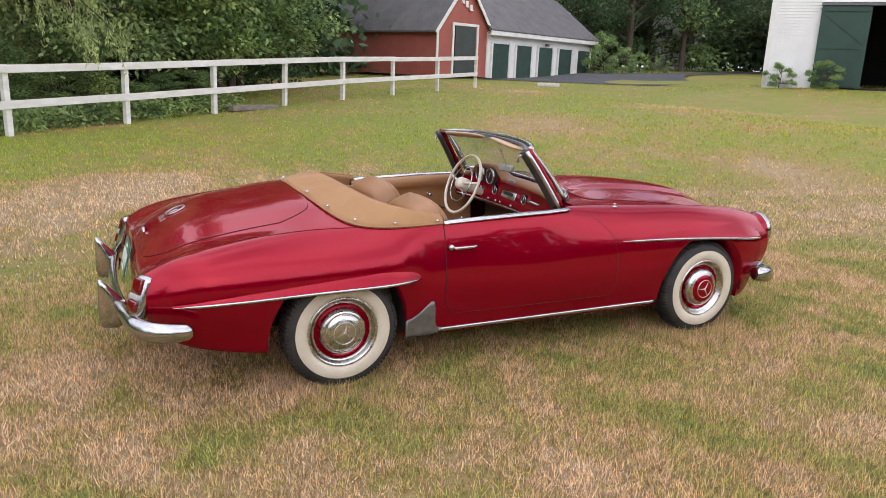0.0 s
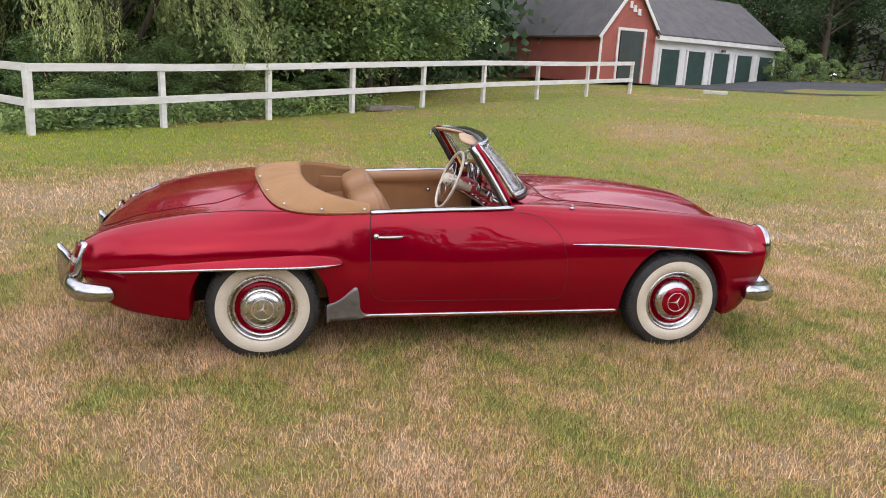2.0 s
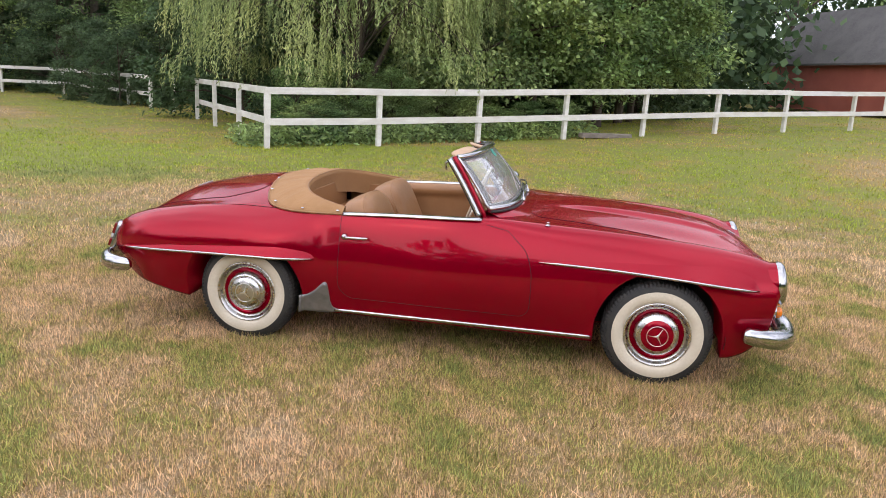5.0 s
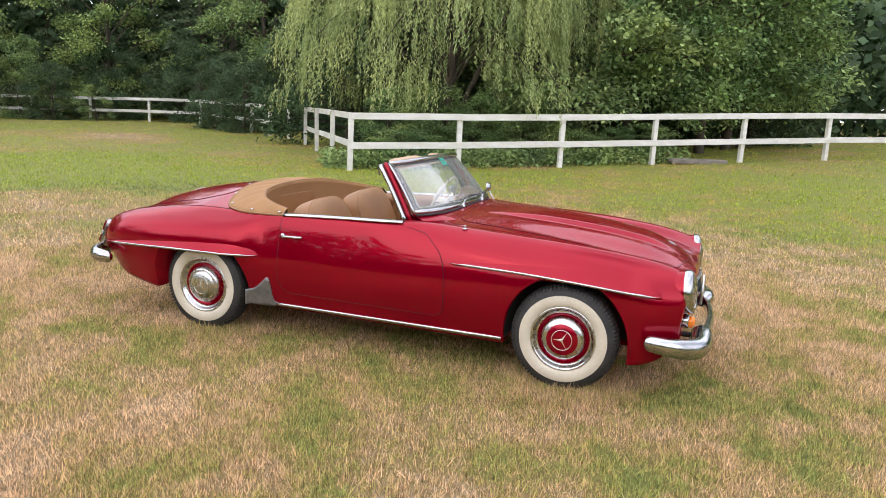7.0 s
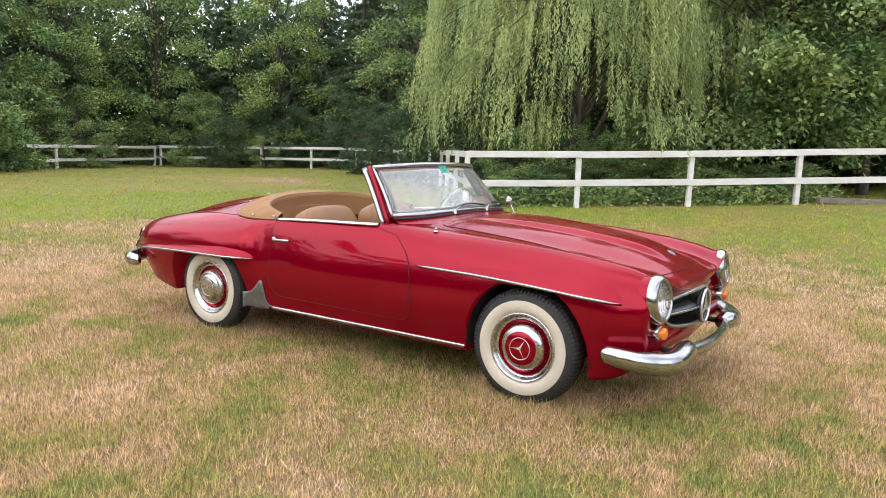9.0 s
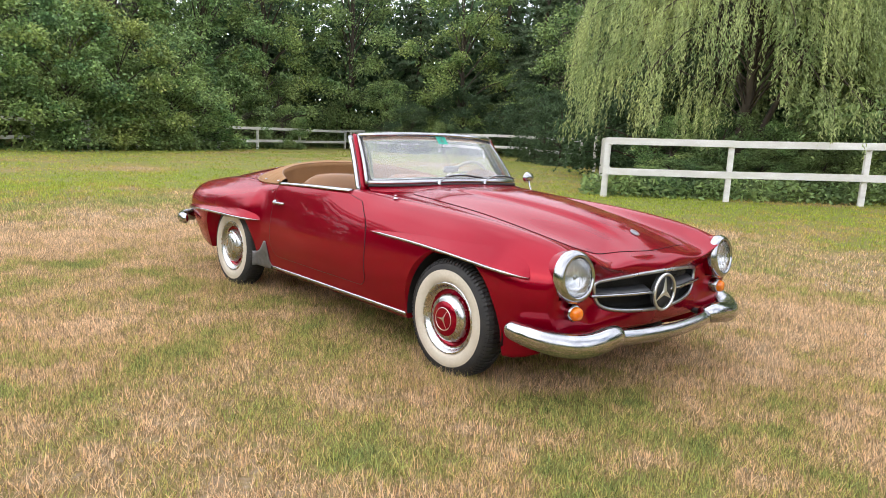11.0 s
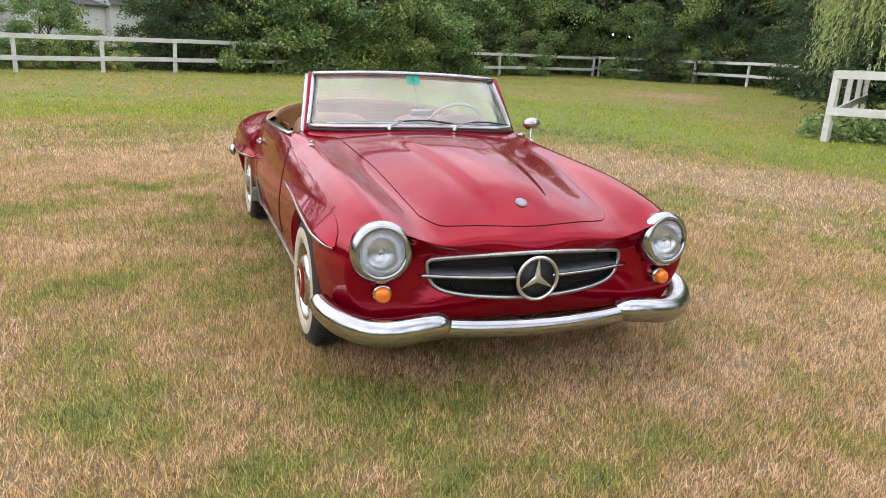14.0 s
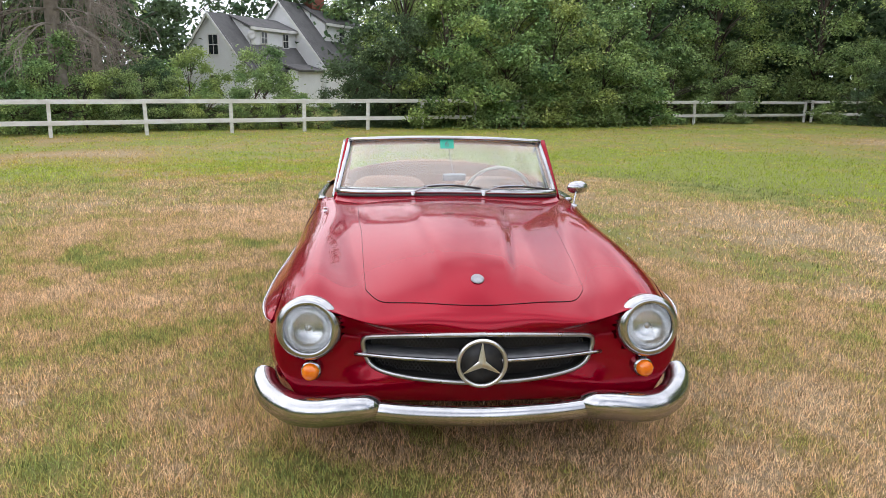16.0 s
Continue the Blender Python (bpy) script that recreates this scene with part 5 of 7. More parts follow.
def leaf_arrays(c, a, length, width, rng, flat=0.0):
    """Diamond leaves at c, pointing along a: (4n, 3) vertices and (n, 4) faces."""
    n = len(c)
    a = a / (np.linalg.norm(a, axis=1, keepdims=True) + 1e-9)
    r = rng.normal(size=(n, 3)) * (1 - 0.6 * flat) + np.array((0, 0, 1.6 * flat))
    b = np.cross(a, r)
    b /= np.linalg.norm(b, axis=1, keepdims=True) + 1e-9
    l = (length * rng.uniform(0.7, 1.3, n))[:, None] * 0.5
    w = (width * rng.uniform(0.7, 1.3, n))[:, None] * 0.5
    v = np.stack([c - a * l, c + b * w - a * l * 0.1, c + a * l, c - b * w - a * l * 0.1], 1).reshape(-1, 3)
    return v, np.arange(4 * n).reshape(n, 4)


def limb(vs, fs, path, r0, r1, k=7):
    path = np.array(path, float)
    base, n = len(vs), len(path)
    for i, p in enumerate(path):
        t = path[min(i + 1, n - 1)] - path[max(i - 1, 0)]
        t /= np.linalg.norm(t) + 1e-9
        s = np.cross(t, (0.3, 0.9, 0.2))
        s /= np.linalg.norm(s) + 1e-9
        u = np.cross(s, t)
        r = r0 + (r1 - r0) * i / (n - 1)
        for j in range(k):
            an = 2 * math.pi * j / k
            vs.append(tuple(p + r * (math.cos(an) * s + math.sin(an) * u)))
    for i in range(n - 1):
        for j in range(k):
            e = (j + 1) % k
            fs.append((base + i * k + j, base + i * k + e, base + (i + 1) * k + e, base + (i + 1) * k + j))


def broad_tree(name, label, height, radius, low, clumps, per, leaf, material, seed, trunk=0.16, category="tree", squat=1.0, tier=0.62):
    """A tree or bush: tapered trunk, limbs, and leaves in sprays round the limbs' ends."""
    rng = np.random.default_rng(seed)
    t = thing(name, label, category)
    vs, fs = [], []
    lean = rng.normal(0, 0.25, 2)
    top = height * 0.8
    limb(vs, fs, [(lean[0] * z / top, lean[1] * z / top, z) for z in np.linspace(-0.15, top, 7)], trunk, trunk * 0.25)
    nb = max(6, clumps // 7)
    h = low + (height - low) * ((np.arange(nb) + rng.uniform(0, 1, nb)) / nb) ** 1.25
    f = (h - low) / (height - low)
    prof = np.clip(np.sin(np.pi * np.clip(0.12 + 0.88 * f, 0, 1)) ** 0.6, 0.25, 1) * (1 - 0.25 * f) * squat
    an = 2.39996 * np.arange(nb) + rng.normal(0, 0.35, nb)
    rr = radius * prof * rng.uniform(0.45, 0.95, nb) ** 0.7 * (1 + 0.16 * np.sin(3 * an + seed) + 0.10 * np.sin(5 * an + h))
    boughs = np.stack([rr * np.cos(an), rr * np.sin(an), h], 1)
    # sprays over the upper, outer shell of every bough
    ib = np.arange(clumps) % nb
    dirs = rng.normal(size=(clumps, 3)) + np.stack([np.cos(an), np.sin(an), np.full(nb, 0.35)], 1)[ib] * 0.8
    dirs[:, 2] = np.abs(dirs[:, 2]) - 0.25
    dirs /= np.linalg.norm(dirs, axis=1, keepdims=True)
    cc = boughs[ib] + dirs * (0.34 * radius * rng.uniform(0.75, 1.05, clumps) * (1 - 0.35 * f[ib]))[:, None] * (1, 1, 0.75)
    cc[:, 2] = np.maximum(cc[:, 2], 0.1)
    an = np.arctan2(cc[:, 1], cc[:, 0])
    mesh("trunk", vs, fs, BARK, t, True)
    vs, fs = [], []
    for i in range(0, clumps, max(1, clumps // 26)):
        e = cc[i]
        s = np.array((lean[0] * 0.3, lean[1] * 0.3, max(0.3, e[2] * 0.62)))
        mid = (s + e) / 2 + np.array((0, 0, 0.15 * height / 8))
        limb(vs, fs, [s, mid, e * 0.96], trunk * 0.32, 0.012, 5)
    tagged(mesh("branchwork", vs, fs, BARK, t, True), kind="stuff")
    size = 0.098 * radius * rng.uniform(0.55, 1.35, clumps)
    idx = np.repeat(np.arange(clumps), per)
    g = rng.normal(size=(len(idx), 3)) * (1.08, 1.08, tier)
    off = g * size[idx][:, None]
    c = cc[idx] + off
    c[:, 2] -= 0.24 * np.hypot(off[:, 0], off[:, 1])
    c[:, 2] = np.maximum(c[:, 2], 0.04)
    out = np.stack([np.cos(an[idx]), np.sin(an[idx]), np.full(len(idx), -0.35)], 1)
    a = out * 0.6 + off / (np.linalg.norm(off, axis=1, keepdims=True) + 1e-6) * 0.5 + rng.normal(size=c.shape) * 0.55
    v, fc = leaf_arrays(c, a, leaf, leaf * 0.55, rng, 0.45)
    quads_mesh("crown", v, fc, material, t)
    return t


def pine_tree(name, label, height, radius, low, seed, whorls=22, dead=0.0):
    rng = np.random.default_rng(seed)
    t = thing(name, label, "tree")
    droop = 0.28 if dead < 0.5 else 0.44
    vs, fs = [], []
    limb(vs, fs, [(0.08 * math.sin(z), 0.06 * math.cos(z * 0.7), z) for z in np.linspace(-0.2, height, 9)], 0.24 if dead < 0.5 else 0.31, 0.04, 9)
    mesh("trunk", vs, fs, BARK if dead < 0.5 else DEADWOOD, t, True)
    vs, fs = [], []
    cs, as_ = [], []
    for h in np.linspace(low, height * 0.98, whorls):
        L = radius * (1 - 0.75 * (h - low) / (height - low)) * rng.uniform(0.8, 1.1)
        for _ in range(int(rng.integers(4, 7))):
            an = rng.uniform(0, 2 * np.pi)
            l = L * rng.uniform(0.6, 1.1)
            d = np.array((math.cos(an), math.sin(an), 0))
            path = [np.array((0, 0, h)) + d * l * u + np.array((0, 0, 0.10 * l * u - droop * l * u * u)) for u in np.linspace(0, 1, 5)]
            limb(vs, fs, path, 0.035, 0.008, 5)
            if rng.uniform() < dead:
                for u in rng.uniform(0.25, 1.0, 9):
                    q = np.array((0, 0, h)) + d * l * u + np.array((0, 0, 0.10 * l * u - droop * l * u * u))
                    a2 = an + rng.normal(0, 0.9)
                    w = np.array((math.cos(a2), math.sin(a2), 0)) * rng.uniform(0.3, 0.8)
                    limb(vs, fs, [q, q + w * 0.6 + np.array((0, 0, -0.12)), q + w + np.array((0, 0, -rng.uniform(0.4, 1.0)))], 0.014, 0.005, 4)
                    limb(vs, fs, [q + w * 0.5 + np.array((0, 0, -0.1)), q + w * 0.7 + np.array((0.1, -0.1, -rng.uniform(0.4, 0.9)))], 0.010, 0.004, 4)
                continue
            n = int(80 * l)
            u = rng.uniform(0.15, 1.0, n)
            p = np.array((0, 0, h)) + d * (l * u)[:, None]
            p[:, 2] += 0.10 * l * u - droop * l * u * u
            side = np.array((-d[1], d[0], 0))
            p += side * (rng.normal(size=n) * 0.30 * l * 0.5 * (1.2 - u))[:, None] + rng.normal(size=(n, 3)) * (0.06, 0.06, 0.07)
            cs.append(p)
            as_.append(d * 0.7 + rng.normal(size=(n, 3)) * 0.7)
    tagged(mesh("branchwork", vs, fs, BARK if dead < 0.5 else DEADWOOD, t, True), kind="stuff")
    if cs:
        v, fc = leaf_arrays(np.vstack(cs), np.vstack(as_), 0.30, 0.07, rng, 0.5)
        quads_mesh("crown", v, fc, NEEDLE, t)
    return t


def willow_tree(seed=5):
    rng = np.random.default_rng(seed)
    t = thing("willow", "weeping willow with long pale green hanging strands", "tree")
    vs, fs = [], []
    limb(vs, fs, [(0, 0, -0.2), (0.1, 0.0, 1.2), (0.25, -0.1, 2.6), (0.2, -0.1, 4.2)], 0.22, 0.09, 10)
    limb(vs, fs, [(0.1, 0.1, 0.0), (0.7, -0.3, 1.8), (1.5, -0.8, 3.6), (2.3, -1.4, 5.4)], 0.09, 0.05, 8)
    mesh("trunk", vs, fs, BARK, t, True)
    vs, fs = [], []
    cs, as_ = [], []
    for i in range(118):
        an = 2.39996 * i + rng.normal(0, 0.2)
        z = 1.9 + 6.6 * rng.uniform(0, 1) ** 0.9
        rmax = 4.5 * math.sqrt(max(0.1, 1 - ((z - 3.6) / 5.8) ** 2))
        r = rmax * (rng.uniform(0.72, 1.06) if i % 4 else rng.uniform(0.3, 0.6)) * (1 + 0.13 * math.sin(3 * an))
        d = np.array((math.cos(an), math.sin(an), 0))
        e = d * r + np.array((0, 0, z))
        root = np.array((0.2, -0.1, min(4.2, z * 0.6 + 0.6)))
        arch = (root + e) / 2 + np.array((0, 0, 0.9 + 0.12 * r))
        bough = spline([root, arch, e, e + d * 0.35 + np.array((0, 0, -0.55))], 8)
        limb(vs, fs, bough[::4], 0.026, 0.006, 5)
        side, fan = np.array((-d[1], d[0], 0)), rng.uniform(0.16, 0.42)
        drop = rng.uniform(0.9, 2.3) * (1.15 if z > 4.5 else 0.8)
        for _ in range(int(rng.integers(22, 38))):
            s = bough[int(rng.uniform(0.45, 0.999) * len(bough))] + side * rng.normal(0, fan) + rng.normal(size=3) * (0.06, 0.06, 0.10)
            L = min(s[2] - rng.uniform(1.0, 1.7), drop * rng.uniform(0.55, 1.15))
            if L < 0.3:
                continue
            n = int(L / 0.030)
            u = np.linspace(0, 1, n)
            sway = d[:2] * rng.uniform(0.05, 0.35) + rng.normal(size=2) * 0.07
            p = np.stack([s[0] + sway[0] * np.sqrt(u), s[1] + sway[1] * np.sqrt(u), s[2] - L * u ** 1.2], 1)
            cs.append(p + rng.normal(size=p.shape) * 0.028)
            as_.append(np.tile((0, 0, -1.0), (n, 1)) + d * 0.25 + rng.normal(size=(n, 3)) * 0.42)
    tagged(mesh("branchwork", vs, fs, BARK, t, True), kind="stuff")
    v, fc = leaf_arrays(np.vstack(cs), np.vstack(as_), 0.12, 0.026, rng)
    quads_mesh("crown", v, fc, WILLOWLEAF, t)
    return t


def put(t, x, y, turn=0, s=1.0, sz=None):
    return pose(x, y, gz(x, y), 0, 0, turn) @ Matrix.Diagonal((s, s, sz or s, 1))


def gz(x, y):
    return float(ground_z(x, y))


willow = willow_tree()
willow.matrix_basis = put(willow, -5.3, 14.5, 20, 0.92)

maple_a = broad_tree("tree", "broadleaf tree with dense dark green leaves to the ground", 13.0, 3.3, 0.3, 190, 130, 0.165, LEAF, 11)
maple_d = broad_tree("tree", "broadleaf tree whose crown hangs low over shaded lawn", 12.0, 3.3, 1.5, 190, 130, 0.165, LEAF, 17)
maple_b = broad_tree("tree", "broadleaf tree with dense dark green leaves to the ground", 12.0, 3.0, 0.2, 190, 124, 0.155, LEAFDARKSHADED, 12)
maple_c = broad_tree("tree", "broadleaf tree with lighter green leaves", 12.5, 3.4, 0.4, 190, 130, 0.165, LEAFLIGHT, 13)
bush_a = broad_tree("bush", "leafy green bush at the wood's edge", 3.4, 1.9, 0.05, 85, 93, 0.125, LEAF, 21, 0.06, "bush")
bush_b = broad_tree("bush", "leafy green bush at the wood's edge", 2.2, 1.5, 0.03, 70, 93, 0.109, LEAFLIGHT, 22, 0.05, "bush")
bush_c = broad_tree("bush", "tall rounded leafy shrub overhanging the fence", 5.6, 2.6, 0.05, 130, 124, 0.148, LEAFLIGHT, 23, 0.08, "bush")
bush_d = broad_tree("bush", "tall dense shrub with darker leaves by the fence", 5.0, 2.5, 0.05, 126, 124, 0.148, LEAF, 24, 0.08, "bush")
# like bush_d, but darker leaves carry the shadowed understory's shade as colour
bush_e = broad_tree("bush", "tall shrub with the wood's shade put into its leaf colour", 5.0, 2.5, 0.05, 126, 124, 0.148, LEAFDARKSHADED, 25, 0.08, "bush")
far_a = broad_tree("tree", "tall far tree with a full green crown", 14.0, 4.4, 0.4, 150, 50, 0.36, LEAF, 14)
far_b = broad_tree("tree", "tall far tree with a dark green crown", 15.0, 4.6, 0.4, 150, 50, 0.36, LEAFDARKSHADED, 15)
park = broad_tree("tree", "tall shade tree with a bare trunk below its dark crown", 15.0, 4.6, 3.4, 210, 72, 0.21, LEAFDARKSHADED, 16, 0.26)
pine_a = pine_tree("pine", "tall dark pine with layered boughs", 13, 4.2, 1.3, 31)
pine_dead = pine_tree("dead_pine", "half-dead pine with bare grey branches", 12, 3.4, 2.5, 33, 20, 0.86)

first = {}


def plant(proto, x, y, turn, s, sz=None):
    tagged(proto, group="bushes at the field's edge" if proto["category"] == "bush" else "trees round the field")
    if proto.name not in first:
        first[proto.name] = 1
        proto.matrix_basis = put(proto, x, y, turn, s, sz)
        return proto
    c = copy_thing(proto, Matrix())
    c.matrix_basis = put(c, x, y, turn, s, sz)
    return c


fd, fn = np.array((0.806, 0.591)), np.array((-0.591, 0.806))
p0 = np.array((-5.55, 9.6))
# row behind the near fence
for k, off, pr, s in ((6.2, 3.4, maple_a, 0.95), (8.6, 3.4, maple_d, 1.0), (11.4, 3.8, maple_d, 1.05), (13.4, 5.2, maple_d, 1.05), (14.4, 5.8, maple_d, 0.85), (16.2, 7.6, maple_b, 1.0), (3.2, 8.8, maple_b, 1.05), (8.0, 9.0, maple_a, 1.05), (12.0, 10.5, maple_b, 1.1), (5.0, 13.5, far_b, 1.0), (1.5, 9.9, maple_b, 0.92), (15.0, 13.5, maple_a, 1.1)):
    q = p0 + fd * k + fn * off
    plant(pr, q[0], q[1], 47 * k, s)
# undergrowth along it
rg = random.Random(8)
for k in (1.5, 2.4, 3.5, 4.6, 6.0, 7.3, 8.2):
    q = p0 + fd * k + fn * rg.uniform(1.3, 2.2)
    plant(bush_d, q[0], q[1], 77 * k, rg.uniform(0.28, 0.42), rg.uniform(0.14, 0.26))
for x, y, s in ((-5.1, 13.3, 0.42), (-3.9, 13.7, 0.36), (-6.4, 13.5, 0.40), (-2.6, 14.4, 0.42)):
    plant(bush_d, x, y, 70 * x, s, s * 0.9)
# the corner beyond the gate
for x, y, pr, s in ((-10.6, 26.5, maple_b, 1.0), (-13.6, 25.6, maple_b, 1.15), (-17.5, 26.8, maple_a, 1.0), (-16.0, 31.5, pine_a, 1.0), (-21.0, 29.6, maple_a, 1.05), (-22.0, 34.0, pine_a, 1.1), (-25.8, 30.4, pine_a, 0.95), (-29.6, 27.6, maple_c, 0.95), (-31.0, 32.5, pine_a, 1.1), (-34.6, 28.0, pine_a, 0.85), (-37.0, 24.2, maple_a, 1.1), (-8.5, 31.0, far_a, 1.0), (-4.0, 27.5, far_b, 1.0),
                    (-37.4, 18.5, maple_c, 1.0), (-36.0, 13.6, maple_a, 1.05), (-35.2, 9.0, maple_c, 1.1), (-32.6, 5.6, maple_c, 1.05), (-30.6, 3.0, maple_c, 0.92), (-30.6, 0.4, maple_a, 0.8), (-38.5, 6.0, far_b, 1.1), (-41.0, 12.0, far_a, 1.1), (-42.0, 20.0, pine_a, 1.2), (-38.6, 1.2, far_b, 1.0), (-44, -22, far_a, 1.0), (-58, -17, far_b, 1.1), (-60, -4, far_a, 1.1), (-54, -26, far_b, 1.1), (-42, -18.5, far_b, 0.8), (-47, -20.5, far_a, 1.0), (-40, -20, far_a, 0.75), (-59, -9, far_b, 1.0), (-36, -20, far_b, 0.8), (-38.5, -15.3, far_b, 0.9)):
    plant(pr, x, y, 61 * x, s)
for x, y, pr, s in ((-26.9, -0.2, bush_e, 0.9), (-26.6, 2.0, bush_c, 1.05), (-27.4, 4.6, bush_d, 1.1), (-28.0, 6.8, bush_c, 1.0), (-29.3, 9.4, bush_d, 1.05), (-26.7, 4.4, bush_a, 0.9), (-28.3, 8.2, bush_a, 1.0), (-30.0, 11.4, bush_b, 1.3), (-26.0, 2.6, bush_a, 0.75), (-27.5, 6.2, bush_b, 1.1), (-29.6, 23.6, bush_e, 0.55), (-27.6, 24.4, bush_a, 0.5), (-18.9, 23.0, bush_e, 0.62), (-16.6, 21.4, bush_e, 0.55), (-33.0, 17.2, bush_a, 0.7), (-37.4, 23.6, bush_d, 0.6), (-28.6, 0.6, bush_a, 1.1), (-33.0, 14.0, bush_a, 1.1), (-34.8, 17.5, bush_a, 1.2), (-32.0, 23.8, bush_d, 0.8), (-28.4, 26.6, bush_e, 0.75), (-20.4, 26.6, bush_e, 0.7), (-16.8, 24.6, bush_e, 0.7), (-12.6, 22.8, bush_e, 0.75), (-23.8, 27.4, bush_e, 0.8), (-26.5, -1.6, bush_e, 0.5), (-25.6, -3.9, bush_b, 0.6), (-25.0, -6.2, bush_b, 0.5), (-23.6, -8.6, bush_a, 0.55), (-22.4, -10.8, bush_b, 0.9), (-21.6, -13.4, bush_a, 0.7), (-27.5, -9.6, bush_b, 1.2), (-25.0, -13.5, bush_a, 0.9), (-24.3, -5.5, bush_b, 0.5), (-24.6, -3.0, bush_b, 0.5), (-24.0, -7.6, bush_b, 0.62)):
    plant(pr, x, y, 53 * x + 20 * y, s)
plant(pine_dead, -23.0, -11.9, 10, 1.05)
for x, y, pr, s in ((-22.6, -14.6, bush_d, 0.62), (-22.2, -12.0, bush_a, 0.95), (-22.4, -9.7, bush_d, 0.42), (-24.2, -9.4, bush_e, 0.5), (-25.4, -8.0, bush_c, 0.52), (-25.2, -5.6, bush_a, 0.62), (-26.8, -5.3, bush_d, 0.62), (-23.6, -6.9, bush_b, 0.6), (-24.6, -4.4, bush_b, 0.55), (-20.8, -12.4, bush_b, 0.8), (-19.6, -15.0, bush_a, 0.7)):
    plant(pr, x, y, 41 * x + 13 * y, s)
plant(pine_dead, -33.5, -14.5, 130, 1.0)
plant(pine_dead, -38.5, 9.0, 200, 1.1)
plant(pine_dead, -24.6, 31.6, 80, 1.0)
# beyond the drive and the barns
for x, y, pr, s in ((37, 44, park, 1.0), (43, 44.5, park, 1.05), (50, 41, park, 1.1), (53, 53, park, 1.1), (55, 46, park, 1.1), (58, 37, park, 1.15), (33, 46, park, 0.95), (36, 50, far_b, 1.3), (44, 50, far_a, 1.4), (52, 52, far_b, 1.5), (60, 46, far_a, 1.4), (30, 54, far_a, 1.4), (68, 40, far_b, 1.5), (24, 50, far_b, 1.4), (14, 48, far_a, 1.4), (6, 38, far_b, 1.3), (48, 60, pine_a, 1.3), (38, 62, pine_a, 1.3), (57, 58, pine_a, 1.4), (66, 52, pine_a, 1.4)):
    plant(pr, x, y, 31 * x, s)
for x, y, s in ((29.0, 36.6, 0.75), (31.2, 37.4, 0.5), (33.2, 38.0, 0.42), (35.6, 38.6, 0.36)):
    plant(bush_a, x, y, 90 * x, s)
# open ground behind the filming side, closed by far trees
for x, y, pr, s in ((14, -48, far_a, 1.0), (4, -52, far_b, 1.1), (-8, -50, far_a, 1.0), (-20, -46, far_b, 1.0), (26, -44, far_b, 1.1), (38, -34, far_a, 1.0), (47, -24, far_b, 1.0), (52, -10, far_a, 1.0), (54, 4, far_b, 1.0), (52, 16, far_a, 1.1), (-30, -38, far_a, 1.0), (-38, -28, far_b, 1.0), (20, -50, pine_a, 0.9), (48, -17, pine_a, 0.9), (-2, -56, pine_a, 1.0)):
    plant(pr, x, y, 23 * x + 7 * y, s)

# deep wood behind the first rows: one mass of foliage, shade put into its colour
rng = np.random.default_rng(77)
blocks = []
for (ax_, ay), (bx, by), n, hgt, dep in (((-8, 24), (9, 37), 14000, 9, 4), ((-8, 31), (-30, 39), 24000, 12, 5), ((-30, 39), (-47, 21), 24000, 12, 5), ((-47, 22), (-43, 2), 14000, 11, 4), ((14, 58), (75, 58), 26000, 17, 6), ((75, 58), (74, 22), 5000, 15, 6), ((20, 57), (82, 44), 16000, 6, 4), ((-57, 3), (-54, -34), 7000, 10, 4), ((-36, -27), (22, -32), 15000, 9, 4), ((22, -32), (46, -10), 9000, 9, 4), ((46, -10), (52, 8), 6000, 9, 4)):
    u = rng.uniform(0, 1, n)
    c = np.stack([ax_ + (bx - ax_) * u, ay + (by - ay) * u, rng.uniform(0, 1, n) ** 0.8 * hgt * (0.75 + 0.25 * np.sin(u * 23))], 1)
    c[:, :2] += rng.normal(size=(n, 2)) * dep * 0.4
    c[:, 2] += ground_z(c[:, 0], c[:, 1])
    blocks.append(c)
c = np.vstack(blocks)
v, fc = leaf_arrays(c, rng.normal(size=c.shape), 0.55, 0.38, rng)
lows = []
for (ax_, ay), (bx, by) in (((-40, -30), (24, -34)), ((24, -34), (50, -10)), ((50, -10), (56, 10))):
    n = int(260 * math.hypot(bx - ax_, by - ay))
    u = rng.uniform(0, 1, n)
    q = np.stack([ax_ + (bx - ax_) * u, ay + (by - ay) * u, rng.uniform(0, 1, n) * (4.6 + 1.2 * np.sin(u * 31) + 0.8 * np.sin(u * 67))], 1)
    q[:, :2] += rng.normal(size=(n, 2)) * 0.8
    lows.append(q)
lows = np.vstack(lows)
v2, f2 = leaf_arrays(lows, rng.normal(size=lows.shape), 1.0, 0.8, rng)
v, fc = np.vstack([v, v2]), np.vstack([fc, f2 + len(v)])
woods = quads_mesh("woods", v, fc, LEAFDARKSHADED)
tagged(woods, "deep wood behind the field, its shade put into the leaf colour", "woods", kind="stuff")
# low weeds along the fence foot
n = 7000
u = rng.uniform(-0.5, 8.6, n)
q = p0[None] + fd[None] * u[:, None] + fn[None] * np.abs(rng.normal(0.9, 0.7, n))[:, None]
c = np.stack([q[:, 0], q[:, 1], ground_z(q[:, 0], q[:, 1]) + rng.uniform(0.02, 0.5, n) ** 1.3], 1)
v, fc = leaf_arrays(c, rng.normal(size=c.shape) * (0.8, 0.8, 0.5), 0.13, 0.06, rng)
tagged(quads_mesh("weeds", v, fc, LEAF), "low weeds and saplings along the fence", "weeds", kind="stuff")


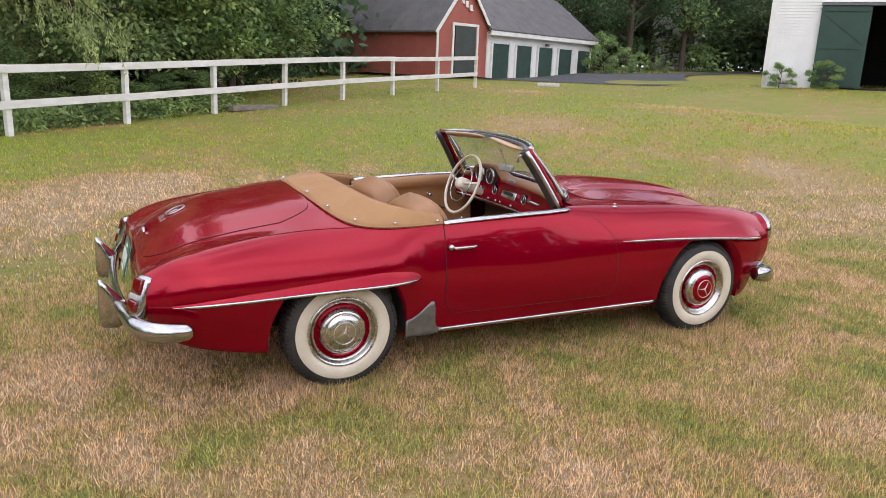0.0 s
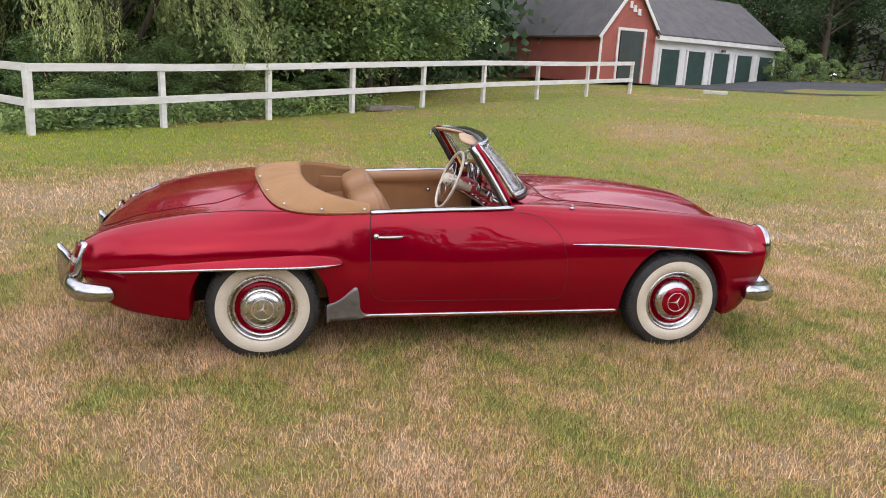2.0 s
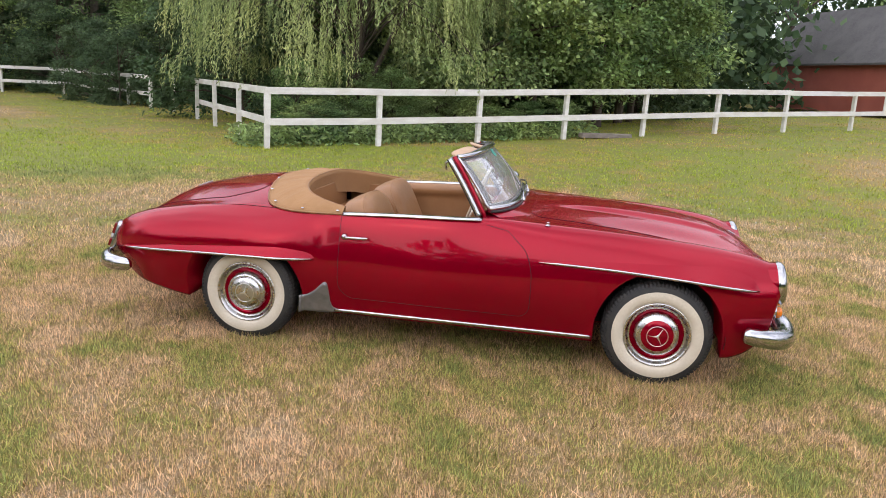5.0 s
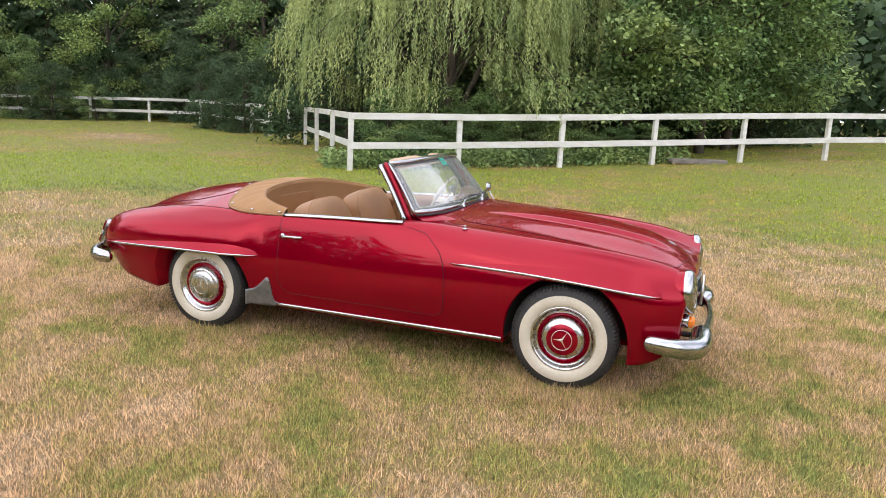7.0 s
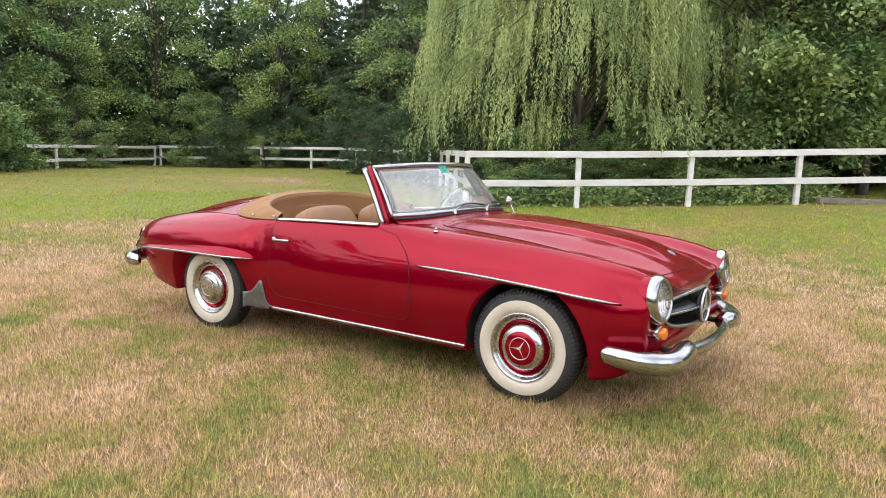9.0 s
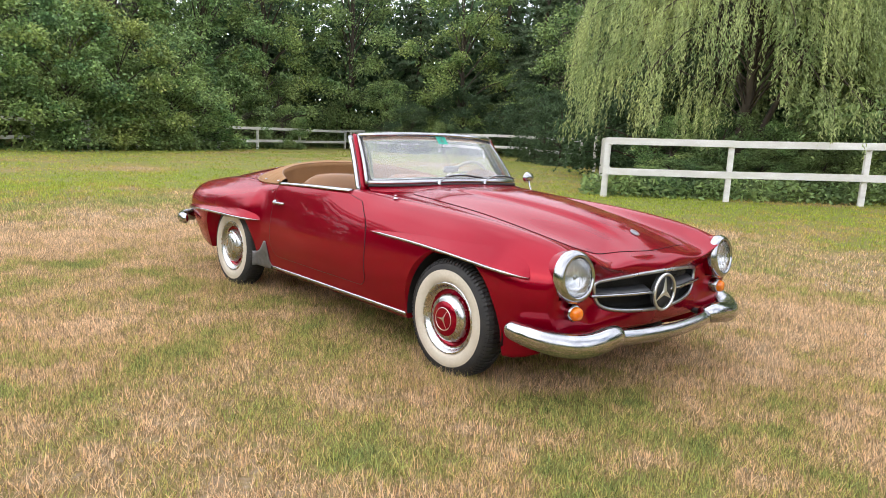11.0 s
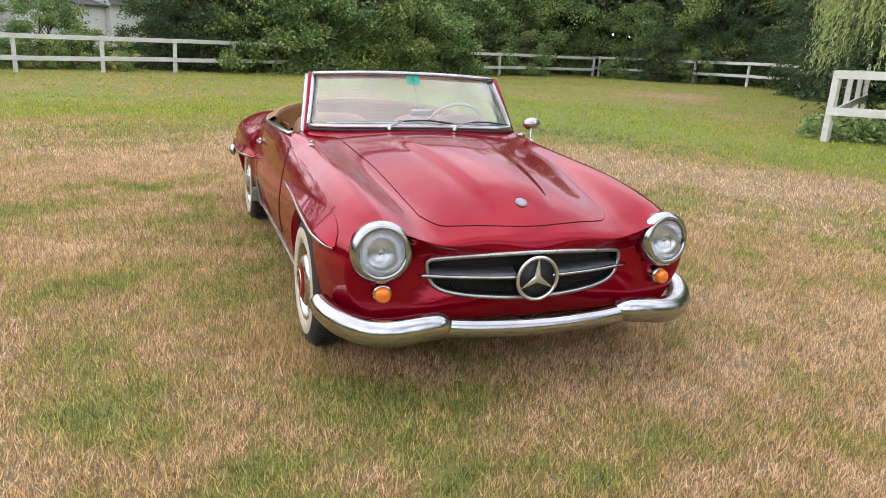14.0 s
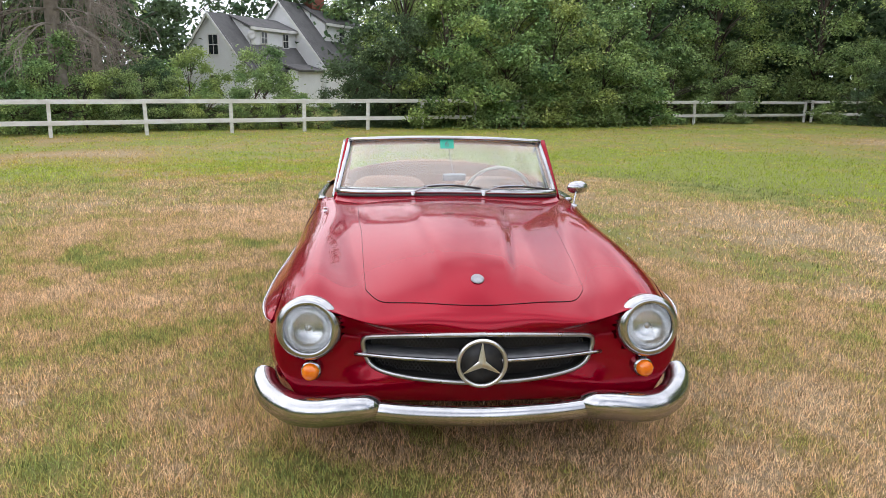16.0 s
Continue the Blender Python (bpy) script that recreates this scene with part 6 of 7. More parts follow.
# ---- buildings ----
def clad_mat(name, c1, c2, step=0.11):
    """Painted clapboard: a shallow saw-tooth relief every board, with worn paint."""
    return surf(name, c1, c2, 1.3, rough=0.7, bump=0.2, bscale=25, fine=tuple(0.8 * v for v in c1))


REDCLAP = clad_mat("red_clapboard", (0.40, 0.115, 0.085), (0.33, 0.09, 0.068))
WHITECLAP = clad_mat("white_clapboard", (0.82, 0.82, 0.82), (0.74, 0.74, 0.73))
SHINGLE = surf("grey_shingles", (0.12, 0.115, 0.115), (0.08, 0.078, 0.08), 1.5, rough=0.95, bump=0.4, bscale=14, fine=(0.15, 0.145, 0.14))
GREENDOOR = surf("dark_green_door", (0.022, 0.06, 0.045), (0.016, 0.045, 0.035), 2, rough=0.6)
TRIMWHITE = surf("white_trim", (0.76, 0.75, 0.72), (0.66, 0.65, 0.62), 3, rough=0.6)
WINDOWDARK = surf("dark_window_pane", (0.03, 0.035, 0.04), (0.02, 0.022, 0.026), 5, rough=0.08)
# near-black, so the unlit inside's shade is in the colour
INTERIORSHADE = surf("interior_shade", (0.03, 0.026, 0.024), (0.02, 0.018, 0.016), 2, rough=0.9)
BRICK = surf("chimney_brick", (0.28, 0.09, 0.06), (0.20, 0.06, 0.045), 9, rough=0.9, bump=0.4, bscale=30)
ASPHALT = surf("asphalt", (0.075, 0.075, 0.08), (0.055, 0.055, 0.06), 1.2, rough=0.9, bump=0.3, bscale=60)


def frame_at(ax_, ay, bx, by, z):
    """A frame whose x runs from a to b, y away behind it, z up."""
    a = math.atan2(by - ay, bx - ax_)
    return pose(ax_, ay, z) @ Matrix.Rotation(a, 4, "Z"), math.hypot(bx - ax_, by - ay)


def boards(name, x0, x1, z0, z1, y, material, parent, m, top=None, step=0.11, along_y=None):
    """Overlapping clapboards on a wall plane; top(x-range) may cut them to a gable."""
    vs, fs = [], []
    z = z0
    while z < z1 - 0.01:
        zt = min(z + step, z1)
        a, b = (x0, x1) if top is None else top(z)
        if b - a < 0.05:
            break
        k = len(vs)
        for px, pz, py in ((a, z, -0.018), (b, z, -0.018), (b, zt, 0.0), (a, zt, 0.0), (a, z, 0.0), (b, z, 0.0)):
            p = Vector((px, y + py, pz)) if along_y is None else Vector((along_y + (-py if along_y > 0.5 else py), px, pz))
            vs.append(m @ p)
        fs += [(k, k + 1, k + 2, k + 3), (k + 4, k + 5, k + 1, k)]
        z = zt
    return tagged(mesh(name, vs, fs, material, parent, False), kind="stuff")


def window(parent, m, x, z, w, h, y=-0.03):
    wd = new("window")
    wd.parent = parent
    part("pane", bm_box(w, 0.02, h, m @ Matrix.Translation((x, y - 0.005, z))), WINDOWDARK, wd, smooth=False)
    part("window_frame", bm_box(w + 0.16, 0.03, 0.08, m @ Matrix.Translation((x, y - 0.01, z + h / 2 + 0.04))), TRIMWHITE, wd, smooth=False)
    part("window_sill", bm_box(w + 0.2, 0.07, 0.06, m @ Matrix.Translation((x, y - 0.02, z - h / 2 - 0.03))), TRIMWHITE, wd, smooth=False)
    for s in (-1, 1):
        part("window_frame", bm_box(0.08, 0.03, h, m @ Matrix.Translation((x + s * (w / 2 + 0.04), y - 0.01, z))), TRIMWHITE, wd, smooth=False)
    part("glazing_bar", bm_box(w, 0.012, 0.035, m @ Matrix.Translation((x, y - 0.02, z))), TRIMWHITE, wd, smooth=False)
    part("glazing_bar", bm_box(0.03, 0.012, h, m @ Matrix.Translation((x, y - 0.02, z))), TRIMWHITE, wd, smooth=False)
    return wd


def roof_slab(parent, m, pts, thick, material, name="roof"):
    vs = [m @ Vector(p) for p in pts] + [m @ (Vector(p) + Vector((0, 0, thick))) for p in pts]
    return mesh(name, vs, [(3, 2, 1, 0), (4, 5, 6, 7), (0, 1, 5, 4), (1, 2, 6, 5), (2, 3, 7, 6), (3, 0, 4, 7)], material, parent, False)


# red barn: gable to the drive
zb = 1.12
M, W = frame_at(14.3, 31.6, 18.2, 33.1, zb)
H, R, D = 2.50, 5.05, 9.0
barn = thing("barn", "red clapboard barn with white trim and a grey roof", "barn")
part("wall_core", bm_box(W - 0.04, D - 0.06, H, M @ Matrix.Translation((W / 2, D / 2, H / 2))), REDCLAP, barn, smooth=False)
boards("front_wall", 0, W, 0, R, 0.0, REDCLAP, barn, M, lambda z: (0, W) if z < H else ((z - H) / (R - H) * W / 2, W - (z - H) / (R - H) * W / 2))
mesh("gable_back", [M @ Vector(p) for p in ((0, 0.02, H), (W, 0.02, H), (W / 2, 0.02, R))], [(0, 1, 2)], REDCLAP, barn, False)
boards("side_wall", 0, D, 0, H, 0.0, REDCLAP, barn, M, None, 0.11, 0.0)
for s, e in ((0, W), (W, 0)):
    sx = -0.25 if s == 0 else W + 0.25
    zo = H - 0.25 * (R - H) / (W / 2)
    roof_slab(barn, M, ((sx, -0.2, zo), (W / 2, -0.2, R), (W / 2, D + 0.2, R), (sx, D + 0.2, zo)), 0.10, SHINGLE)
    L = math.hypot(W / 2 + 0.25, R - zo)
    ang = math.degrees(math.atan2(R - zo, W / 2 + 0.25)) * (-1 if s == 0 else 1)
    part("rake_board", bm_box(L, 0.05, 0.17, M @ Matrix.Translation(((sx + W / 2) / 2, -0.22, (zo + R) / 2 - 0.02)) @ Matrix.Rotation(radians(ang), 4, "Y")), TRIMWHITE, barn, smooth=False)
    part("corner_board", bm_box(0.14, 0.05, H, M @ Matrix.Translation((0.05 if s == 0 else W - 0.05, -0.03, H / 2))), TRIMWHITE, barn, smooth=False)
part("eave_board", bm_box(0.05, D, 0.14, M @ Matrix.Translation((-0.06, D / 2, H - 0.12))), TRIMWHITE, barn, smooth=False)
part("barn_door", bm_box(1.62, 0.05, 2.6, M @ Matrix.Translation((W / 2 + 0.1, -0.04, 1.3))), surf("grey_green_door", (0.045, 0.06, 0.055), (0.035, 0.045, 0.042), 2, rough=0.6), barn, "dark grey-green barn door", smooth=False)
for dx, w, z, h in ((-0.88, 0.13, 1.35, 2.7), (1.08, 0.13, 1.35, 2.7), (0.1, 2.1, 2.70, 0.14)):
    part("door_trim", bm_box(w, 0.07, h, M @ Matrix.Translation((W / 2 + dx, -0.05, z))), TRIMWHITE, barn, smooth=False)
for dx, z in ((-0.28, 3.95), (0.02, 3.78), (0.36, 3.62)):
    part("pigeon_hole", bm_box(0.2, 0.05, 0.28, M @ Matrix.Translation((W / 2 + dx + 0.1, -0.04, z)), 0.01), TRIMWHITE, barn, smooth=False)
    part("pigeon_ledge", bm_box(0.26, 0.10, 0.04, M @ Matrix.Translation((W / 2 + dx + 0.1, -0.06, z - 0.16))), TRIMWHITE, barn, smooth=False)

# five-bay garage
G, GW = frame_at(18.1, 32.9, 28.96, 38.0, 1.08)
GH, GD, GR = 2.50, 6.5, 5.2
garage = thing("garage", "long white five-bay garage with dark green doors", "garage")
part("wall", bm_box(GW, GD, GH - 0.02, G @ Matrix.Translation((GW / 2, GD / 2 + 0.06, GH / 2))), WHITECLAP, garage, smooth=False)
bay = GW / 5
for i in range(5):
    x = bay * (i + 0.5)
    d = part("garage_door", bm_box(1.62, 0.06, 1.9, G @ Matrix.Translation((x, 0.02, 0.95))), GREENDOOR, garage, "dark green garage door", smooth=False)
    for kz in range(1, 4):
        part("door_rail", bm_box(1.56, 0.02, 0.03, G @ Matrix.Translation((x, -0.015, 0.475 * kz))), GREENDOOR, d, smooth=False)
    for s in (-1, 1):
        part("door_trim", bm_box(0.12, 0.12, 1.96, G @ Matrix.Translation((x + s * 0.86, 0.0, 0.98))), TRIMWHITE, garage, smooth=False)
part("fascia", bm_box(GW + 0.4, 0.06, 0.24, G @ Matrix.Translation((GW / 2, -0.30, GH - 0.05))), TRIMWHITE, garage, smooth=False)
part("soffit", bm_box(GW + 0.3, 0.36, 0.04, G @ Matrix.Translation((GW / 2, -0.12, GH - 0.14))), TRIMWHITE, garage, smooth=False)
roof_slab(garage, G, ((-0.2, -0.34, GH + 0.06), (GW + 0.25, -0.34, GH + 0.06), (GW + 0.25, GD / 2, GR), (-0.2, GD / 2, GR)), 0.08, SHINGLE)
roof_slab(garage, G, ((-0.2, GD + 0.3, GH), (GW + 0.25, GD + 0.3, GH), (GW + 0.25, GD / 2, GR), (-0.2, GD / 2, GR)), 0.08, SHINGLE)
mesh("gable", [G @ Vector(p) for p in ((GW, 0.02, GH - 0.02), (GW, GD, GH - 0.02), (GW, GD / 2, GR))], [(0, 1, 2)], WHITECLAP, garage, False)
lamp = part("wall_lamp", bm_box(0.28, 0.16, 0.14, G @ Matrix.Translation((bay * 2.5, -0.12, 2.05)), 0.03), DARKMETAL, garage, "dark wall lamp")
# weathered drive
dv = []
for u in np.linspace(-1.5, 44, 70):
    run = float(sstep(8, 17, u))
    edge_a, edge_b = 0.3 + 2.2 * run, 0.3 + (8.2 - 3.6 * run) * float(sstep(-2.5, 5, u)) + 0.25 * math.sin(u * 0.9)
    for w in np.linspace(0, 1, 14):
        ww = edge_a + (edge_b - edge_a) * w
        p = G @ Vector((u, -ww, 0))
        dv.append((p.x, p.y, gz(p.x, p.y) + 0.035))
df = [(i * 14 + j, i * 14 + j + 1, (i + 1) * 14 + j + 1, (i + 1) * 14 + j) for i in range(69) for j in range(13)]
tagged(mesh("road", dv, df, ASPHALT, None, True), "grey asphalt drive before the garage", "drive", kind="structure")
slab = part("stone_slab", bm_box(1.05, 0.55, 0.20, pose(17.84, 26.24, gz(17.84, 26.24) + 0.05, 0, 0, -35), 0.04), surf("pale_stone", (0.60, 0.58, 0.54), (0.48, 0.46, 0.42), 6, rough=0.9, bump=0.3), None)
tagged(slab, "pale stone slab in the grass", "stone")

# white barn with a green sliding door
B, BW = frame_at(21.85, 17.2, 28.05, 9.3, 1.40)
wb = thing("white_barn", "white clapboard barn with a dark green sliding door", "barn")
boards("front_wall", 0, 1.75, -0.3, 6.9, 0, WHITECLAP, wb, B)
boards("upper_wall", 1.75, BW, 3.12, 6.9, 0, WHITECLAP, wb, B)
part("corner_board", bm_box(0.16, 0.08, 6.4, B @ Matrix.Translation((0.06, -0.03, 3.2))), TRIMWHITE, wb, smooth=False)
part("side_wall", bm_box(0.12, 9, 6.4, B @ Matrix.Translation((0.10, 4.6, 3.2))), WHITECLAP, wb, smooth=False)
# inner faces take the barn's indoor shade as their colour
part("back_wall", bm_box(BW, 0.12, 6.4, B @ Matrix.Translation((BW / 2, 9.1, 3.2))), INTERIORSHADE, wb, smooth=False)
part("ceiling", bm_box(BW, 9, 0.12, B @ Matrix.Translation((BW / 2, 4.6, 6.4))), INTERIORSHADE, wb, smooth=False)
part("barn_floor", bm_box(BW, 9, 0.1, B @ Matrix.Translation((BW / 2, 4.6, -0.02))), INTERIORSHADE, wb, smooth=False)
part("end_wall", bm_box(0.12, 9, 6.4, B @ Matrix.Translation((BW, 4.6, 3.2))), INTERIORSHADE, wb, smooth=False)
dr = part("sliding_door", bm_box(1.66, 0.08, 2.95, B @ Matrix.Translation((2.56, -0.12, 1.50))), GREENDOOR, wb, "dark green sliding barn door", smooth=False)
for z in (0.15, 1.5, 2.85):
    part("door_rail", bm_box(1.6, 0.03, 0.14, B @ Matrix.Translation((2.56, -0.17, z))), GREENDOOR, dr, smooth=False)
for s in (-1, 1):
    part("door_brace", bm_box(2.0, 0.025, 0.10, B @ Matrix.Translation((2.56, -0.17, 1.5 + s * 0.68)) @ Matrix.Rotation(radians(38 * s), 4, "Y")), GREENDOOR, dr, smooth=False)
part("door_track", bm_box(5.4, 0.1, 0.1, B @ Matrix.Translation((4.4, -0.16, 3.04))), DARKMETAL, wb, smooth=False)
part("bench", bm_box(1.0, 0.4, 0.06, B @ Matrix.Translation((5.6, 1.2, 0.45))), surf("raw_wood", (0.34, 0.22, 0.12), (0.28, 0.18, 0.10), 5, rough=0.8), wb, smooth=False)
for dx, s in ((0.65, 0.36), (2.2, 0.42)):
    p = B @ Vector((dx, -0.55, 0))
    plant(bush_b, p.x, p.y, 40 * dx, s, s * 1.1)

# white house behind the paddock
house = thing("house", "white clapboard house with grey roofs behind trees", "house")


def gable_block(parent, m, w, d, wall, rise, dy=0.0, dx=0.0):
    """A block with its ridge along y and gable facing the field."""
    mm = m @ Matrix.Translation((dx, dy, 0))
    part("wall_core", bm_box(w - 0.05, d - 0.05, wall, mm @ Matrix.Translation((w / 2, d / 2 + 0.03, wall / 2))), WHITECLAP, parent, smooth=False)
    boards("wall", 0, w, 0, wall + rise, 0, WHITECLAP, parent, mm, lambda z: (0, w) if z < wall else ((z - wall) / rise * w / 2, w - (z - wall) / rise * w / 2), 0.13)
    mesh("gable_back", [mm @ Vector(p) for p in ((0, 0.03, wall), (w, 0.03, wall), (w / 2, 0.03, wall + rise))], [(0, 1, 2)], WHITECLAP, parent, False)
    for sx in (-0.2, w + 0.2):
        zo = wall - 0.2 * rise / (w / 2)
        roof_slab(parent, mm, ((sx, -0.2, zo), (w / 2, -0.2, wall + rise), (w / 2, d + 0.2, wall + rise), (sx, d + 0.2, zo)), 0.1, SHINGLE)
        L = math.hypot(w / 2 + 0.2, wall + rise - zo)
        ang = math.degrees(math.atan2(wall + rise - zo, w / 2 + 0.2)) * (-1 if sx < 0 else 1)
        part("rake_board", bm_box(L, 0.05, 0.16, mm @ Matrix.Translation(((sx + w / 2) / 2, -0.22, (zo + wall + rise) / 2 - 0.02)) @ Matrix.Rotation(radians(ang), 4, "Y")), TRIMWHITE, parent, smooth=False)
    return mm


def shed_dormer(parent, m, ridge, front, y0, y1, low, top, peak, panes):
    """A dormer whose own roof falls from the ridge to its front; its windows look out sideways."""
    prof = ((front, low), (front, top), (ridge, peak - 0.06), (ridge, low))
    vs = [m @ Vector((x, y, z)) for y in (y0, y1) for x, z in prof]
    mesh("dormer", vs, [(3, 2, 1, 0), (4, 5, 6, 7), (0, 1, 5, 4), (1, 2, 6, 5), (2, 3, 7, 6), (3, 0, 4, 7)], WHITECLAP, parent, False)
    roof_slab(parent, m, ((ridge, y0 - 0.15, peak), (front + 0.2, y0 - 0.15, top + 0.02), (front + 0.2, y1 + 0.1, top + 0.02), (ridge, y1 + 0.1, peak)), 0.1, SHINGLE, "dormer_roof")
    part("dormer_fascia", bm_box(0.06, y1 - y0 + 0.3, 0.2, m @ Matrix.Translation((front + 0.22, (y0 + y1) / 2, top - 0.02))), TRIMWHITE, parent, smooth=False)
    fm = m @ Matrix.Translation((front, 0, 0)) @ Matrix.Rotation(radians(90), 4, "Z")
    boards("dormer_boards", y0, y1, low + 0.1, top, 0, WHITECLAP, parent, fm, None, 0.13)
    for y, z, w, h in panes:
        window(parent, fm, y, z, w, h)


# two ranges in line, gables to the field, each with a long dormer
K = pose(-48.29, -14.70, -0.35) @ Matrix.Rotation(radians(61.3), 4, "Z")
gable_block(house, K, 6.0, 7.6, 2.6, 3.5)
for z in (1.5, 4.1):
    window(house, K, 3.3, z, 0.75, 1.25)
shed_dormer(house, K, 3.0, 4.7, 2.0, 7.5, 3.6, 5.3, 6.1, ((3.5, 4.72, 0.6, 0.75), (5.95, 4.62, 0.6, 0.95)))
part("porch_roof", bm_box(1.5, 4.0, 0.14, K @ Matrix.Translation((6.5, 6.0, 2.75)) @ Matrix.Rotation(radians(16), 4, "Y")), SHINGLE, house, smooth=False)
part("porch_wall", bm_box(1.2, 3.6, 2.6, K @ Matrix.Translation((6.4, 6.0, 1.3))), WHITECLAP, house, smooth=False)
K2 = pose(-54.99, -11.83, -0.35) @ Matrix.Rotation(radians(61.3), 4, "Z")
gable_block(house, K2, 8.0, 8.0, 2.9, 4.68)
shed_dormer(house, K2, 4.0, 6.4, 2.4, 7.8, 3.9, 6.1, 7.58, ((4.7, 5.3, 0.75, 1.0), (6.4, 5.3, 0.75, 1.0)))
window(house, K2, 6.6, 1.6, 0.8, 1.3)
part("chimney", bm_box(0.9, 1.7, 1.6, K2 @ Matrix.Translation((4.3, 4.0, 8.1)), 0.02), BRICK, house, "red brick chimney", smooth=False)
dish = lathe("satellite_dish", [(0.0, 0.0), (0.15, 0.02), (0.30, 0.08), (0.31, 0.09), (0.15, 0.035), (0.0, 0.012)], TRIMWHITE, house, 24, K @ Matrix.Translation((4.95, 1.9, 4.8)) @ Matrix.Rotation(radians(205), 4, "Z"), "pale round satellite dish")
part("dish_mast", bm_box(0.05, 0.05, 0.7, K @ Matrix.Translation((4.8, 1.95, 4.35))), STEEL, house, smooth=False)

# another house glimpsed past the drive
far_house = thing("house", "white house glimpsed between far trees", "house")
F = pose(44.8, 50.8, 1.9) @ Matrix.Rotation(radians(-40), 4, "Z")
gable_block(far_house, F, 5.0, 7.0, 4.4, 2.4)
for x in (1.5, 3.5):
    window(far_house, F, x, 3.2, 0.8, 1.2)


# ---- ground sheet ----
GRASSY = surf("turf", (0.30, 0.20, 0.085), (0.13, 0.15, 0.04), 0.6, rough=0.95, bump=0.5, bscale=45, fine=(0.22, 0.16, 0.07))
axis = np.concatenate([-np.geomspace(900, 14, 26), np.linspace(-13, 13, 40), np.geomspace(14, 900, 26)])
gx, gy = np.meshgrid(axis, axis, indexing="ij")
gv = np.stack([gx, gy, ground_z(gx, gy)], -1).reshape(-1, 3)
na = len(axis)
gi = (np.arange(na - 1)[:, None] * na + np.arange(na - 1)[None, :]).ravel()
ground = quads_mesh("ground", gv, np.stack([gi, gi + na, gi + na + 1, gi + 1], 1), GRASSY, smooth=True)
tagged(ground, "mown field of straw-dry grass with green patches", "grass field", kind="structure")


# ---- rail fences ----
def fence(name, label, pts, rails=(0.54, 1.16), post_h=1.22, size=0.105):
    f = thing(name, label, "fence", group="paddock fences")
    rng = random.Random(len(pts) * 7 + int(abs(pts[0][0])))
    for i, (x, y) in enumerate(pts):
        z = gz(x, y)
        a = math.atan2(pts[min(i + 1, len(pts) - 1)][1] - pts[max(i - 1, 0)][1], pts[min(i + 1, len(pts) - 1)][0] - pts[max(i - 1, 0)][0])
        h = post_h + rng.uniform(-0.02, 0.02)
        part("post", bm_box(size, size, h + 0.2, pose(x, y, z + h / 2 - 0.1, rng.uniform(-1.2, 1.2), rng.uniform(-1.2, 1.2), math.degrees(a)), 0.006), WHITEPAINT, f, smooth=False)
    for i in range(len(pts) - 1):
        (x0, y0), (x1, y1) = pts[i], pts[i + 1]
        L, a = math.hypot(x1 - x0, y1 - y0), math.atan2(y1 - y0, x1 - x0)
        for r in rails:
            za, zb = gz(x0, y0) + r, gz(x1, y1) + r
            sl = math.atan2(zb - za, L)
            m = pose((x0 + x1) / 2, (y0 + y1) / 2, (za + zb) / 2) @ Matrix.Rotation(a, 4, "Z") @ Matrix.Rotation(-sl, 4, "Y") @ Matrix.Translation((0, -size / 2 - 0.018, rng.uniform(-0.01, 0.01)))
            part("rail", bm_box(L + 0.005, 0.036, 0.14, m, 0.004), WHITEPAINT, f, smooth=False)
    return f


def spots(p, q, shares):
    return [(p[0] + (q[0] - p[0]) * u, p[1] + (q[1] - p[1]) * u) for u in shares]


fence("fence", "white two-rail paddock fence with peeling paint", spots((-5.47, 9.48), (11.94, 22.64), (0, 0.112, 0.227, 0.34, 0.457, 0.578, 0.707, 0.85, 1)))
fence("fence", "white two-rail fence running back from the corner", spots((-5.54, 9.62), (-10.76, 16.47), (0, 0.31, 0.665, 1)))
fence("fence", "white far paddock fence half hidden by branches", [(-38.85, 24.4), (-34.9, 23.0), (-31.43, 23.96), (-28.4, 24.8), (-25.35, 25.62), (-22.72, 26.3), (-19.6, 24.0), (-16.4, 21.62), (-14.68, 20.35)], (0.52, 1.13), 1.2)
fence("fence", "white paddock fence running into the bushes", spots((-16.3, -15.7), (-25.4, 1.05), (0, 0.151, 0.302, 0.448, 0.595, 0.736, 0.872, 1)) + [(-26.3, 3.3), (-27.3, 5.5), (-28.25, 7.7), (-29.25, 9.9), (-30.2, 12.2), (-31.4, 14.85), (-32.9, 18.2), (-34.75, 22.5)], (0.44, 1.09), 1.16)
gate_post = part("gate_post", bm_box(0.11, 0.11, 1.6, pose(-13.1, 19.18, gz(-13.1, 19.18) + 0.62, 1.5, -1, 40), 0.008), WHITEPAINT, None)
tagged(gate_post, "lone white wooden gate post with peeling paint", "post")
beam = part("timber", bm_box(1.5, 0.2, 0.12, pose(1.5, 14.6, gz(1.5, 14.6) + 0.06, 0, 0, 32), 0.01), surf("grey_timber", (0.25, 0.22, 0.19), (0.16, 0.14, 0.12), 6, rough=0.9, bump=0.4, bscale=50, stretch=(1, 1, 4)), None)
tagged(beam, "weathered grey timber lying in the grass", "timber")


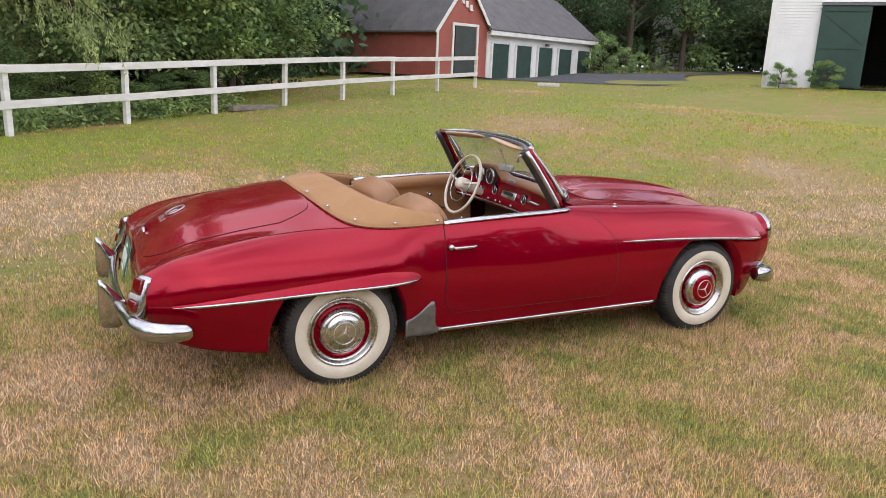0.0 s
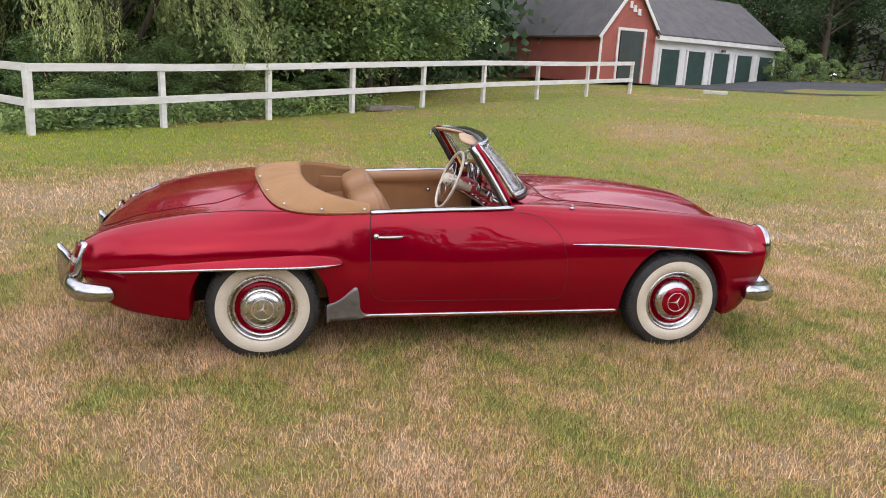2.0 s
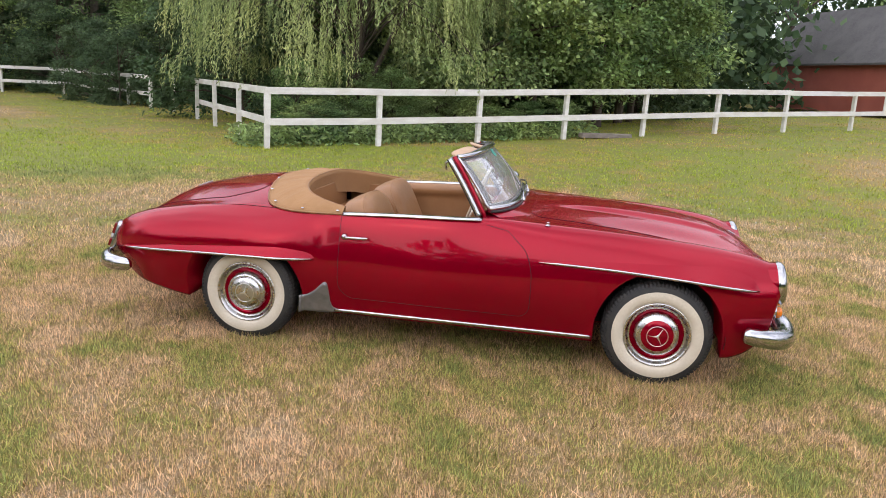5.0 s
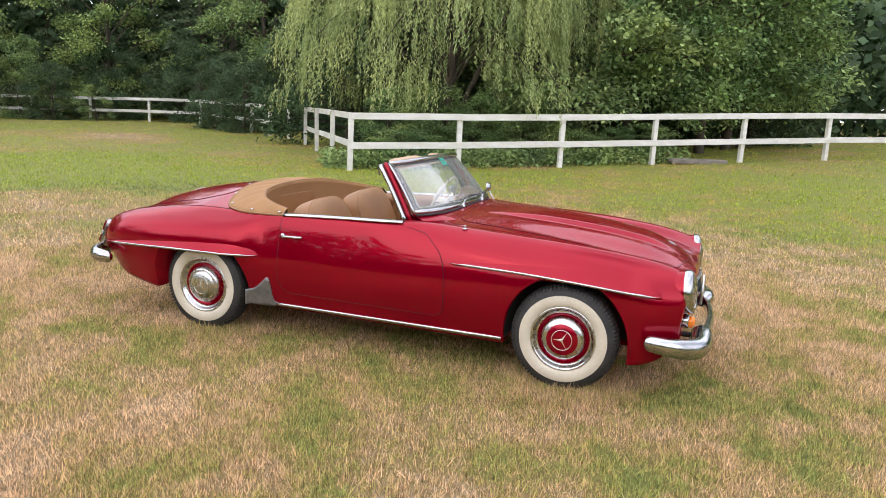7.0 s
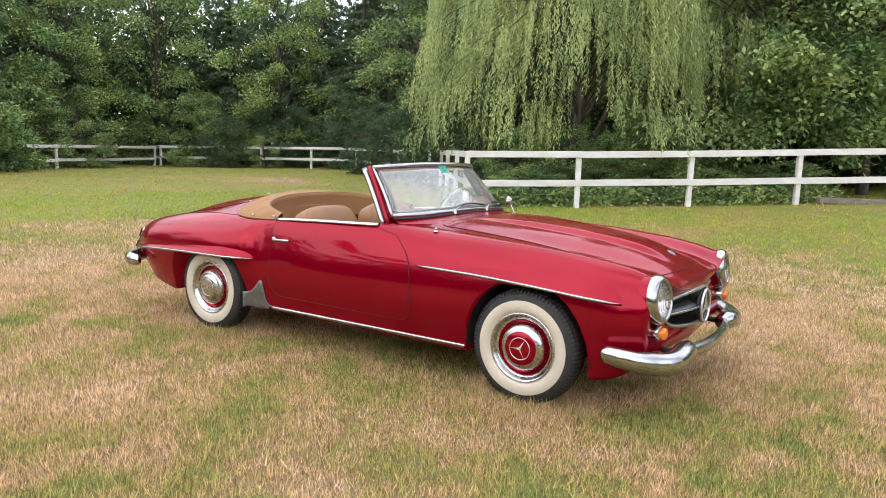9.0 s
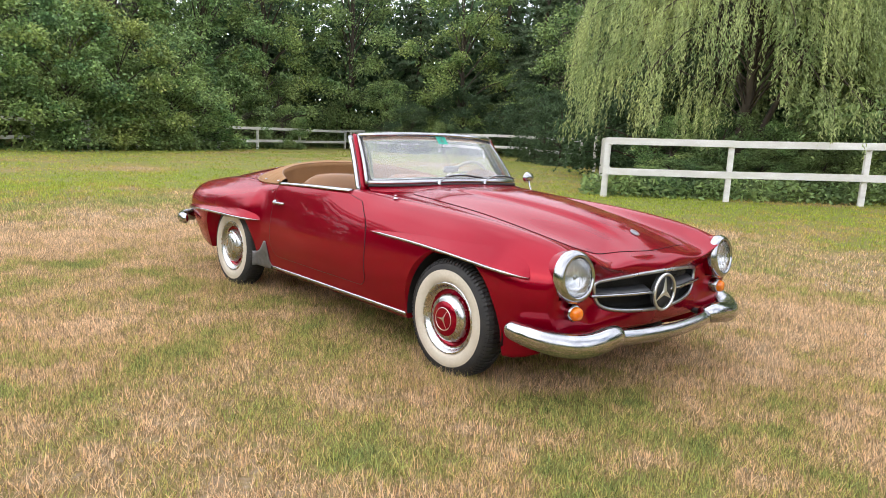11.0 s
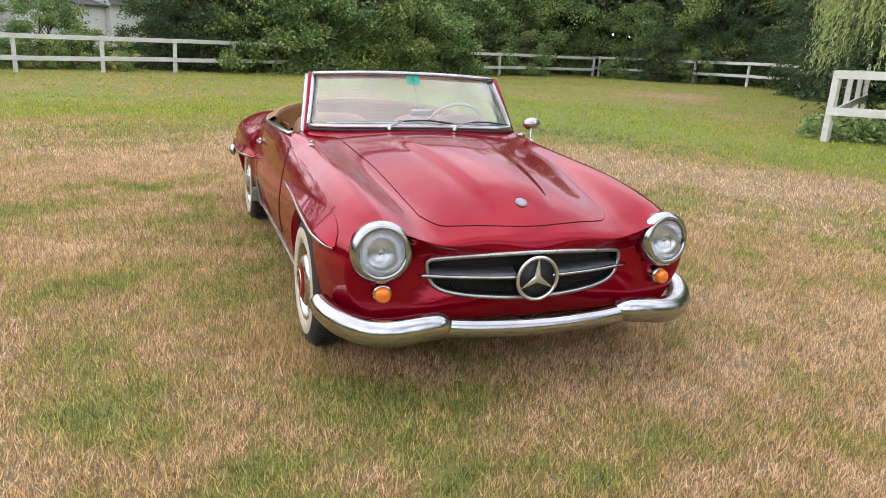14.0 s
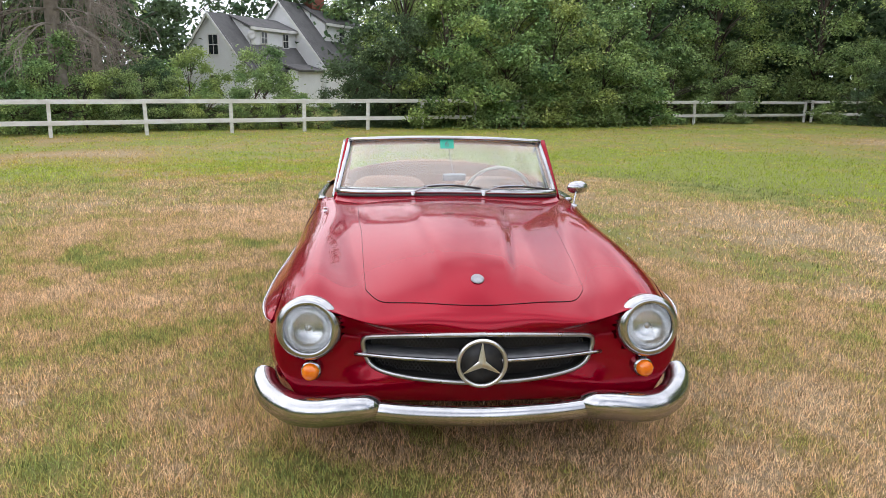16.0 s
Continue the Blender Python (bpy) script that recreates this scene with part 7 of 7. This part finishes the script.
# ---- standing grass ----
# lusher (+) and drier (-) places of the field: x, y, radius, amount
PATCHES = (
    (1.6, -1.84, 0.6, 0.16), (1.39, -2.1, 0.6, 0.14), (1.7, 1.35, 0.6, 0.12),
    (-7.0, 6.7, 2.2, 0.4), (-8.9, 5.4, 2.0, 0.3), (2.15, -0.9, 0.55, 0.16), (2.1, 0.1, 0.9, 0.10), (-2.4, -1.35, 0.75, 0.22), (0.3, -2.4, 0.8, 0.06), (-4.9, 6.4, 1.8, 0.25), (3.5, 5.1, 2.0, 0.2), (-1.4, -1.7, 1.1, 0.12), (-3.0, 9.2, 2.0, 0.3),
    (2.5, 10.7, 2.0, 0.25), (20.0, 17.0, 3.0, 0.3), (-11.5, 6.6, 3.4, 0.42), (2.7, 1.3, 0.8, 0.12), (1.8, 7.9, 1.8, 0.25), (-1.4, -2.8, 0.9, 0.12), (-1.3, 3.0, 1.0, 0.2), (-9.5, -1.0, 1.6, 0.2),
    (1.2, -1.6, 0.9, -0.22), (-0.9, -1.8, 0.8, -0.18), (-4.4, 3.8, 1.2, -0.18), (12.6, 21.0, 2.2, -0.5), (-19.0, -9.5, 2.2, -0.3), (-2.2, 5.6, 1.3, -0.34), (0.0, 10.4, 0.9, -0.28), (7.4, 3.3, 1.8, -0.3),
    (-17.3, 14.7, 2.8, -0.4), (-5.6, 0.9, 1.5, -0.14), (1.8, 2.2, 0.9, -0.24), (-12.5, -7.4, 2.8, -0.45), (6.5, 9.5, 1.8, -0.3), (0.2, 15.2, 1.6, -0.3), (13.5, 12.0, 2.4, -0.3), (-16.0, 3.0, 2.0, -0.3))


def grass_mat(name, ground_sheet=False, spread=0.52, vals=(0.42, 2.1), greens=((0.385, 0.335, 0.115), (0.30, 0.318, 0.098), (0.18, 0.215, 0.072)), straws=((0.56, 0.40, 0.248), (0.465, 0.328, 0.172))):
    """Dry straw and green blades, mixed in patches that the sheet beneath shares."""
    m, nt, p = mat_base(name)
    f1, _ = noisenode(nt, 0.36, 5, 0.38, 0.62)
    f2, _ = noisenode(nt, 2.2, 5, 0.40, 0.64)
    f3, raw = noisenode(nt, 26 if ground_sheet else 8.0, 5, 0.36, 0.64)
    geo = nt.nodes.new("ShaderNodeNewGeometry")
    sep = nt.nodes.new("ShaderNodeSeparateXYZ")
    nt.links.new(geo.outputs["Position"], sep.inputs["Vector"])
    ln = nt.nodes.new("ShaderNodeVectorMath")
    ln.operation = "LENGTH"
    nt.links.new(geo.outputs["Position"], ln.inputs[0])
    far = nt.nodes.new("ShaderNodeMapRange")
    far.inputs["From Min"].default_value, far.inputs["From Max"].default_value = 4.0, 10.5
    far.inputs["To Min"].default_value, far.inputs["To Max"].default_value = -0.06, 0.39
    nt.links.new(ln.outputs["Value"], far.inputs["Value"])

    def op(kind, a, b):
        n = nt.nodes.new("ShaderNodeMath")
        n.operation = kind
        n.use_clamp = False
        for i, v in enumerate((a, b)):
            if hasattr(v, "is_output"):
                nt.links.new(v, n.inputs[i])
            else:
                n.inputs[i].default_value = v
        return n.outputs[0]

    rnd = f3 if ground_sheet else geo.outputs["Random Per Island"]
    green = op("ADD", op("MULTIPLY", f1, 0.52), op("MULTIPLY", f2, 0.44))
    green = op("SUBTRACT", green, 0.03)
    green = op("ADD", green, far.outputs["Result"])
    green = op("ADD", green, op("MULTIPLY", op("SUBTRACT", rnd, 0.54), spread))
    green = op("ADD", green, op("MULTIPLY", op("SUBTRACT", f3, 0.5), 0.34))
    for px, py, pr, amount in PATCHES:
        ds = nt.nodes.new("ShaderNodeVectorMath")
        ds.operation = "DISTANCE"
        nt.links.new(geo.outputs["Position"], ds.inputs[0])
        ds.inputs[1].default_value = (px, py, gz(px, py))
        pm_ = nt.nodes.new("ShaderNodeMapRange")
        pm_.interpolation_type = "SMOOTHSTEP"
        pm_.inputs["From Min"].default_value, pm_.inputs["From Max"].default_value = pr * 0.3, pr * 1.5
        pm_.inputs["To Min"].default_value, pm_.inputs["To Max"].default_value = amount, 0.0
        nt.links.new(ds.outputs["Value"], pm_.inputs["Value"])
        green = op("ADD", green, op("MULTIPLY", pm_.outputs["Result"], op("ADD", 0.6, op("MULTIPLY", f2, 0.8))))
    ramp = nt.nodes.new("ShaderNodeValToRGB")
    cr = ramp.color_ramp
    stops = ((0.0, (0.585, 0.44, 0.285)), (0.20, straws[0]), (0.40, straws[1]), (0.58, greens[0]), (0.78, greens[1]), (1.0, greens[2]))
    cr.elements[0].position, cr.elements[0].color = 0.0, (*stops[0][1], 1)
    cr.elements[1].position, cr.elements[1].color = 1.0, (*stops[-1][1], 1)
    for pos, c in stops[1:-1]:
        e = cr.elements.new(pos)
        e.color = (*c, 1)
    nt.links.new(green, ramp.inputs["Fac"])
    col = ramp.outputs["Color"]
    if ground_sheet:
        soil = op("MULTIPLY", op("ADD", 0.45, op("MULTIPLY", f3, 0.35)), op("SUBTRACT", 1.0, op("MULTIPLY", far.outputs["Result"], 0.45)))
        col = mixnode(nt, soil, col, (0.10, 0.074, 0.037))
    h = nt.nodes.new("ShaderNodeHueSaturation")
    mr = nt.nodes.new("ShaderNodeMapRange")
    mr.inputs["To Min"].default_value, mr.inputs["To Max"].default_value = (0.75, 1.2) if ground_sheet else vals
    wn_ = nt.nodes.new("ShaderNodeTexWhiteNoise")
    wn_.noise_dimensions = "1D"
    nt.links.new(rnd, wn_.inputs["W"])
    nt.links.new(wn_.outputs["Value"] if not ground_sheet else f3, mr.inputs["Value"])
    nt.links.new(mr.outputs["Result"], h.inputs["Value"])
    nt.links.new(col, h.inputs["Color"])
    nt.links.new(h.outputs["Color"], p.inputs["Base Color"])
    p.inputs["Roughness"].default_value = 0.75
    p.inputs["Specular IOR Level"].default_value = 0.25
    if ground_sheet:
        b = nt.nodes.new("ShaderNodeBump")
        b.inputs["Strength"].default_value, b.inputs["Distance"].default_value = 0.8, 0.03
        nt.links.new(raw, b.inputs["Height"])
        nt.links.new(b.outputs["Normal"], p.inputs["Normal"])
    else:
        tr = nt.nodes.new("ShaderNodeBsdfTranslucent")
        nt.links.new(h.outputs["Color"], tr.inputs["Color"])
        mx = nt.nodes.new("ShaderNodeMixShader")
        mx.inputs["Fac"].default_value = 0.4
        nt.links.new(p.outputs["BSDF"], mx.inputs[1])
        nt.links.new(tr.outputs["BSDF"], mx.inputs[2])
        nt.links.new(mx.outputs["Shader"], nt.nodes["Material Output"].inputs["Surface"])
    return m


FIELD = ((0.40, 0.350, 0.080), (0.345, 0.368, 0.058), (0.29, 0.355, 0.050)), ((0.54, 0.385, 0.185), (0.455, 0.32, 0.122))
ground.data.materials[0] = grass_mat("turf_sheet", True, 0.3, (0.75, 1.2), *FIELD)
BLADES = grass_mat("grass_blades")
OUTER = grass_mat("outer_grass_blades", False, 0.17, (0.70, 1.75), *FIELD)


def blades(name, x, y, height, width, rng, label, material):
    n = len(x)
    z = ground_z(x, y)
    an = rng.uniform(0, 2 * np.pi, n)
    la = an + rng.normal(0, 0.9, n) + np.pi / 2
    h = height * rng.uniform(0.4, 1.25, n)
    lying = rng.uniform(0, 1, n) < 0.16
    lean = h * np.abs(rng.normal(0.45, 0.4, n))
    lean[lying] = h[lying] * rng.uniform(0.7, 1.2, int(lying.sum()))
    h[lying] *= 0.35
    w = width * rng.uniform(0.7, 1.4, n) * 0.5
    base = np.stack([x, y, z - 0.004], 1)
    d = np.stack([np.cos(an), np.sin(an), np.zeros(n)], 1) * w[:, None]
    tip = base + np.stack([np.cos(la) * lean, np.sin(la) * lean, h], 1)
    v = np.stack([base - d, base + d, tip], 1).reshape(-1, 3)
    ob = quads_mesh(name, v, np.arange(3 * n).reshape(n, 3), material)
    return tagged(ob, label, "grass", kind="stuff")


rng = np.random.default_rng(3)


def sow(n, r0, r1, per, spread, height, width, label, cx=0.0, cy=-0.6):
    """Tufts on a disc round the car, thinning outwards; blades grow coarser with the distance."""
    k = n // per
    u = rng.uniform(0, 1, k)
    r = np.sqrt(r0 ** 2 + (r1 ** 2 - r0 ** 2) * u)
    a = rng.uniform(0, 2 * np.pi, k)
    r = r * (1 + 0.10 * np.sin(3 * a + r1) + 0.07 * np.sin(5 * a + 1) + 0.09 * rng.normal(size=k) * (r / r1) ** 3)
    tx, ty = cx + r * np.cos(a) * 1.12, cy + r * np.sin(a)
    sc = rng.uniform(0.6, 1.35, k)
    x = np.repeat(tx, per) + rng.normal(0, spread, k * per)
    y = np.repeat(ty, per) + rng.normal(0, spread, k * per)
    return blades("grass", x, y, height * np.repeat(sc, per), width, rng, label, BLADES if r1 < 8 else OUTER)


sow(900000, 0.0, 4.0, 5, 0.016, 0.037, 0.0052, "straw-dry grass blades mixed with green", 0.3, -0.9)
sow(300000, 3.4, 7.5, 6, 0.030, 0.042, 0.0085, "straw-dry grass blades mixed with green")
sow(240000, 7.2, 13.5, 6, 0.05, 0.048, 0.012, "mown dry and green grass further out")
sow(210000, 13.0, 27.0, 6, 0.10, 0.046, 0.020, "mown grass of the outer field")
sow(80000, 26.0, 46.0, 6, 0.2, 0.05, 0.042, "mown grass of the far field")

for wx, wy in ((1.2, -0.76), (1.2, 0.76), (-1.165, -0.76), (-1.165, 0.76)):
    sow(7000, 0.0, 0.34, 5, 0.016, 0.058, 0.0050, "longer grass round a tyre", wx, wy)

# clover heads in the greener spots
CLOVER = surf("clover_white", (0.62, 0.60, 0.54), (0.50, 0.47, 0.40), 40, rough=0.8)
spotsx = np.concatenate([rng.normal(cx_, sx_, n_) for cx_, sx_, n_ in ((-2.94, 0.8, 90), (2.33, 1.2, 160))])
spotsy = np.concatenate([rng.normal(cy_, sy_, n_) for cy_, sy_, n_ in ((1.6, 0.8, 90), (5.32, 1.0, 160))])
vs, fs = [], []
for x, y in zip(spotsx, spotsy):
    z, r, b = float(ground_z(x, y)) + rng.uniform(0.030, 0.055), rng.uniform(0.006, 0.010), len(vs)
    vs += [(x, y, z + r), (x + r, y, z), (x, y + r, z), (x - r, y, z), (x, y - r, z), (x, y, z - r)]
    fs += [(b, b + 1, b + 2), (b, b + 2, b + 3), (b, b + 3, b + 4), (b, b + 4, b + 1), (b + 5, b + 2, b + 1), (b + 5, b + 3, b + 2), (b + 5, b + 4, b + 3), (b + 5, b + 1, b + 4)]
tagged(mesh("clover_flowers", vs, fs, CLOVER), "small white clover heads among the grass", "clover", kind="stuff")
